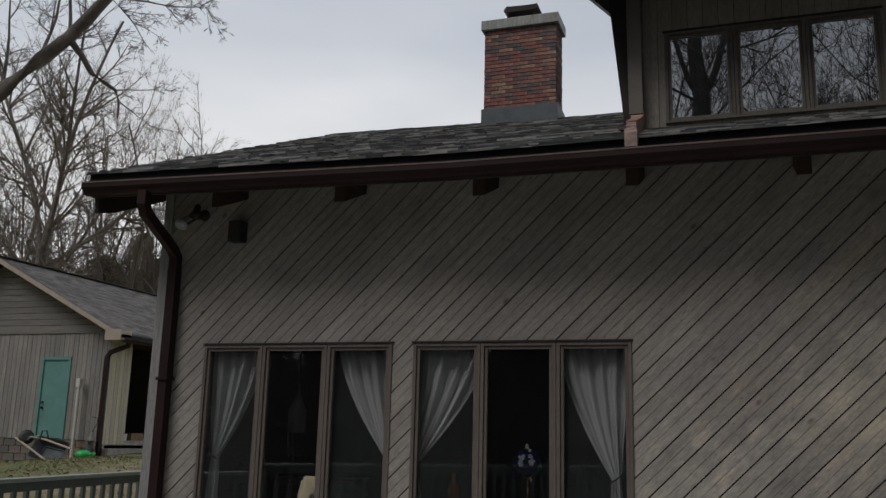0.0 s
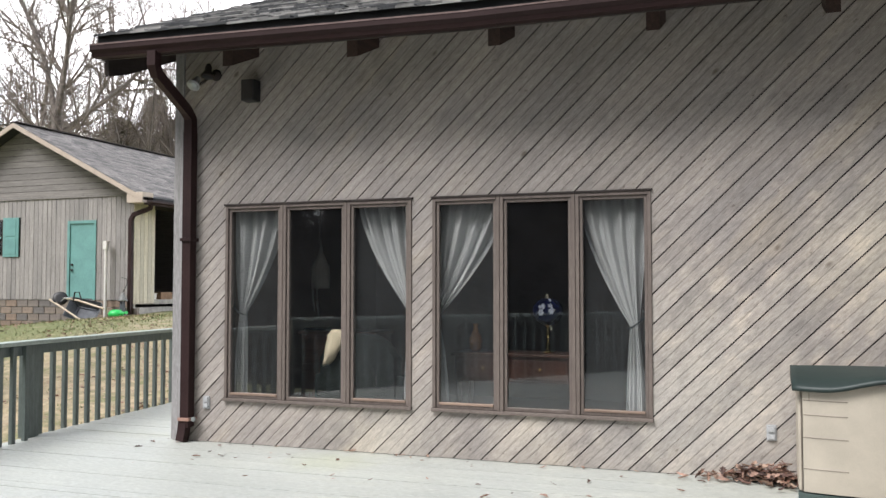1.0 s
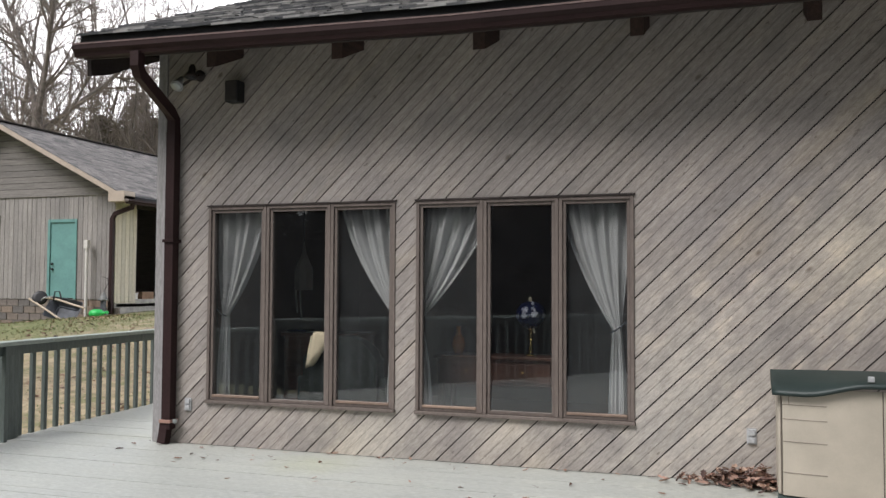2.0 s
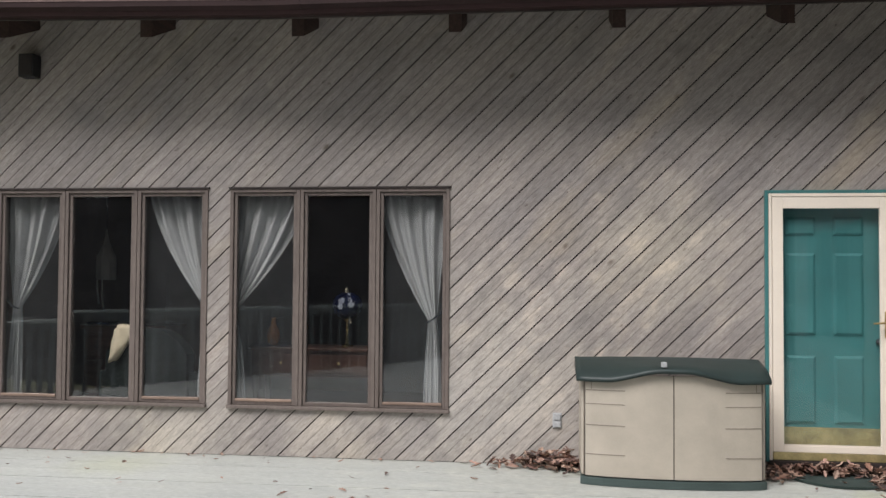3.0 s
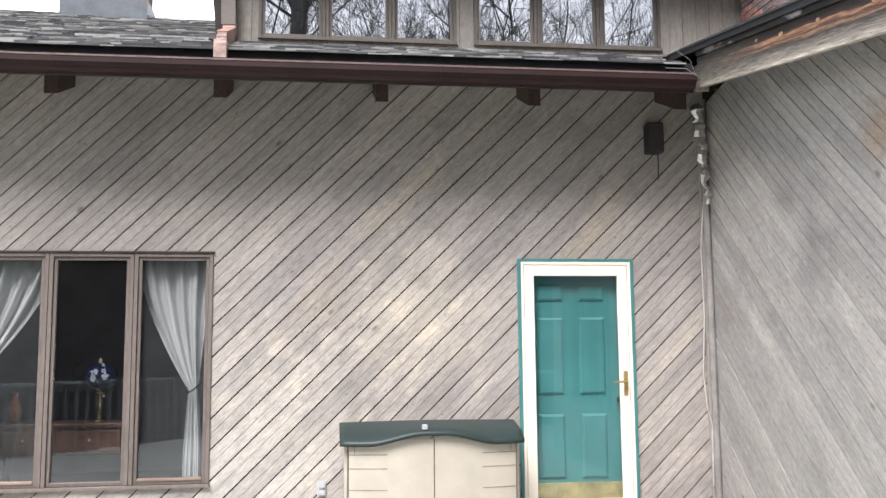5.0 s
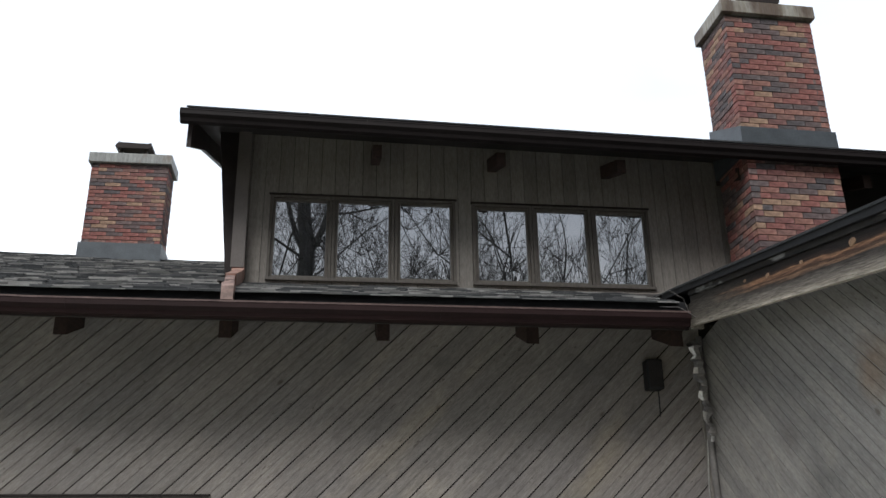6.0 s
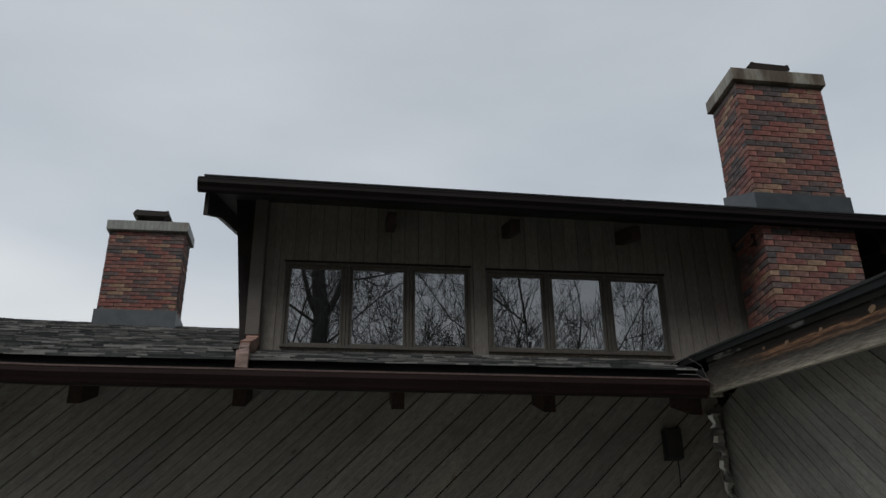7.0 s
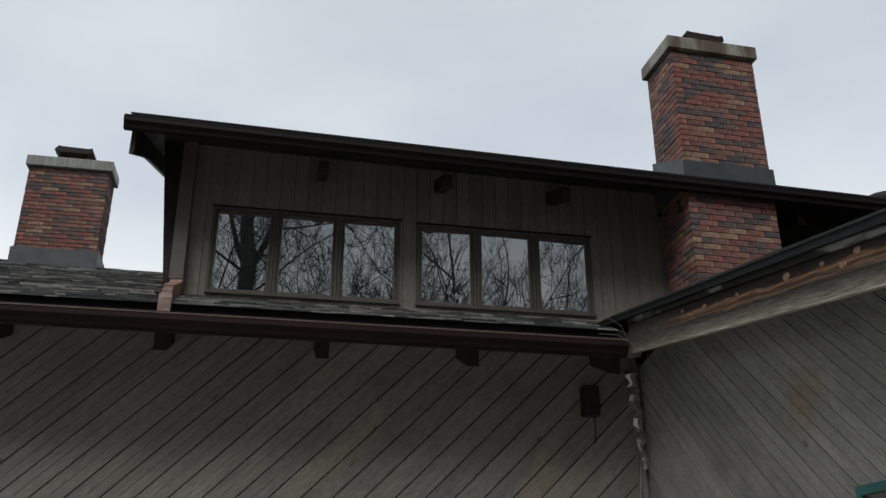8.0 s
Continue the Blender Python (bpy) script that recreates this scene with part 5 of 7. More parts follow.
# ---- chimneys ----
def build_chimney(label, x0, x1, y0, y1, z0, z_flash, z_brick, z_top, stretch, course, flash_low, flash_rear, yaw, cap_metal):
    c = thing("chimney", label, "chimney", at=(x0, y0, 0), turn=yaw)
    x1, y1, x0, y0 = x1 - x0, y1 - y0, 0.0, 0.0
    j = 0.010
    part("core", boxed(x0 + 0.012, x1 - 0.012, y0 + 0.012, y1 - 0.012, z0, z_brick), M_MORTAR, c, "dark recessed mortar")
    rng = random.Random(int(z_top * 100))
    bw, bd, bh = stretch, 0.092, course - j

    def lay(length, place, turn):
        foot = z_flash - course * int((z_flash - z0) / course)
        count = int((z_brick - foot) / course)
        for k in range(count):
            z = foot + k * course
            u = -(bw + j) * 0.5 * (k % 2)
            while u < length - 0.02:
                a, b = max(u, 0.0), min(u + bw, length)
                if b - a > 0.03:
                    me = brick_mesh(round(b - a, 3), bd, bh)
                    ob = new("brick", me)
                    ob.parent = c
                    ob.matrix_basis = place((a + b) / 2, z, rng.uniform(-0.003, 0.003)) @ pose(0, 0, 0, 0, 0, turn)
                u += bw + j

    lay(x1 - x0, lambda u, z, o: Matrix.Translation((x0 + u, y0 + o, z)), 0)
    lay(y1 - y0, lambda u, z, o: Matrix.Translation((x0 + o, y0 + u, z)), -90)
    lay(y1 - y0, lambda u, z, o: Matrix.Translation((x1 + o, y0 + u, z)), 90)
    bm = bmesh.new()
    prism(bm, [(y0 - 0.03, flash_low), (y0 - 0.03, z_flash), (y1 + 0.03, flash_rear), (y1 + 0.03, flash_low)], lambda u, v, d: (d, u, v), x0 - 0.03, x1 + 0.03)
    part("flashing", bm, M_FLASH, c, "lead grey flashing skirt")
    part("cap", boxed(x0 - 0.045, x1 + 0.045, y0 - 0.045, y1 + 0.045, z_brick + 0.002, z_top, 0.008), cap_metal, c, "streaked pale metal cap")
    mx, my = x0 + (x1 - x0) * 0.5, (y0 + y1) / 2
    bm = bmesh.new()
    prism(bm, [(-0.25, 0.03), (-0.20, 0.095), (-0.16, 0.085), (0.19, 0.075), (0.235, 0.09), (0.25, 0.025), (0.20, 0.0), (-0.20, 0.0)], lambda u, v, d: (mx + u, d, z_top + 0.12 + v), my - 0.2, my + 0.2)
    part("flue_cover", bm, M_DARK_TRIM, c, "dark bent sheet over the flue")
    for sx in (-0.17, 0.17):
        part("leg", boxed(mx + sx - 0.015, mx + sx + 0.015, my - 0.15, my + 0.15, z_top - 0.002, z_top + 0.122), M_DARK_TRIM, c)
    return c


BRICK_MESHES = {}


def brick_mesh(w, d, h):
    if (w, d, h) not in BRICK_MESHES:
        BRICK_MESHES[w, d, h] = mesh_of("brick", boxed(-w / 2, w / 2, 0, d, 0, h), M_BRICK)
    return BRICK_MESHES[w, d, h]


build_chimney("mixed red and dark brick chimney on the roof ridge", -3.347, -2.33, 4.0, 4.45, 5.5, 5.92, 7.10, 7.247, 0.2, 0.056, 5.6, 5.92, 0.0, M_CAP)
build_chimney("tall mixed brick chimney rising through the dormer eave", 4.084, 5.070, 0.135, 0.735, 3.8, 5.88, 7.27, 7.426, 0.195, 0.065, 5.58, 6.17, 1.8, M_CAP_RUST)


def build_roof_vent():
    v = thing("roof_vent", "dark domed roof vent", "roof vent")
    bm = bmesh.new()
    lathe(bm, [(0.20, 0.0), (0.26, 0.06), (0.27, 0.12), (0.22, 0.18), (0.12, 0.215), (0.01, 0.22)], (7.56, 1.6, 6.30), 20)
    part("dome", bm, M_DARK_TRIM, v, "", True)
    bm = bmesh.new()
    lathe(bm, [(0.16, -0.25), (0.16, 0.02)], (7.56, 1.6, 6.30), 16)
    part("neck", bm, M_FLASH, v)


build_roof_vent()

# ---- rooms behind the windows ----
room = structure("wall_room", "dim room walls behind the lower windows", "wall")
part("back_wall", boxed(LEFT + 0.121, RIGHT + 0.1, 4.3, 4.4, 0.0, 3.2), M_ROOM, room)
part("end_wall", boxed(LEFT + 0.121, LEFT + 0.18, 0.121, 4.3, 0.0, 3.2), M_ROOM, room)
part("end_wall", boxed(1.3, 1.4, 0.121, 4.3, 0.0, 3.2), M_ROOM, room)
tagged(new("floor", mesh_of("floor", boxed(LEFT + 0.12, RIGHT + 0.1, 0.121, 4.4, -0.1, -0.004), M_FLOOR_IN)), "dark wooden room floor", "floor", kind="structure")
tagged(new("ceiling", mesh_of("ceiling", boxed(LEFT + 0.12, RIGHT + 0.1, 0.121, 4.4, 3.2, 3.3), M_ROOM)), "dim room ceiling", "ceiling", kind="structure")
loft = structure("wall_loft", "loft behind the dormer windows, coloured near-black to look dim", "wall")
# the loft's gloom is put into the near-black colour of wall and floor
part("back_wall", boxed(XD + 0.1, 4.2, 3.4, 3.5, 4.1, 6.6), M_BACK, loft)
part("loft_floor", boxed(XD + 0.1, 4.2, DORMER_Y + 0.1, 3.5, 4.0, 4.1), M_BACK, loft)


def build_curtain(x_top0, x_top1, x_tie, z_tie, x_low0, x_low1, z_low, gather):
    """A sheer panel hung from a rod, drawn to one side by a tieback and falling straight below it."""
    c = thing("curtain", "sheer grey-white curtain drawn aside by a dark tieback", "curtain", "tied curtains")
    nu, z_top = 60, 2.30
    zs = [z_top - (z_top - z_tie) * i / 26 for i in range(27)] + [z_tie - (z_tie - z_low) * i / 14 for i in range(1, 15)]
    verts, faces = [], []
    rng = random.Random(int(x_tie * 50))
    ph = [rng.uniform(0, 6) for _ in range(4)]
    for z in zs:
        if z >= z_tie:
            s = (z_top - z) / (z_top - z_tie)
            e = s ** 1.65
            k = 0.035
            if gather < 0:
                a, b = x_top0 + (x_tie - k - x_top0) * min(1, s * 1.0), x_top1 + (x_tie + k - x_top1) * (0.08 * s + 0.92 * e)
            else:
                a, b = x_top0 + (x_tie - k - x_top0) * (0.08 * s + 0.92 * e), x_top1 + (x_tie + k - x_top1) * min(1, s)
        else:
            s = (z_tie - z) / (z_tie - z_low)
            e = 1 - (1 - s) ** 2
            a, b = x_tie - 0.035 + (x_low0 - x_tie + 0.035) * e, x_tie + 0.035 + (x_low1 - x_tie - 0.035) * e
        amp = 0.012 + 0.03 * min(1.0, (b - a) / 0.5)
        for i in range(nu + 1):
            u = i / nu
            y = 0.125 + amp * (0.65 * math.sin(u * 29 + ph[0] + 1.1 * math.sin(2.3 * z + ph[3])) + 0.55 * math.sin(u * 13 + ph[1] + 0.9 * z) + 0.3 * math.sin(u * 61 + ph[2] + 0.5 * z)) + 0.01 * math.sin(3 * z + ph[2])
            verts.append((a + (b - a) * u, y, z))
    w = nu + 1
    for j in range(len(zs) - 1):
        for i in range(nu):
            faces.append((j * w + i, j * w + i + 1, (j + 1) * w + i + 1, (j + 1) * w + i))
    me = raw_mesh("panel", verts, faces, M_CURTAIN, True)
    ob = new("panel", me)
    ob.parent = c
    so = ob.modifiers.new("thick", "SOLIDIFY")
    so.thickness = 0.002
    bm = bmesh.new()
    d = -1 if gather < 0 else 1
    tube(bm, [(x_tie - d * 0.05, 0.075, z_tie - 0.02), (x_tie, 0.062, z_tie), (x_tie + d * 0.06, 0.08, z_tie + 0.05), (x_tie + d * 0.12, 0.09, z_tie + 0.10)], 0.008, 6)
    part("tieback", bm, M_TIE, c, "dark cord tieback")


def build_curtain_rod(x0, x1):
    r = thing("curtain_rod", "thin dark curtain rod", "curtain rod", "curtain rods")
    bm = bmesh.new()
    tube(bm, [(x0, 0.135, 2.31), (x1, 0.135, 2.31)], 0.012, 8)
    part("rod", bm, M_TIE, r)


for w0, width in zip(WINS, WIN_WS):
    build_curtain_rod(w0 - 0.05, w0 + width + 0.05)
build_curtain(-4.90, -4.27, -4.76, 1.22, -4.85, -4.70, 0.30, -1)
build_curtain(-3.55, -2.96, -2.99, 1.22, -3.09, -2.99, 0.30, 1)
build_curtain(-2.78, -2.09, -2.79, 1.20, -2.77, -2.65, 0.44, -1)
build_curtain(-1.53, -0.90, -1.05, 1.14, -1.12, -0.97, 0.35, 1)


def build_sideboard():
    s = thing("sideboard", "reddish mahogany sideboard against dim light", "sideboard")
    x0, x1, y0, y1, z = -2.70, -1.60, 0.40, 0.80, 0.875
    part("top", boxed(x0 - 0.03, x1 + 0.03, y0 - 0.03, y1, z - 0.03, z, 0.006), M_MAHOGANY, s)
    part("body", boxed(x0, x1, y0, y1, 0.62, z - 0.031, 0.004), M_MAHOGANY, s)
    for i in range(2):
        a = x0 + 0.03 + i * 0.52
        d = part("drawer", boxed(a, a + 0.49, y0 - 0.012, y0 - 0.001, 0.65, z - 0.06, 0.004), M_MAHOGANY, s)
        bm = bmesh.new()
        lathe(bm, [(0.006, 0), (0.012, 0.012), (0.004, 0.02)], (0, 0, 0), 10)
        bmesh.ops.transform(bm, matrix=pose(a + 0.245, y0 - 0.012, 0.74, 90), verts=bm.verts)
        part("knob", bm, M_BRASS, d)
    for a in (x0 + 0.03, x1 - 0.03):
        for b in (y0 + 0.03, y1 - 0.03):
            bm = bmesh.new()
            lathe(bm, [(0.018, 0.0), (0.026, 0.25), (0.03, 0.619)], (a, b, 0.0), 10)
            part("leg", bm, M_MAHOGANY, s)


build_sideboard()


def build_table_lamp():
    t = thing("table_lamp", "brass table lamp with a dark blue glass globe shade, unlit", "lamp")
    x, y, z = -2.10, 1.62, 0.812
    t.matrix_basis = Matrix.Translation((-1.878, 0.58, 0.876)) @ Matrix.Diagonal((0.83, 0.83, 0.83, 1)) @ Matrix.Translation((-x, -y, -z))
    bm = bmesh.new()
    lathe(bm, [(0.07, 0), (0.07, 0.012), (0.03, 0.022), (0.016, 0.05), (0.022, 0.075), (0.013, 0.10), (0.013, 0.16), (0.022, 0.18), (0.014, 0.21), (0.014, 0.27), (0.03, 0.29)], (x, y, z), 18)
    part("stem", bm, M_POLISHED, t, "turned brass stem", True)
    bm = bmesh.new()
    lathe(bm, [(0.035, 0.28), (0.05, 0.30), (0.04, 0.32)], (x, y, z), 18)
    part("gallery", bm, M_POLISHED, t)
    bm = bmesh.new()
    lathe(bm, [(0.05, 0.295), (0.11, 0.33), (0.155, 0.395), (0.166, 0.45), (0.155, 0.50), (0.12, 0.55), (0.065, 0.582), (0.03, 0.585)], (x, y, z), 26)
    shade = part("shade", bm, M_BLUE_GLASS, t, "deep blue glass globe with pale flowers and painted glints", True)
    rng = random.Random(8)
    # pale petals draw the flowers and also the globe's bright reflections
    for k in range(9):
        a, zz = rng.gauss(-1.34, 0.42), rng.gauss(0.44, 0.05)
        r = 0.166 * math.sqrt(max(0.05, 1 - ((zz - 0.45) / 0.165) ** 2))
        out = Vector((math.cos(a), math.sin(a), (zz - 0.45) * 4)).normalized()
        m = Matrix.Translation((x + r * math.cos(a), y + r * math.sin(a), z + zz)) @ out.to_track_quat("Z", "Y").to_matrix().to_4x4()
        petal, count = rng.uniform(0.008, 0.017), rng.choice((4, 5, 6))
        bm = bmesh.new()
        for i in range(count):
            made = bmesh.ops.create_icosphere(bm, subdivisions=1, radius=petal)
            bmesh.ops.transform(bm, matrix=m @ pose(0, 0, 0, 0, 0, 360 * i / count) @ Matrix.Translation((petal * 1.3, 0, 0.002)) @ Matrix.Diagonal((1.1, 0.6, 0.25, 1)), verts=made["verts"])
        part("flower_and_glint", bm, M_FLOWER_GLINT, shade, "", True)
    bm = bmesh.new()
    lathe(bm, [(0.02, 0.58), (0.017, 0.62), (0.01, 0.635)], (x - 0.01, y, z), 10)
    part("finial", bm, M_FLEECE, t, "pale finial")
    bm = bmesh.new()
    tube(bm, [(x + 0.03, y - 0.03, z + 0.30), (x + 0.05, y - 0.05, z + 0.25)], 0.011, 8)
    part("switch_key", bm, M_FLEECE, t)


build_table_lamp()


def build_vase():
    v = thing("vase", "small amber glass vase on the sideboard", "vase")
    bm = bmesh.new()
    lathe(bm, [(0.03, 0.0), (0.05, 0.03), (0.062, 0.09), (0.05, 0.14), (0.022, 0.19), (0.018, 0.23), (0.026, 0.25)], (-2.56, 0.58, 0.876), 18)
    part("body", bm, M_AMBER, v, "", True)


build_vase()


def build_desk():
    d = thing("writing_desk", "dark mahogany writing desk behind the armchair", "desk")
    x0, x1, y0, y1 = -4.76, -3.86, 1.2, 1.7
    part("top", boxed(x0, x1, y0, y1, 0.96, 1.0, 0.006), M_CHERRY, d)
    part("body", boxed(x0 + 0.03, x1 - 0.03, y0 + 0.03, y1, 0.02, 0.959, 0.006), M_CHERRY, d)
    for i in range(3):
        dr = part("drawer", boxed(x0 + 0.06, x1 - 0.06, y0 + 0.012, y0 + 0.029, 0.12 + i * 0.28, 0.37 + i * 0.28, 0.006), M_CHERRY, d)
        part("pull", boxed(x0 + 0.40, x0 + 0.50, y0, y0 + 0.011, 0.24 + i * 0.28, 0.255 + i * 0.28), M_BRASS, dr)
    o = thing("desk_tray", "small shiny dark tray on the desk", "tray")
    part("tray", boxed(-4.72, -4.48, 1.26, 1.44, 1.002, 1.03, 0.008), M_BLUE_GLASS, o)


build_desk()


def build_lantern():
    h = thing("hanging_lantern", "pale grey hanging lantern with a pointed top and ribbons", "lantern")
    x, y = -4.86, 1.9
    bm = bmesh.new()
    lathe(bm, [(0.005, 2.0), (0.03, 1.86), (0.085, 1.74), (0.09, 1.72)], (x, y, 0), 8)
    part("roof", bm, M_LANTERN, h)
    bm = bmesh.new()
    lathe(bm, [(0.105, 1.72), (0.11, 1.60), (0.11, 1.48), (0.105, 1.45)], (x, y, 0), 8)
    part("body", bm, M_LANTERN, h)
    for dx, ln in ((-0.075, 0.26), (-0.02, 0.32)):
        bm = bmesh.new()
        tube(bm, [(x + dx, y - 0.05, 1.45), (x + dx + 0.01, y - 0.06, 1.45 - ln * 0.5), (x + dx + 0.025, y - 0.05, 1.45 - ln)], 0.011, 6, 0.4)
        part("ribbon", bm, M_LANTERN, h, "pale hanging ribbon")
    bm = bmesh.new()
    tube(bm, [(x, y, 1.98), (x, y, 3.2)], 0.004, 5)
    part("chain", bm, M_TIE, h)


build_lantern()


def build_armchair():
    a = thing("armchair", "dark green armchair with its rounded back to the window", "armchair")
    cx, cy = -3.66, 0.70
    bm = bmesh.new()
    prof = [(cx - 0.38 + 0.76 * i / 16, 1.02 - 0.22 * abs(2 * i / 16 - 1) ** 3) for i in range(17)]
    prism(bm, [(cx - 0.38, 0.12), *prof, (cx + 0.38, 0.12)], lambda u, v, d: (u, d, v), cy - 0.35, cy - 0.17)
    part("backrest", bm, M_GREEN_CHAIR, a)
    part("seat", boxed(cx - 0.36, cx + 0.36, cy - 0.169, cy + 0.42, 0.22, 0.46, 0.04), M_GREEN_CHAIR, a)
    for s in (-1, 1):
        part("armrest", boxed(cx + s * 0.42 - 0.055, cx + s * 0.42 + 0.055, cy - 0.3, cy + 0.42, 0.12, 0.64, 0.04), M_GREEN_CHAIR, a)
    for sx in (-0.33, 0.33):
        for sy in (-0.28, 0.36):
            part("leg", boxed(cx + sx - 0.025, cx + sx + 0.025, cy + sy - 0.025, cy + sy + 0.025, 0.0, 0.12), M_MAHOGANY, a)
    t = thing("fleece_throw", "cream fleece throw draped over the armchair's back", "throw")
    bm = bmesh.new()
    rng = random.Random(4)
    rows = []
    for i in range(9):
        s = i / 8
        y, z = cy - 0.375 - 0.02 * math.sin(3 * s), 1.035 - 0.30 * s
        wl, wr = -0.29 - 0.05 * s + 0.015 * rng.random(), -0.11 - 0.15 * s ** 2
        rows.append([bm.verts.new((cx + wl + (wr - wl) * k / 8, y - 0.03 * math.sin(math.pi * k / 8) + 0.012 * rng.uniform(-1, 1), z - 0.02 * (k < 2) + 0.03 * math.sin(math.pi * k / 8) * (1 - s))) for k in range(9)])
    top = [bm.verts.new((v.co.x, cy - 0.16, 1.035)) for v in rows[0]]
    rows.insert(0, top)
    for p, q in zip(rows, rows[1:]):
        for k in range(8):
            bm.faces.new((p[k], p[k + 1], q[k + 1], q[k]))
    ob = part("throw", bm, M_FLEECE, t, "", True)
    so = ob.modifiers.new("thick", "SOLIDIFY")
    so.thickness = 0.03


build_armchair()


# ---- garage on the rise ----
def build_garage():
    g = thing("garage", "detached grey board garage with a teal door and grey shingle roof", "garage", at=(-0.11, -0.10, -0.13))
    X1, XA, X0, Y0, Y1 = -15.56, -19.26, -22.96, 12.0, 19.2
    BASE, WALL, APEX, EZ = 1.28, 4.06, 6.04, 4.185
    bm = bmesh.new()
    prism(bm, [(X0, 0.2), (X1, 0.2), (X1, BASE), (X0, BASE)], lambda u, v, d: (u, d, v), Y0 + 0.03, Y1)
    part("foundation", bm, M_MORTAR_PALE, g, "brick foundation")
    bm = bmesh.new()
    for c in (rect(X0, -19.98, BASE, WALL), rect(-19.1 - 0.3, -17.68, BASE, WALL), rect(-19.98, -19.4, BASE, 2.48), rect(-19.98, -19.4, 3.53, WALL), rect(-17.68, -16.80, 3.33, WALL), rect(-16.80, X1, BASE, WALL)):
        prism(bm, c, lambda u, v, d: (u, d, v), Y0, Y0 + 0.1)
    prism(bm, [(X0, WALL), (X1, WALL), (XA, APEX)], lambda u, v, d: (u, d, v), Y0 + 0.01, Y0 + 0.1)
    part("front_sheathing", bm, M_BACK, g)
    cells = [rect(X0, -20.0, BASE, WALL), rect(-20.0, -19.38, BASE, 2.46), rect(-20.0, -19.38, 3.55, WALL), rect(-19.38, -17.72, BASE, WALL), rect(-17.72, -16.76, 3.37, WALL), rect(-16.76, X1, BASE, WALL)]
    boards(g, cells, 90, 0.155, lambda u, v, d: (u, Y0 - d, v), M_GARAGE_UP, gap=0.012, middle=0)
    boards(g, [[(X0, WALL + 0.02), (X1, WALL + 0.02), (XA, APEX)]], 0, 0.17, lambda u, v, d: (u, Y0 - d - 0.012, v), M_GARAGE_LAP, gap=0.012, middle=0)
    part("band", boxed(X0, X1, Y0 - 0.05, Y0 - 0.022, WALL - 0.03, WALL + 0.02, 0.004), M_GARAGE_LAP, g)
    # side wall with the open bay
    sx = X1
    bm = bmesh.new()
    prism(bm, rect(Y0 + 0.1, 12.84, BASE - 0.1, WALL), lambda u, v, d: (d, u, v), sx - 0.12, sx)
    prism(bm, rect(12.84, 17.6, 3.75, WALL), lambda u, v, d: (d, u, v), sx - 0.12, sx)
    prism(bm, rect(17.6, Y1, BASE - 0.1, WALL), lambda u, v, d: (d, u, v), sx - 0.12, sx)
    part("side_sheathing", bm, M_BACK, g)
    boards(g, [rect(Y0, 12.84, BASE - 0.1, WALL), rect(17.6, Y1, BASE - 0.1, WALL)], 90, 0.155, lambda u, v, d: (sx + d, u, v), M_CREAM_UP, gap=0.012, middle=0)
    part("lintel", boxed(sx - 0.02, sx + 0.03, 12.82, 17.6, 3.72, WALL, 0.004), M_DARK_TRIM, g)
    part("rear_wall", boxed(X0, X1, Y1 - 0.1, Y1, BASE, WALL), M_GARAGE_LAP, g)
    bm = bmesh.new()
    prism(bm, [(X0, WALL), (X1, WALL), (XA, APEX)], lambda u, v, d: (u, d, v), Y1 - 0.1, Y1)
    part("rear_gable", bm, M_GARAGE_LAP, g)
    part("far_wall", boxed(X0, X0 + 0.1, Y0 + 0.1, Y1 - 0.1, BASE, WALL), M_GARAGE_LAP, g)
    part("slab", boxed(X0, X1, Y0 + 0.1, Y1 - 0.1, 1.08, 1.16), M_DIRT_CONCRETE, g)
    # roof
    sl = (APEX - EZ) / (X1 - XA)
    for s, n in ((1, "roof_slope"), (-1, "roof_slope")):
        half = (X1 - XA) + 0.65
        bm = bmesh.new()
        prism(bm, [(XA, APEX + 0.08), (XA + s * half, APEX + 0.08 - sl * half), (XA + s * half, APEX + 0.0 - sl * half), (XA, APEX)], lambda u, v, d: (u, d, v), Y0 - 0.45, Y1 + 0.4)
        slope = part("roof_slope", bm, M_ROOF_BASE, g, "grey shingled slope")
        verts, faces = [], []
        rng = random.Random(2)
        run = math.hypot(half, sl * half)
        rows_n = int(run / 0.14)
        for k in range(rows_n):
            a, b = k * 0.14, (k + 1) * 0.14
            y = Y0 - 0.47 + rng.uniform(-0.3, 0)
            while y < Y1 + 0.4:
                w = rng.uniform(0.26, 0.36)
                h = rng.uniform(0.008, 0.016)
                y0, y1 = max(y, Y0 - 0.47), min(y + w - 0.006, Y1 + 0.42)
                if y1 > y0:
                    q = []
                    for r, lift in ((a, 0.004), (b, h)):
                        x, z = XA + s * half * r / run, APEX + 0.082 - sl * half * r / run
                        q += [(x, y0, z + lift), (x, y1, z + lift)]
                    x, z = XA + s * half * b / run, APEX + 0.082 - sl * half * b / run
                    q += [(x, y0, z), (x, y1, z)]
                    i = len(verts)
                    verts += q
                    faces += [(i, i + 1, i + 3, i + 2), (i + 2, i + 3, i + 5, i + 4)]
                y += w
        ob = new("shingles", raw_mesh("shingles", verts, faces, M_GARAGE_ROOF))
        ob.parent = slope
        tagged(ob, "rows of grey asphalt shingles", kind="stuff")
        bm = bmesh.new()
        drop = sl * half
        prism(bm, [(XA, APEX + 0.075), (XA + s * half, APEX + 0.075 - drop), (XA + s * half, APEX - 0.055 - drop), (XA, APEX - 0.055)], lambda u, v, d: (u, d, v), Y0 - 0.49, Y0 - 0.452)
        part("rake_board", bm, M_TAN, g, "tan rake board")
        e = XA + s * half
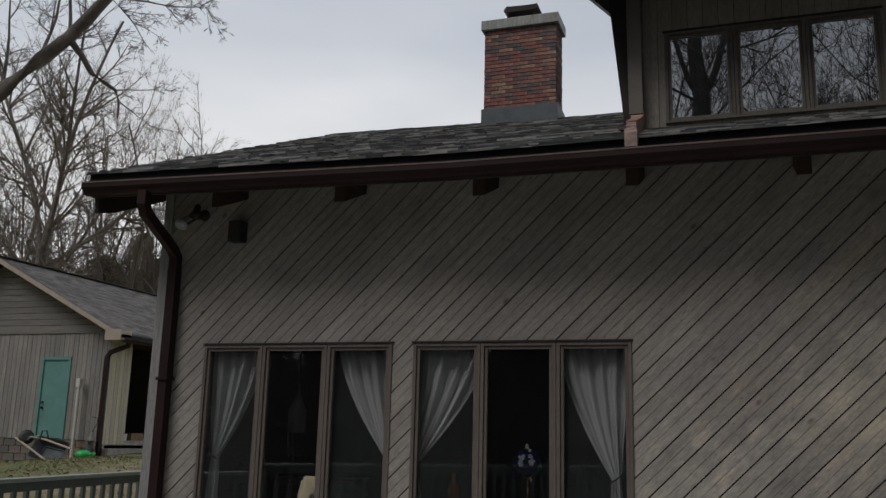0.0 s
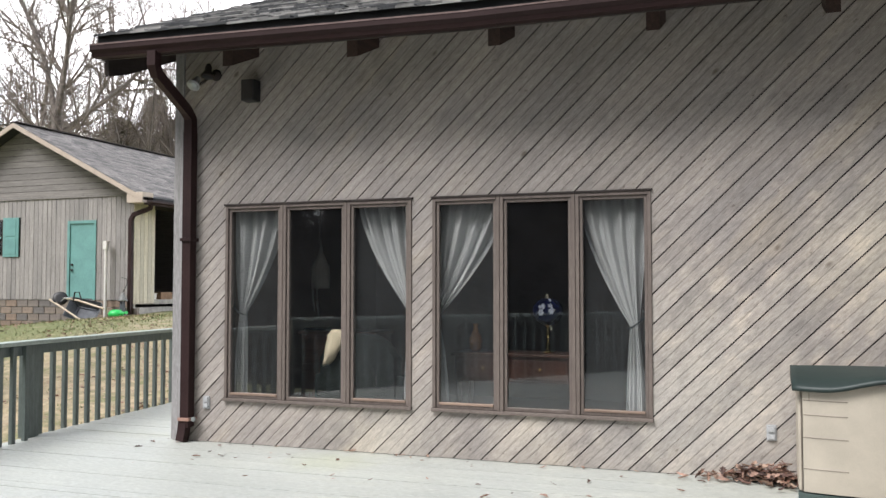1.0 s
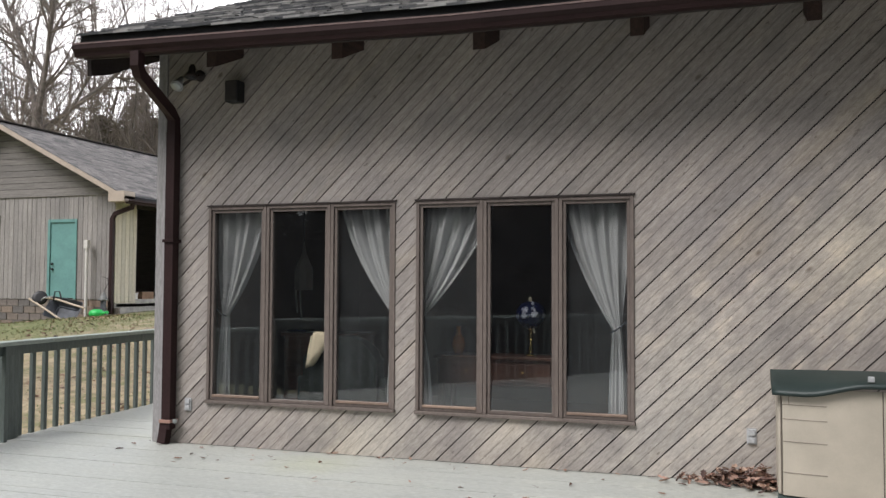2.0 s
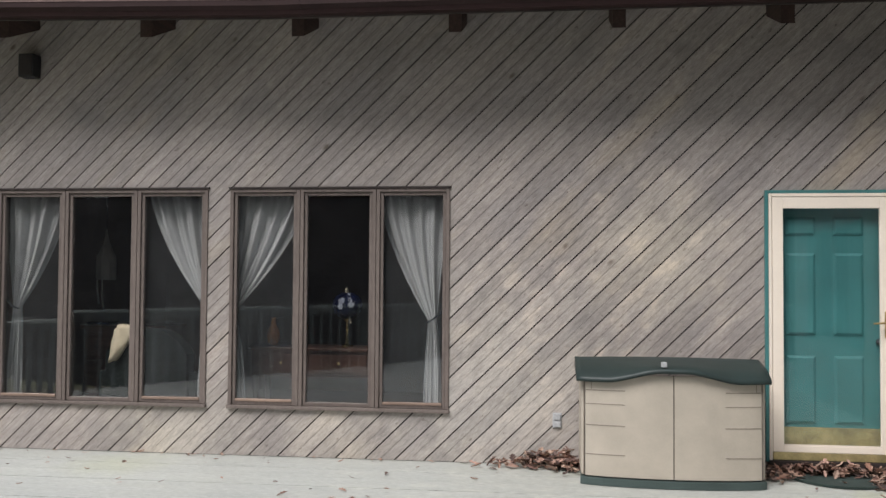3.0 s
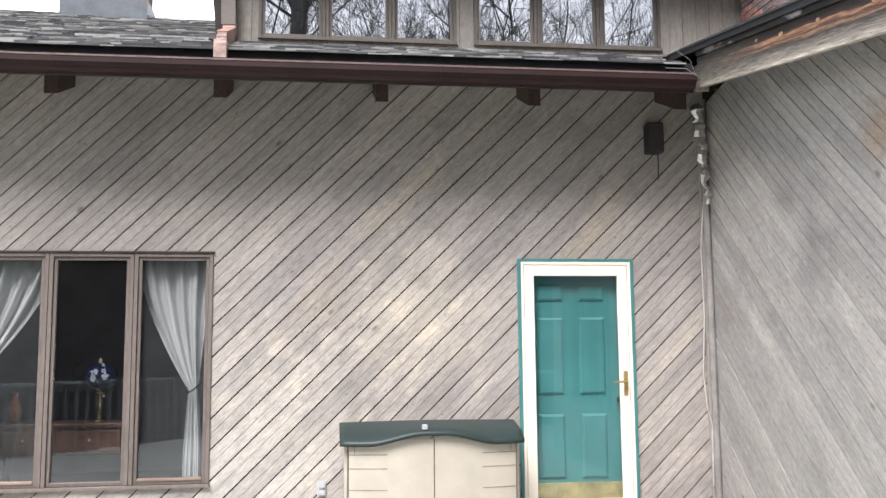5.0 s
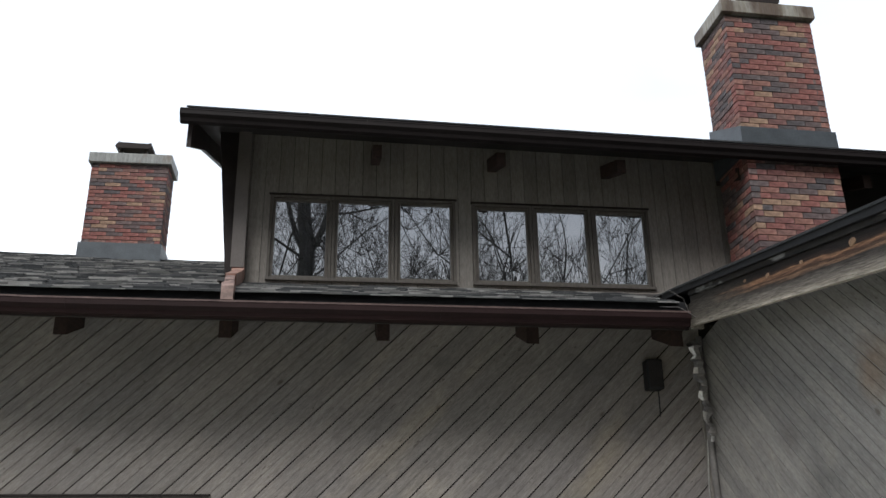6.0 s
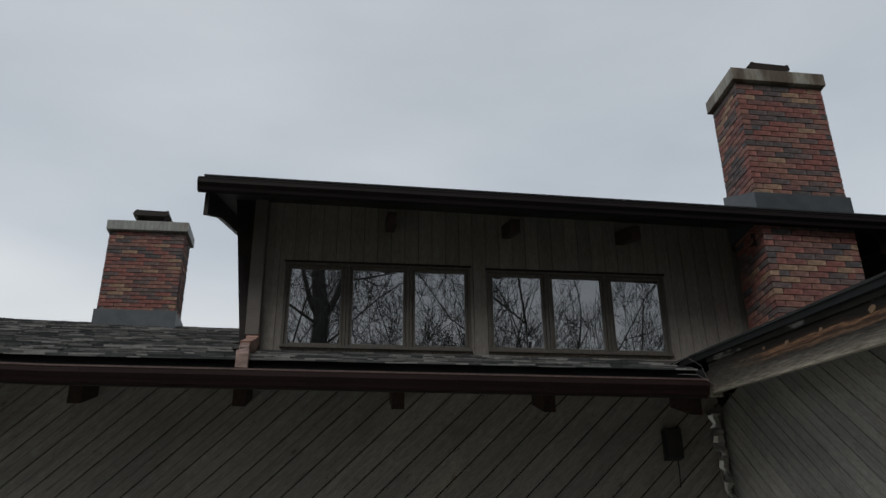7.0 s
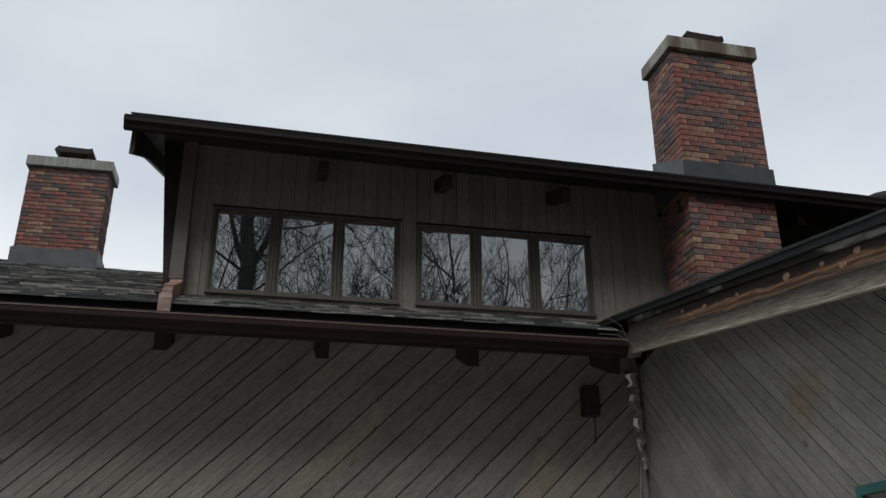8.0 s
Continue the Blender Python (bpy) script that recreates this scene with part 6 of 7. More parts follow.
        part("eave_return", boxed(min(e, e - s * 0.5), max(e, e - s * 0.5), Y0 - 0.48, Y0 - 0.06, 3.79, 4.06, 0.005) if s > 0 else boxed(e, e + 0.5, Y0 - 0.48, Y0 - 0.06, 3.79, 4.06, 0.005), M_TAN, g, "tan boxed eave return")
    part("ridge_cap", boxed(XA - 0.12, XA + 0.12, Y0 - 0.47, Y1 + 0.4, APEX + 0.085, APEX + 0.115, 0.01), M_DARK_TRIM, g)
    bm = bmesh.new()
    prism(bm, k_profile(0.12, 0.12), lambda u, v, d: (X1 + 0.63 + u, d, 3.74 + v), Y0 - 0.40, Y1 + 0.3)
    part("eave_gutter", bm, M_GUTTER, g, "dark brown gutter")
    bm = bmesh.new()
    tube(bm, [(X1 + 0.69, Y0 - 0.2, 3.76), (X1 + 0.64, Y0 - 0.16, 3.66), (X1 + 0.06, Y0 - 0.08, 3.52), (X1 - 0.03, Y0 - 0.08, 3.38), (X1 - 0.03, Y0 - 0.08, 0.9)], 0.07, 4)
    part("downspout", bm, M_GUTTER, g, "dark brown downspout")
    # door
    d = part("side_door", boxed(-17.64, -16.84, Y0 - 0.01, Y0 + 0.03, BASE + 0.03, 3.33, 0.004), M_TEAL_PALE, g, "teal flush door")
    for a, b, c, e in ((-17.72, -17.64, BASE, 3.41), (-16.84, -16.76, BASE, 3.41), (-17.64, -16.84, 3.33, 3.41)):
        part("door_casing", boxed(a, b, Y0 - 0.045, Y0 + 0.05, c, e, 0.004), M_TEAL_PALE, g)
    for z in (2.08, 2.22):
        bm = bmesh.new()
        lathe(bm, [(0.03, 0), (0.032, 0.04), (0.01, 0.06)], (0, 0, 0), 10)
        bmesh.ops.transform(bm, matrix=pose(-17.56, Y0 - 0.01, z, 90), verts=bm.verts)
        part("door_knob", bm, M_BLACK, d)
    # window and shutters
    win = part("window", boxed(-20.55, -20.0, Y0 - 0.03, Y0 + 0.05, 2.5, 3.5, 0.004), M_BACK, g, "dark small window")
    part("pane", boxed(-20.5, -20.05, Y0 - 0.036, Y0 - 0.032, 2.55, 3.45), M_GLASS, win)
    part("sash_bar", boxed(-20.5, -20.05, Y0 - 0.045, Y0 - 0.037, 2.98, 3.02), M_TEAL_PALE, win)
    for a, b in ((-19.98, -19.42), (-21.1, -20.57)):
        sh = part("shutter", boxed(a, b, Y0 - 0.055, Y0 - 0.024, 2.46, 3.55, 0.006), M_TEAL_PALE, g, "teal shutter")
        for z0, z1 in ((2.54, 2.95), (3.04, 3.47)):
            part("panel", boxed(a + 0.09, b - 0.09, Y0 - 0.066, Y0 - 0.056, z0, z1, 0.008), M_TEAL_PALE, sh)
    # foundation bricks
    rng = random.Random(6)
    me = [mesh_of("brick", boxed(0, 0.365, -0.035, 0.03, 0, 0.168, 0.0), M_BLOCK)]
    for k in range(4):
        z = BASE - 0.19 * (k + 1)
        x = X1 - 0.01 - 0.39 * (0.5 if k % 2 else 1.0)
        for i in range(20):
            if ground_z(x, Y0) < z + 0.06:
                ob = new("brick", me[0])
                ob.parent, ob.location = g, (x, Y0 + 0.032 + rng.uniform(-0.003, 0.003), z)
            x -= 0.39


build_garage()


def build_yard_things():
    x, y = -16.39, 11.7
    p = thing("vent_pipe", "white plastic pipe with a box top beside the garage wall", "pipe")
    bm = bmesh.new()
    tube(bm, [(x, y, ground_z(x, y) - 0.1), (x, y, 2.5)], 0.042, 10)
    part("pipe", bm, M_PVC, p)
    part("box", boxed(x - 0.06, x + 0.06, y - 0.06, y + 0.06, 2.48, 2.70, 0.01), M_PVC, p)
    # overturned wheelbarrow
    w = thing("wheelbarrow", "overturned grey wheelbarrow with pale handles on the grass", "wheelbarrow", at=(-16.40, 10.8, ground_z(-16.40, 10.8) - 0.01))
    bm = bmesh.new()
    top = [(-0.42, -0.30), (0.40, -0.30), (0.40, 0.30), (-0.42, 0.30)]
    bot = [(-0.24, -0.19), (0.26, -0.19), (0.26, 0.19), (-0.24, 0.19)]
    m = pose(0.10, 0.05, 0.26, 58, 12, 22)
    a, b = [bm.verts.new(m @ Vector((u, v, 0.16))) for u, v in top], [bm.verts.new(m @ Vector((u, v, -0.12))) for u, v in bot]
    bm.faces.new(b)
    for i in range(4):
        bm.faces.new((a[i], a[(i + 1) % 4], b[(i + 1) % 4], b[i]))
    bmesh.ops.bevel(bm, geom=list(bm.edges), offset=0.03, segments=2, affect="EDGES")
    tray = part("tray", bm, M_BARROW, w, "scuffed grey tray")
    so = tray.modifiers.new("thick", "SOLIDIFY")
    so.thickness = 0.015
    for pts in ([(-0.72, -0.28, 0.60), (-0.15, -0.33, 0.34), (0.51, -0.40, 0.03)], [(-0.70, -0.10, 0.66), (0.10, -0.20, 0.58), (0.98, -0.28, 0.38)]):
        bm = bmesh.new()
        tube(bm, pts, 0.024, 8)
        part("handle", bm, M_TIMBER, w, "pale timber handle")
    bm = bmesh.new()
    lathe(bm, [(0.08, -0.05), (0.155, -0.05), (0.18, -0.02), (0.18, 0.02), (0.155, 0.05), (0.08, 0.05)], (0, 0, 0), 20)
    bmesh.ops.transform(bm, matrix=pose(-0.47, -0.18, 0.62, 70, 20, 30), verts=bm.verts)
    wheel = part("wheel", bm, M_BLACK, w, "black rubber wheel", True)
    bm = bmesh.new()
    tube(bm, [(-0.53, -0.24, 0.59), (-0.41, -0.12, 0.65)], 0.03, 10)
    part("hub", bm, M_STEEL, wheel)
    bm = bmesh.new()
    tube(bm, [(-0.02, -0.22, 0.54), (0.01, -0.2, 0.78), (0.13, -0.18, 0.78), (0.26, -0.2, 0.50)], 0.018, 8)
    part("stand", bm, M_BLACK, w, "bent dark steel stand")
    bm = bmesh.new()
    tube(bm, [(-0.45, -0.2, 0.52), (-0.30, -0.24, 0.62), (-0.05, -0.22, 0.66)], 0.016, 8)
    part("brace", bm, M_STEEL, w, "bare steel brace")
    gx, gy = -15.36, 10.9
    gz = ground_z(gx, gy)
    t = thing("watering_can", "bright green plastic watering can lying on the grass", "watering can", at=(gx, gy, gz))
    bm = bmesh.new()
    lathe(bm, [(0.10, 0.0), (0.17, 0.03), (0.19, 0.10), (0.15, 0.17), (0.06, 0.20)], (0, 0, 0), 16)
    part("body", bm, M_GREEN_PLASTIC, t, "", True)
    bm = bmesh.new()
    tube(bm, [(0.15, 0, 0.08), (0.28, -0.03, 0.12), (0.36, -0.04, 0.13)], [0.03, 0.022, 0.045], 8)
    part("spout", bm, M_GREEN_PLASTIC, t)
    bx, by = -15.79, 11.65
    l = thing("garden_bell", "small grey metal bell on a dark stand by the garage corner", "bell", at=(bx, by, 1.12))
    bm = bmesh.new()
    lathe(bm, [(0.125, 0.0), (0.14, 0.015), (0.085, 0.08), (0.065, 0.16), (0.03, 0.20), (0.012, 0.23)], (0, 0, 0), 14)
    part("bell", bm, M_BELL, l, "", True)
    part("stand", boxed(-0.05, 0.05, -0.05, 0.05, ground_z(bx, by) - 1.15, 0.001, 0.01), M_BARROW, l)
    bm = bmesh.new()
    tube(bm, [(0.0, 0.0, 0.22), (0.14, 0.0, 0.46), (0.12, 0.0, 0.58), (-0.04, 0.0, 0.62)], 0.009, 6)
    part("hook", bm, M_BLACK, l, "bent wire hook")
    c = thing("cardboard_box", "brown cardboard box in the open garage bay", "box", at=(-16.06, 13.55, 1.03))
    part("carton", boxed(-0.25, 0.2, -0.25, 0.25, 0.0, 0.32, 0.006), M_CARD, c)
    b = thing("paint_bucket", "white paint bucket beside the cardboard box", "bucket", at=(-16.01, 13.1, 1.03))
    bm = bmesh.new()
    lathe(bm, [(0.11, 0.0), (0.13, 0.26), (0.14, 0.27), (0.14, 0.29)], (0, 0, 0), 16)
    part("pail", bm, M_PVC, b)


build_yard_things()


# ---- trees ----
def limb(verts, faces, rng, start, way, length, radius, level, spec, crown=None):
    """One branch as a tapered tube, with its own branches along it."""
    sides = (8, 6, 4, 3, 3)[min(level, 4)]
    steps = max(3, int(length / spec["step"][min(level, 3)]))
    p, d = Vector(start), Vector(way).normalized()
    rings, marks = [], []
    wob = spec["wobble"] * (1 + 0.5 * level)
    for i in range(steps + 1):
        s = i / steps
        r = max(radius * (1 - s * (0.62 if level == 0 else 0.85)), spec["thin"])
        e1 = d.orthogonal().normalized()
        e2 = d.cross(e1)
        base = len(verts)
        for k in range(sides):
            a = 2 * math.pi * k / sides
            verts.append(tuple(p + e1 * r * math.cos(a) + e2 * r * math.sin(a)))
        rings.append(base)
        marks.append((p.copy(), d.copy(), r, s))
        d = (d + Vector((rng.uniform(-1, 1), rng.uniform(-1, 1), rng.uniform(-0.8, 1.0) + spec["rise"] * (level > 0))) * wob).normalized()
        p = p + d * (length / steps)
    for a, b in zip(rings, rings[1:]):
        for k in range(sides):
            faces.append((a + k, a + (k + 1) % sides, b + (k + 1) % sides, b + k))
    if level >= spec["levels"]:
        return
    for i in range(spec["kids"][level]):
        s = rng.uniform(spec["bare"] if level == 0 else 0.18, 1.0)
        q, qd, qr, _ = marks[min(steps, int(s * steps))]
        side = qd.orthogonal().normalized()
        side.rotate(Matrix.Rotation(rng.uniform(0, 2 * math.pi), 3, qd))
        ang = radians(rng.uniform(*spec["angle"]))
        way2 = qd * math.cos(ang) + side * math.sin(ang)
        limb(*(crown or (verts, faces)), rng, q, way2, length * rng.uniform(*spec["ratio"]) * (1.15 - 0.5 * s), min(qr * 0.75, radius * 0.5), level + 1, spec)


def spec_of(**k):
    s = dict(step=(0.9, 0.6, 0.4, 0.3), wobble=0.09, thin=0.006, rise=0.35, levels=4, kids=(11, 7, 6, 4), bare=0.22, angle=(25, 60), ratio=(0.34, 0.62))
    s.update(k)
    return s


def tree_mesh(seed, height, radius, stems=1, mats=(M_BARK, M_TWIG), **k):
    """Meshes of the trunk and of the crown of limbs and twigs."""
    rng = random.Random(seed)
    trunk, crown = ([], []), ([], [])
    sp = spec_of(**k)
    for i in range(stems):
        lean = Vector((rng.uniform(-1, 1), rng.uniform(-1, 1), 0)) * (0.34 if stems > 1 else 0.08)
        foot = (rng.uniform(-0.3, 0.3) * (stems > 1), rng.uniform(-0.3, 0.3) * (stems > 1), -0.3)
        limb(*trunk, rng, foot, Vector((0, 0, 1)) + lean, height * rng.uniform(0.8, 1), radius * rng.uniform(0.75, 1), 0, sp, crown)
    return raw_mesh("trunk", *trunk, mats[0], True), raw_mesh("crown", *crown, mats[1], True)


FINE = dict(kids=(11, 8, 5, 4), thin=0.0035, ratio=(0.30, 0.55), wobble=0.14, angle=(25, 70), rise=0.2)
GNARLED = dict(FINE, thin=0.005, wobble=0.19, rise=0.12)
TREES = [tree_mesh(11, 19, 0.15, 5, kids=(8, 7, 6, 4), thin=0.0035), tree_mesh(23, 21, 0.22, 1, **FINE), tree_mesh(37, 15, 0.12, 1, **FINE),
         tree_mesh(41, 18, 0.46, 2, wobble=0.10, kids=(8, 6, 5, 4), thin=0.004, mats=(M_BARK_BACKLIT, M_BARK_BACKLIT)), tree_mesh(53, 11, 0.06, 5, kids=(8, 6, 5, 3), thin=0.0025, angle=(12, 38)),
         tree_mesh(61, 18, 0.15, 1, mats=(M_BARK_BACKLIT, M_BARK_BACKLIT), **GNARLED), tree_mesh(67, 15, 0.12, 2, mats=(M_BARK_BACKLIT, M_BARK_BACKLIT), **GNARLED),
         tree_mesh(71, 12, 0.045, 6, kids=(9, 7, 5, 3), thin=0.0038, angle=(20, 60), wobble=0.18, mats=(M_BARK_BACKLIT, M_BARK_BACKLIT))]


def plant_tree(kind, x, y, turn, size=1.0, label="bare grey-brown winter tree", group="bare trees"):
    t = thing("bare_tree", label, "tree", group, at=(x, y, ground_z(x, y)), turn=turn)
    for name, me in zip(("trunk", "crown"), TREES[kind]):
        ob = new(name, me)
        ob.parent, ob.scale = t, (size, size, size)


# behind the garage
for kind, x, y, turn, size in ((2, -36, 29, 80, 1.2), (4, -27.6, 28, 10, 1.2), (2, -46, 40, 20, 1.2), (4, -33.5, 31, 260, 1.4), (4, -39, 36, 130, 1.6), (1, -52, 38, 60, 1.0), (2, -27.4, 28.5, 140, 1.0), (2, -28.4, 31, 300, 1.1), 
                               (4, -30.0, 30.5, 100, 0.75), (4, -27.8, 30, 320, 0.7), (4, -38.5, 31, 180, 0.8)):
    plant_tree(kind, x, y, turn, size)


def build_vase_tree(x, y):
    """An old tree behind the garage that forks low into several rising stems."""
    t = thing("bare_tree", "tall bare tree forking into several pale grey stems", "tree", "bare trees", at=(x, y, 0))
    rng = random.Random(19)
    verts, faces, tw, tf = [], [], [], []
    z0 = 9.3
    reach(verts, faces, [(0.1, 0, ground_z(x, y) - 0.3), (0.0, 0, 5.0), (0.0, 0, z0)], 0.26, 0.21)
    sp = spec_of(kids=(15, 9, 6, 3), thin=0.004, bare=0.12, wobble=0.07, angle=(28, 65), ratio=(0.30, 0.5))
    for start, way, length, r in (((0, 0, z0 - 0.4), (-0.38, 0.1, 1), 12, 0.13), ((0, 0, z0), (0.06, 0.15, 1), 12, 0.13), ((0.1, 0, z0 - 0.2), (0.26, -0.1, 1), 11, 0.11), ((0.1, 0, z0 - 2.2), (0.65, 0.1, 1), 7.5, 0.08),
                                  ((0, 0, z0 - 1.4), (-0.95, -0.2, 0.8), 8, 0.08), ((0, 0.1, z0 - 1), (0.5, 0.8, 1), 9, 0.13)):
        limb(verts, faces, rng, start, way, length, r, 0, sp, (tw, tf))
    for name, v, f, mat in (("trunk", verts, faces, M_BARK), ("crown", tw, tf, M_TWIG)):
        ob = new(name, raw_mesh(name, v, f, mat, True))
        ob.parent = t


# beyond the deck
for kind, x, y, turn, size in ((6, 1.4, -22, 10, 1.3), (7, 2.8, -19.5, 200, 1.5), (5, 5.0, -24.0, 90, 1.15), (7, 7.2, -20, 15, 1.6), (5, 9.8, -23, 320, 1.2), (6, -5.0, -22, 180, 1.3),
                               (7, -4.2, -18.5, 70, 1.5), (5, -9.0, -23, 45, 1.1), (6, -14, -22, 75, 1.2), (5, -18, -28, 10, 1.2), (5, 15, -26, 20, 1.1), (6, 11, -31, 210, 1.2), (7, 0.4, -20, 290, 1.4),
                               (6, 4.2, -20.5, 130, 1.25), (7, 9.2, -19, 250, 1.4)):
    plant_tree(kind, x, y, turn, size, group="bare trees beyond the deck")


def reach(verts, faces, points, r0, r1, sides=8):
    """A limb along given points, tapering."""
    pts = [Vector(p) for p in points]
    rings = []
    for i, p in enumerate(pts):
        d = (pts[min(i + 1, len(pts) - 1)] - pts[max(i - 1, 0)]).normalized()
        e1 = d.orthogonal().normalized()
        e2 = d.cross(e1)
        r = r0 + (r1 - r0) * i / (len(pts) - 1)
        rings.append(len(verts))
        for k in range(sides):
            a = 2 * math.pi * k / sides
            verts.append(tuple(p + (e1 * math.cos(a) + e2 * math.sin(a)) * r * (1 + 0.08 * math.sin(3 * a + i))))
    for a, b in zip(rings, rings[1:]):
        for k in range(sides):
            faces.append((a + k, a + (k + 1) % sides, b + (k + 1) % sides, b + k))


build_vase_tree(-29.9, 24.0)


def build_fork_tree(x, y):
    """The thick forked tree beyond the deck."""
    t = thing("bare_tree", "thick dark bare tree forking beyond the deck", "tree", "bare trees beyond the deck", at=(x, y, 0))
    rng = random.Random(29)
    verts, faces, tw, tf = [], [], [], []
    reach(verts, faces, [(0.2, 0, ground_z(x, y) - 0.3), (0.1, 0, 5.0), (0.0, 0, 9.6), (0.05, 0, 11.2), (-0.1, 0, 12.6), (-0.02, 0, 14.0), (0.3, 0.2, 17.0)], 0.33, 0.15)
    reach(verts, faces, [(0.0, 0, 11.2), (-0.28, 0.1, 11.75), (-0.42, 0.2, 12.2), (-0.8, 0.3, 13.6)], 0.11, 0.05)
    reach(verts, faces, [(0.05, 0, 11.0), (0.5, 0.1, 11.9), (0.75, 0.1, 12.8), (0.8, 0.2, 14.4)], 0.13, 0.06)
    sp = spec_of(kids=(9, 8, 6, 4), thin=0.004, bare=0.1, wobble=0.2, angle=(28, 70), ratio=(0.32, 0.55), rise=0.1)
    for start, way, length, r in (((0, 0, 10.2), (0.9, 0.2, 0.5), 4.5, 0.04), ((0, 0, 11.0), (-0.8, 0.3, 0.6), 4.5, 0.05), ((0.3, 0.2, 16.6), (0.2, 0, 1), 5, 0.1), ((-0.6, 0.25, 12.8), (-0.4, 0, 1), 4, 0.04),
                                  ((0.8, 0.2, 13.6), (0.6, 0, 1), 4.5, 0.035), ((0.1, 0, 9.4), (-0.9, -0.2, 0.5), 4, 0.05), ((0.6, 0.1, 12.4), (0.9, 0.1, 0.2), 3.5, 0.045)):
        limb(tw, tf, rng, start, way, length, r, 1, sp)
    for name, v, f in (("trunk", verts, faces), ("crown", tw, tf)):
        ob = new(name, raw_mesh(name, v, f, M_BARK_BACKLIT, True))
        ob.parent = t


build_fork_tree(-1.0, -16.0)


def build_near_tree():
    """A large tree on the lawn whose long limb reaches towards the house."""
    x, y = -13.2, 2.2
    t = thing("bare_tree", "large bare tree with a thick limb reaching over the lawn", "tree", "bare trees", at=(x, y, 0))
    rng = random.Random(77)
    verts, faces = [], []
    limb(verts, faces, rng, (0, 0, ground_z(x, y) - 0.3), (0.0, -0.1, 1), 14, 0.36, 0, spec_of(kids=(4, 4, 4, 3), bare=0.7))
    ob = new("trunk", raw_mesh("trunk", verts, faces, M_BARK, True))
    ob.parent = t
    verts, faces = [], []
    main = [(0.0, 0.0, 4.1), (1.4, 0.05, 5.1), (2.82, 0.23, 6.35), (3.3, 0.4, 6.85), (3.66, 0.55, 7.23), (4.2, 0.68, 7.9), (4.9, 0.9, 8.5), (5.6, 1.2, 8.9)]
    reach(verts, faces, main, 0.16, 0.05)
    hook = [(3.66, 0.55, 7.20), (3.80, 0.70, 6.98), (3.87, 0.85, 6.76), (3.98, 1.0, 6.66), (4.10, 1.15, 6.57), (4.10, 1.25, 6.42), (4.08, 1.28, 6.15)]
    reach(verts, faces, hook, 0.055, 0.012, 6)
    fine = spec_of(kids=(0, 6, 6, 4), wobble=0.10, rise=-0.04, thin=0.0035, step=(0.5, 0.3, 0.2, 0.15))
    for at, way, length, r in ((5, (0.9, 0.3, -0.1), 1.5, 0.020), (5, (0.6, 0.3, -0.5), 1.2, 0.016), (5, (0.2, 0.3, 0.9), 2.2, 0.025), (4, (-0.2, 0.2, 1.0), 2.6, 0.03), (3, (-0.3, 0.5, 0.9), 2.4, 0.03), (6, (0.5, 0.3, -0.6), 1.3, 0.014),
                               (2, (-0.2, 0.3, 1.0), 2.2, 0.03), (7, (0.6, 0.4, -0.4), 0.9, 0.012), (3, (0.5, 0.4, 0.5), 1.6, 0.018)):
        limb(verts, faces, rng, main[at], way, length, r, 1, fine)
    for at, way, length in ((4, (0.7, 0.3, 0.1), 1.0), (5, (0.3, 0.4, -0.2), 0.8)):
        limb(verts, faces, rng, hook[at], way, length, 0.012, 2, fine)
    ob = new("limb", raw_mesh("limb", verts, faces, M_BARK, True))
    ob.parent = t


build_near_tree()


# ---- evergreens and brush ----
def conifer_mesh(seed, height, width, n, mat):
    rng = random.Random(seed)
    verts, faces = [], []
    for i in range(n):
        h = rng.random() ** 0.8
        r = width * (1 - h) ** 0.5 * math.sqrt(rng.uniform(0.15, 1.0)) * (0.75 + 0.35 * math.sin(h * 31 + 5 * rng.random()))
        a = rng.uniform(0, 2 * math.pi)
        p = Vector((r * math.cos(a), r * math.sin(a), height * h + 0.3 - 0.12 * r))
        out = Vector((math.cos(a), math.sin(a), rng.uniform(-0.5, 0.5)))
        size = rng.uniform(0.07, 0.22) * (1.15 - 0.6 * h)
        side = out.cross(Vector((rng.uniform(-1, 1), rng.uniform(-1, 1), 1))).normalized() * size * 0.45
        b = len(verts)
        verts += [tuple(p - out * size * 0.5), tuple(p + side), tuple(p + out * size), tuple(p - side)]
        faces.append((b, b + 1, b + 2, b + 3))
    return raw_mesh("foliage", verts, faces, mat)


CONIFERS = [conifer_mesh(5, 6.5, 1.9, 9000, M_NEEDLE), conifer_mesh(6, 5.0, 2.3, 9000, M_NEEDLE), conifer_mesh(7, 6.5, 2.0, 9000, M_NEEDLE_DARK), conifer_mesh(8, 5.0, 2.4, 9000, M_NEEDLE_DARK)]


def plant_conifer(kind, x, y, size, turn):
    t = thing("evergreen_tree", "dark dull-green evergreen on the hillside", "tree", "evergreens on the wood's edge", at=(x, y, ground_z(x, y)), turn=turn)
    bm = bmesh.new()
    tube(bm, [(0, 0, -0.3), (0, 0, 5.0 * size)], [0.14, 0.03], 7)
    part("trunk", bm, M_BARK, t)
    ob = new("foliage", CONIFERS[kind])
    ob.parent, ob.scale = t, (size, size, size)


rng = random.Random(12)
for i in range(34):
    x = -50 + 0.7 * i + rng.uniform(-0.6, 0.6)
    y = 34 + rng.uniform(-3, 5)
    plant_conifer(i % 2, x, y, (12.0 + rng.uniform(-2.6, 1.0) - ground_z(x, y)) / (6.8, 5.3)[i % 2], rng.uniform(0, 360))


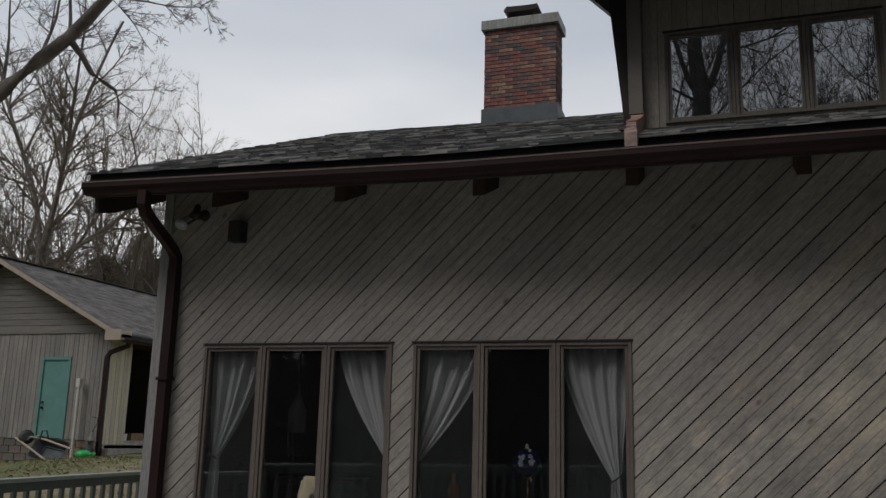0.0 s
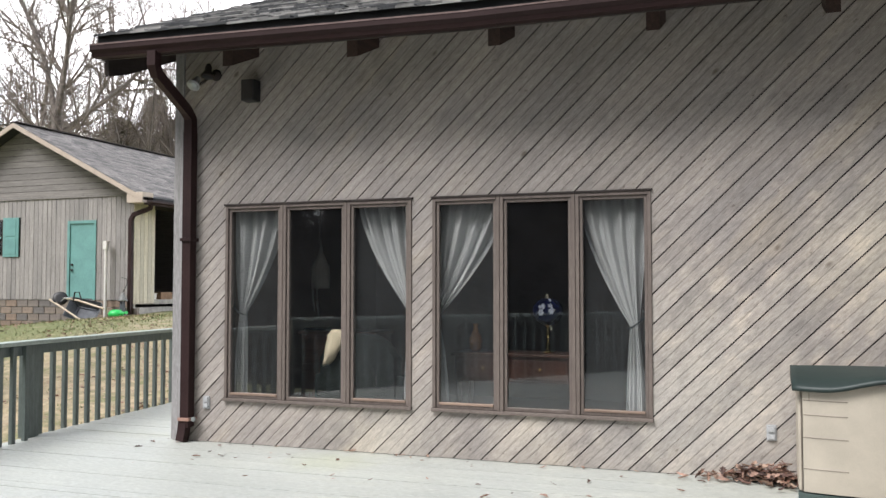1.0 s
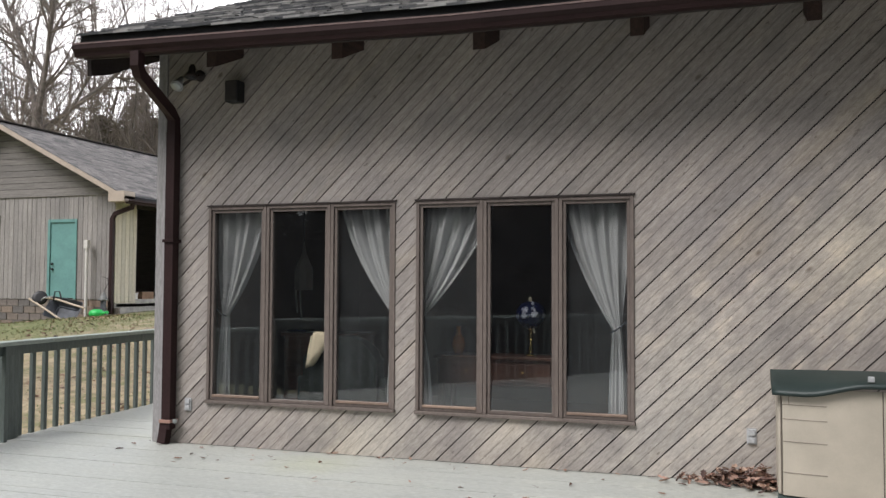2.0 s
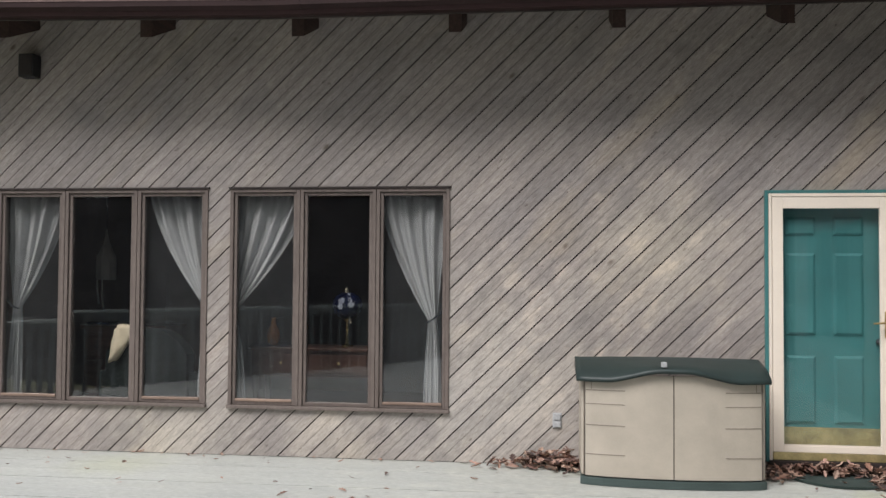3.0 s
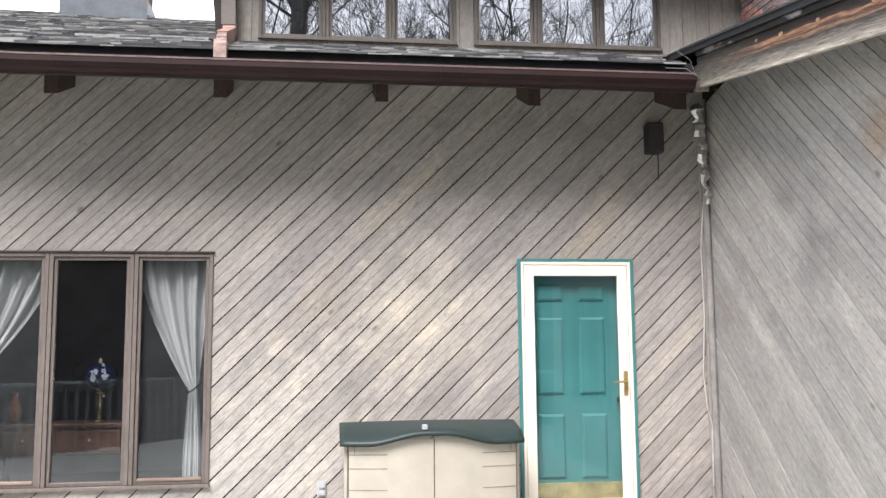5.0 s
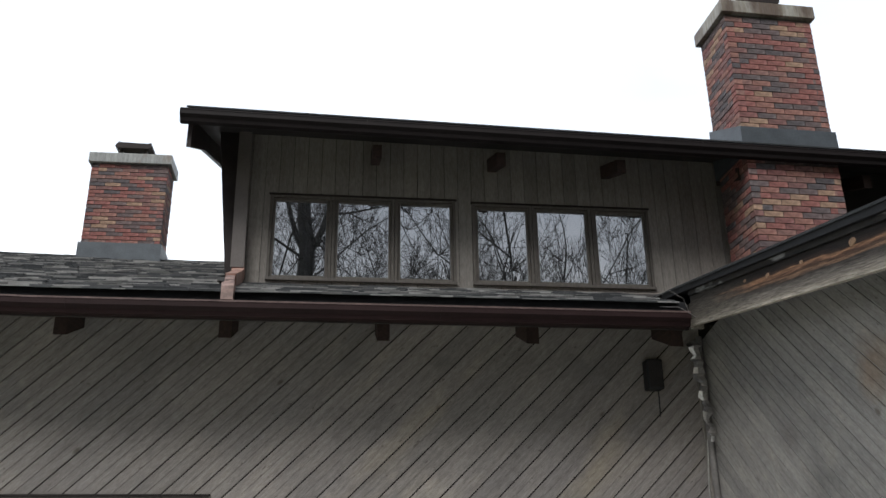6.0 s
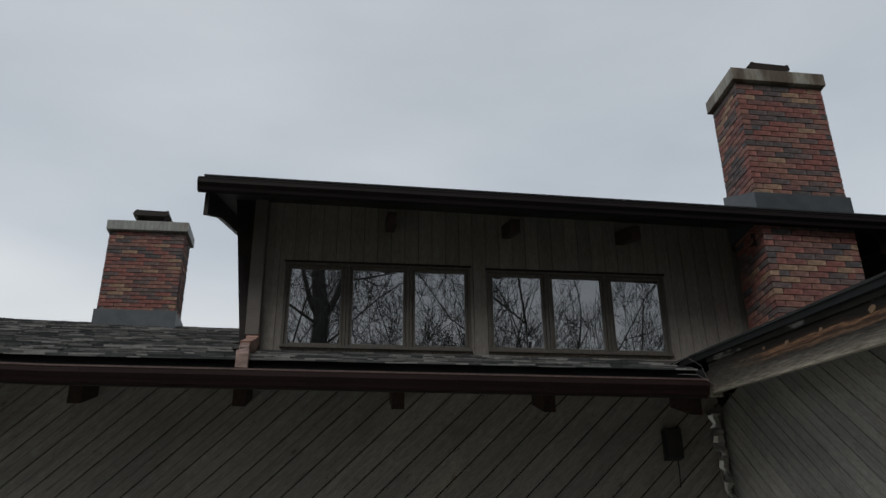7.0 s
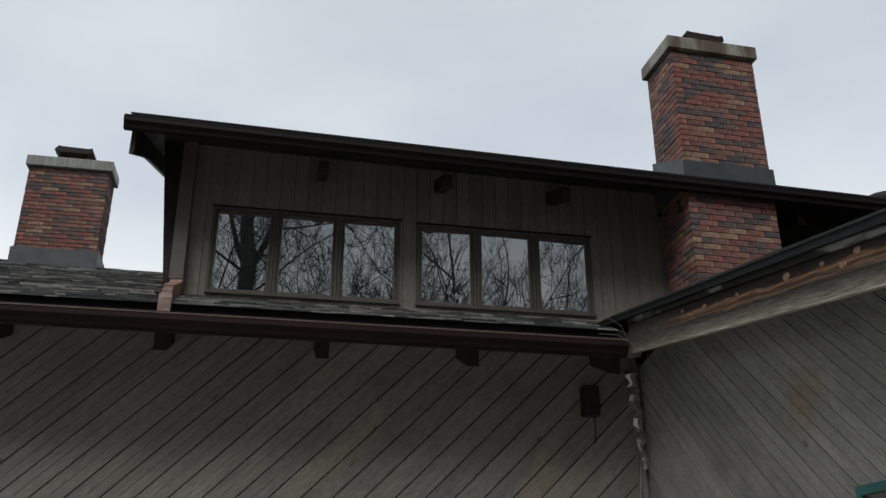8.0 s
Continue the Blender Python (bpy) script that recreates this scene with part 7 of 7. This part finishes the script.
for i in range(44):
    x = -34 + 1.35 * i + rng.uniform(-0.8, 0.8)
    plant_conifer(2 + i % 2, x, -25.5 - 0.010 * (x - 2) ** 2 + rng.uniform(-4.5, 2.0), rng.uniform(1.5, 2.05), rng.uniform(0, 360))


def build_woods():
    """The distant woodland edge all round: thin stems too many to count."""
    rng = random.Random(31)
    verts, faces = [], []
    for i in range(1500):
        a = rng.uniform(0, 2 * math.pi)
        r = rng.uniform(55, 95)
        x, y = r * math.cos(a) - 5, r * math.sin(a)
        if y > 12 and x > -0.95 * y:
            continue
        limb(verts, faces, rng, (x, y, ground_z(x, y) - 0.3), (rng.uniform(-0.1, 0.1), rng.uniform(-0.1, 0.1), 1), rng.uniform(7, 15), rng.uniform(0.08, 0.22), 1,
             spec_of(levels=2, kids=(0, 12, 0, 0), step=(2, 2, 1.2, 1), thin=0.015))
    tagged(new("far_woods", raw_mesh("far_woods", verts, faces, M_TWIG)), "distant bare winter woodland", "woods", kind="stuff")


build_woods()


# ---- leaves and grass ----
def leaf(verts, faces, rng, p, size, flat):
    """A curled oak leaf of four facets."""
    a = rng.uniform(0, 2 * math.pi)
    m = Matrix.Translation(p) @ Euler((rng.gauss(0, flat), rng.gauss(0, flat), a)).to_matrix().to_4x4()
    c = rng.uniform(-0.25, 0.6) * size
    pts = [(-size, 0, 0), (-size * 0.35, size * 0.42, c), (size * 0.45, size * 0.36, c * 0.7), (size, 0, c * 0.3), (size * 0.4, -size * 0.4, c * 0.8), (-size * 0.4, -size * 0.36, c), (0, 0, 0.0)]
    b = len(verts)
    verts += [tuple(m @ Vector(q)) for q in pts]
    faces += [(b, b + 1, b + 6), (b + 1, b + 2, b + 6), (b + 2, b + 3, b + 6), (b + 3, b + 4, b + 6), (b + 4, b + 5, b + 6), (b + 5, b, b + 6)]


def oak_leaf(verts, faces, rng, p, size, flat):
    """A dry lobed leaf, folded along its rib and curled at the tip."""
    m = Matrix.Translation(p) @ Euler((rng.gauss(0, flat), rng.gauss(0, flat), rng.uniform(0, 2 * math.pi))).to_matrix().to_4x4()
    fold, curl, slim = rng.uniform(0.1, 0.9), rng.uniform(-0.2, 0.7), rng.uniform(0.75, 1.15)
    rib = ((-1.0, 0.03), (-0.62, 0.30), (-0.42, 0.15), (-0.1, 0.46), (0.12, 0.22), (0.42, 0.40), (0.62, 0.20), (1.0, 0.03))
    b = len(verts)
    for u, w in rib:
        lift = curl * size * 0.5 * u * u
        for v in (-w, 0.0, w):
            verts.append(tuple(m @ Vector((u * size, v * size * slim, lift + fold * abs(v) * size))))
    for k in range(len(rib) - 1):
        q = b + 3 * k
        faces.extend(((q, q + 3, q + 4, q + 1), (q + 1, q + 4, q + 5, q + 2)))


def leaf_pile(name, label, spots, seed, flat=0.38):
    rng = random.Random(seed)
    verts, faces = [], []
    for cx, cy, rx, ry, h, n in spots:
        for _ in range(n):
            u, v = rng.gauss(0, 0.45), rng.gauss(0, 0.45)
            x, y = cx + u * rx, cy + v * ry
            if x > RIGHT - 0.05 or y > -0.05:
                continue
            top = h * math.exp(-(u * u + v * v) * 1.6)
            oak_leaf(verts, faces, rng, (x, y, 0.014 + rng.random() * top), rng.uniform(0.026, 0.064), flat)
    tagged(new(name, raw_mesh(name, verts, faces, M_LEAF)), label, "leaves", kind="stuff")


leaf_pile("leaf_pile", "heap of dry brown oak leaves against the bin", [(-0.12, -0.13, 0.42, 0.12, 0.13, 210), (0.06, -0.18, 0.14, 0.18, 0.17, 80)], 1)
leaf_pile("leaf_pile", "drift of dry brown oak leaves at the door and corner", [(2.05, -0.13, 0.75, 0.12, 0.09, 260), (2.72, -0.26, 0.42, 0.26, 0.17, 400), (2.66, -0.55, 0.34, 0.36, 0.12, 260), (2.95, -0.30, 0.28, 0.26, 0.12, 120), (2.85, -0.95, 0.25, 0.3, 0.03, 26), (1.62, -0.2, 0.2, 0.2, 0.07, 46)], 2)


def build_scatter():
    rng = random.Random(14)
    verts, faces = [], []
    for _ in range(100):
        x, y = rng.uniform(-5.6, 3.1), -0.06 - 1.3 * rng.random() ** 3
        oak_leaf(verts, faces, rng, (x, y, 0.010), rng.uniform(0.014, 0.042), 0.15)
    for _ in range(26):
        x, y = rng.uniform(1.6, 3.2), rng.uniform(-2.0, -0.5)
        oak_leaf(verts, faces, rng, (x, y, 0.012), rng.uniform(0.025, 0.06), 0.18)
    for _ in range(34):
        x, y = rng.uniform(-6.0, 3.1), rng.uniform(-8.5, -1.0)
        oak_leaf(verts, faces, rng, (x, y, 0.008), rng.uniform(0.010, 0.024), 0.12)
    tagged(new("fallen_leaves", raw_mesh("fallen_leaves", verts, faces, M_LEAF)), "scattered dry leaves on the deck boards", "leaves", kind="stuff")
    verts, faces = [], []
    for _ in range(5500):
        x, y = rng.uniform(-20, -6.4), -3 + 14.5 * rng.random() ** 1.5
        if x > -7.4 and y < 3:
            continue
        if noise.noise((x * 0.9, y * 0.9, 8.0)) < 0.0 and rng.random() < 0.75:
            continue
        leaf(verts, faces, rng, (x, y, ground_z(x, y) + 0.015), rng.uniform(0.022, 0.060), 0.2)
    tagged(new("lawn_leaves", raw_mesh("lawn_leaves", verts, faces, M_LEAF)), "dead leaves strewn over the lawn", "leaves", kind="stuff")
    verts, faces = [], []
    for _ in range(42000):
        x, y = rng.uniform(-21, -6.6), rng.uniform(-2, 12.0)
        if rng.random() < 0.9 * max(0.0, min(1.0, (9.5 - y) / 4)) or (noise.noise((x * 0.45, y * 0.45, 3.0)) < -0.05 and rng.random() < 0.7):
            continue
        if x > -7.4 and y < 3:
            continue
        z, h, a = ground_z(x, y), rng.uniform(0.02, 0.055), rng.uniform(0, math.pi)
        dx, dy = 0.012 * math.cos(a), 0.012 * math.sin(a)
        b = len(verts)
        verts += [(x - dx, y - dy, z - 0.01), (x + dx, y + dy, z - 0.01), (x + rng.uniform(-0.05, 0.05), y + rng.uniform(-0.05, 0.05), z + h)]
        faces.append((b, b + 1, b + 2))
    tagged(new("grass", raw_mesh("grass", verts, faces, M_GRASS)), "short winter grass in patches", "grass", kind="stuff")


build_scatter()


# ---- roof shingles ----
def build_shingles():
    rng = random.Random(21)
    course = 0.088
    cosr = 1 / math.hypot(1, SLOPE)
    run = (RIDGE_Y - EAVE_Y) / cosr
    shapes = {}
    verts, faces = [], []
    single = 0
    for k in range(int(run / course)):
        y = EAVE_Y - 0.055 + k * course * cosr
        right = XD - 0.08 if y > DORMER_Y - 0.05 else RX - 0.1
        x = XL - 0.05 - rng.uniform(0, 0.25)
        while x < right:
            w = round(rng.choice((0.10, 0.16, 0.22, 0.30)), 3)
            h = rng.choice((0.008, 0.014, 0.022))
            a, b = max(x, XL - 0.04), min(x + w - 0.004, right)
            if b - a > 0.03:
                dy, dz = course * 1.25 * cosr, course * 1.25 * cosr * SLOPE
                pts = [(0, 0, 0), (1, 0, 0), (1, 0, h), (0, 0, h), (0, dy, dz + 0.001), (1, dy, dz + 0.001)]
                fs = [(0, 1, 2, 3), (3, 2, 5, 4), (0, 3, 4), (1, 5, 2)]
                near = a > XD - 0.1 and y < DORMER_Y
                z = roof_z(y) - 0.030 + rise((a + b) / 2) + rng.uniform(0, 0.003) - (DROP * (y - EAVE_Y) / 1.6 if near else 0)
                if single < 300 and k < 10 and a < 0.2:
                    key = (round(b - a, 2), h)
                    if key not in shapes:
                        shapes[key] = raw_mesh("shingle", [(u * key[0], v, q) for u, v, q in pts], fs, M_SHINGLE)
                    ob = new("shingle", shapes[key])
                    ob.parent, ob.location = roof, (a, y, z)
                    single += 1
                else:
                    i = len(verts)
                    verts += [(a + u * (b - a), y + v, z + q) for u, v, q in pts]
                    faces += [tuple(i + t for t in f) for f in fs]
            x += w
    ob = new("shingles", raw_mesh("shingles", verts, faces, M_SHINGLE_REST))
    ob.parent = roof
    tagged(ob, "further rows of dark asphalt shingles", kind="stuff")


build_shingles()

# ---- deck boards ----
boards(deck, deck_cells(), 0, 0.142, lambda u, v, d: (u, v, -0.035 + d), M_DECK, thick=0.035, gap=0.0012, middle=0, name="deck_board", rng=random.Random(17))
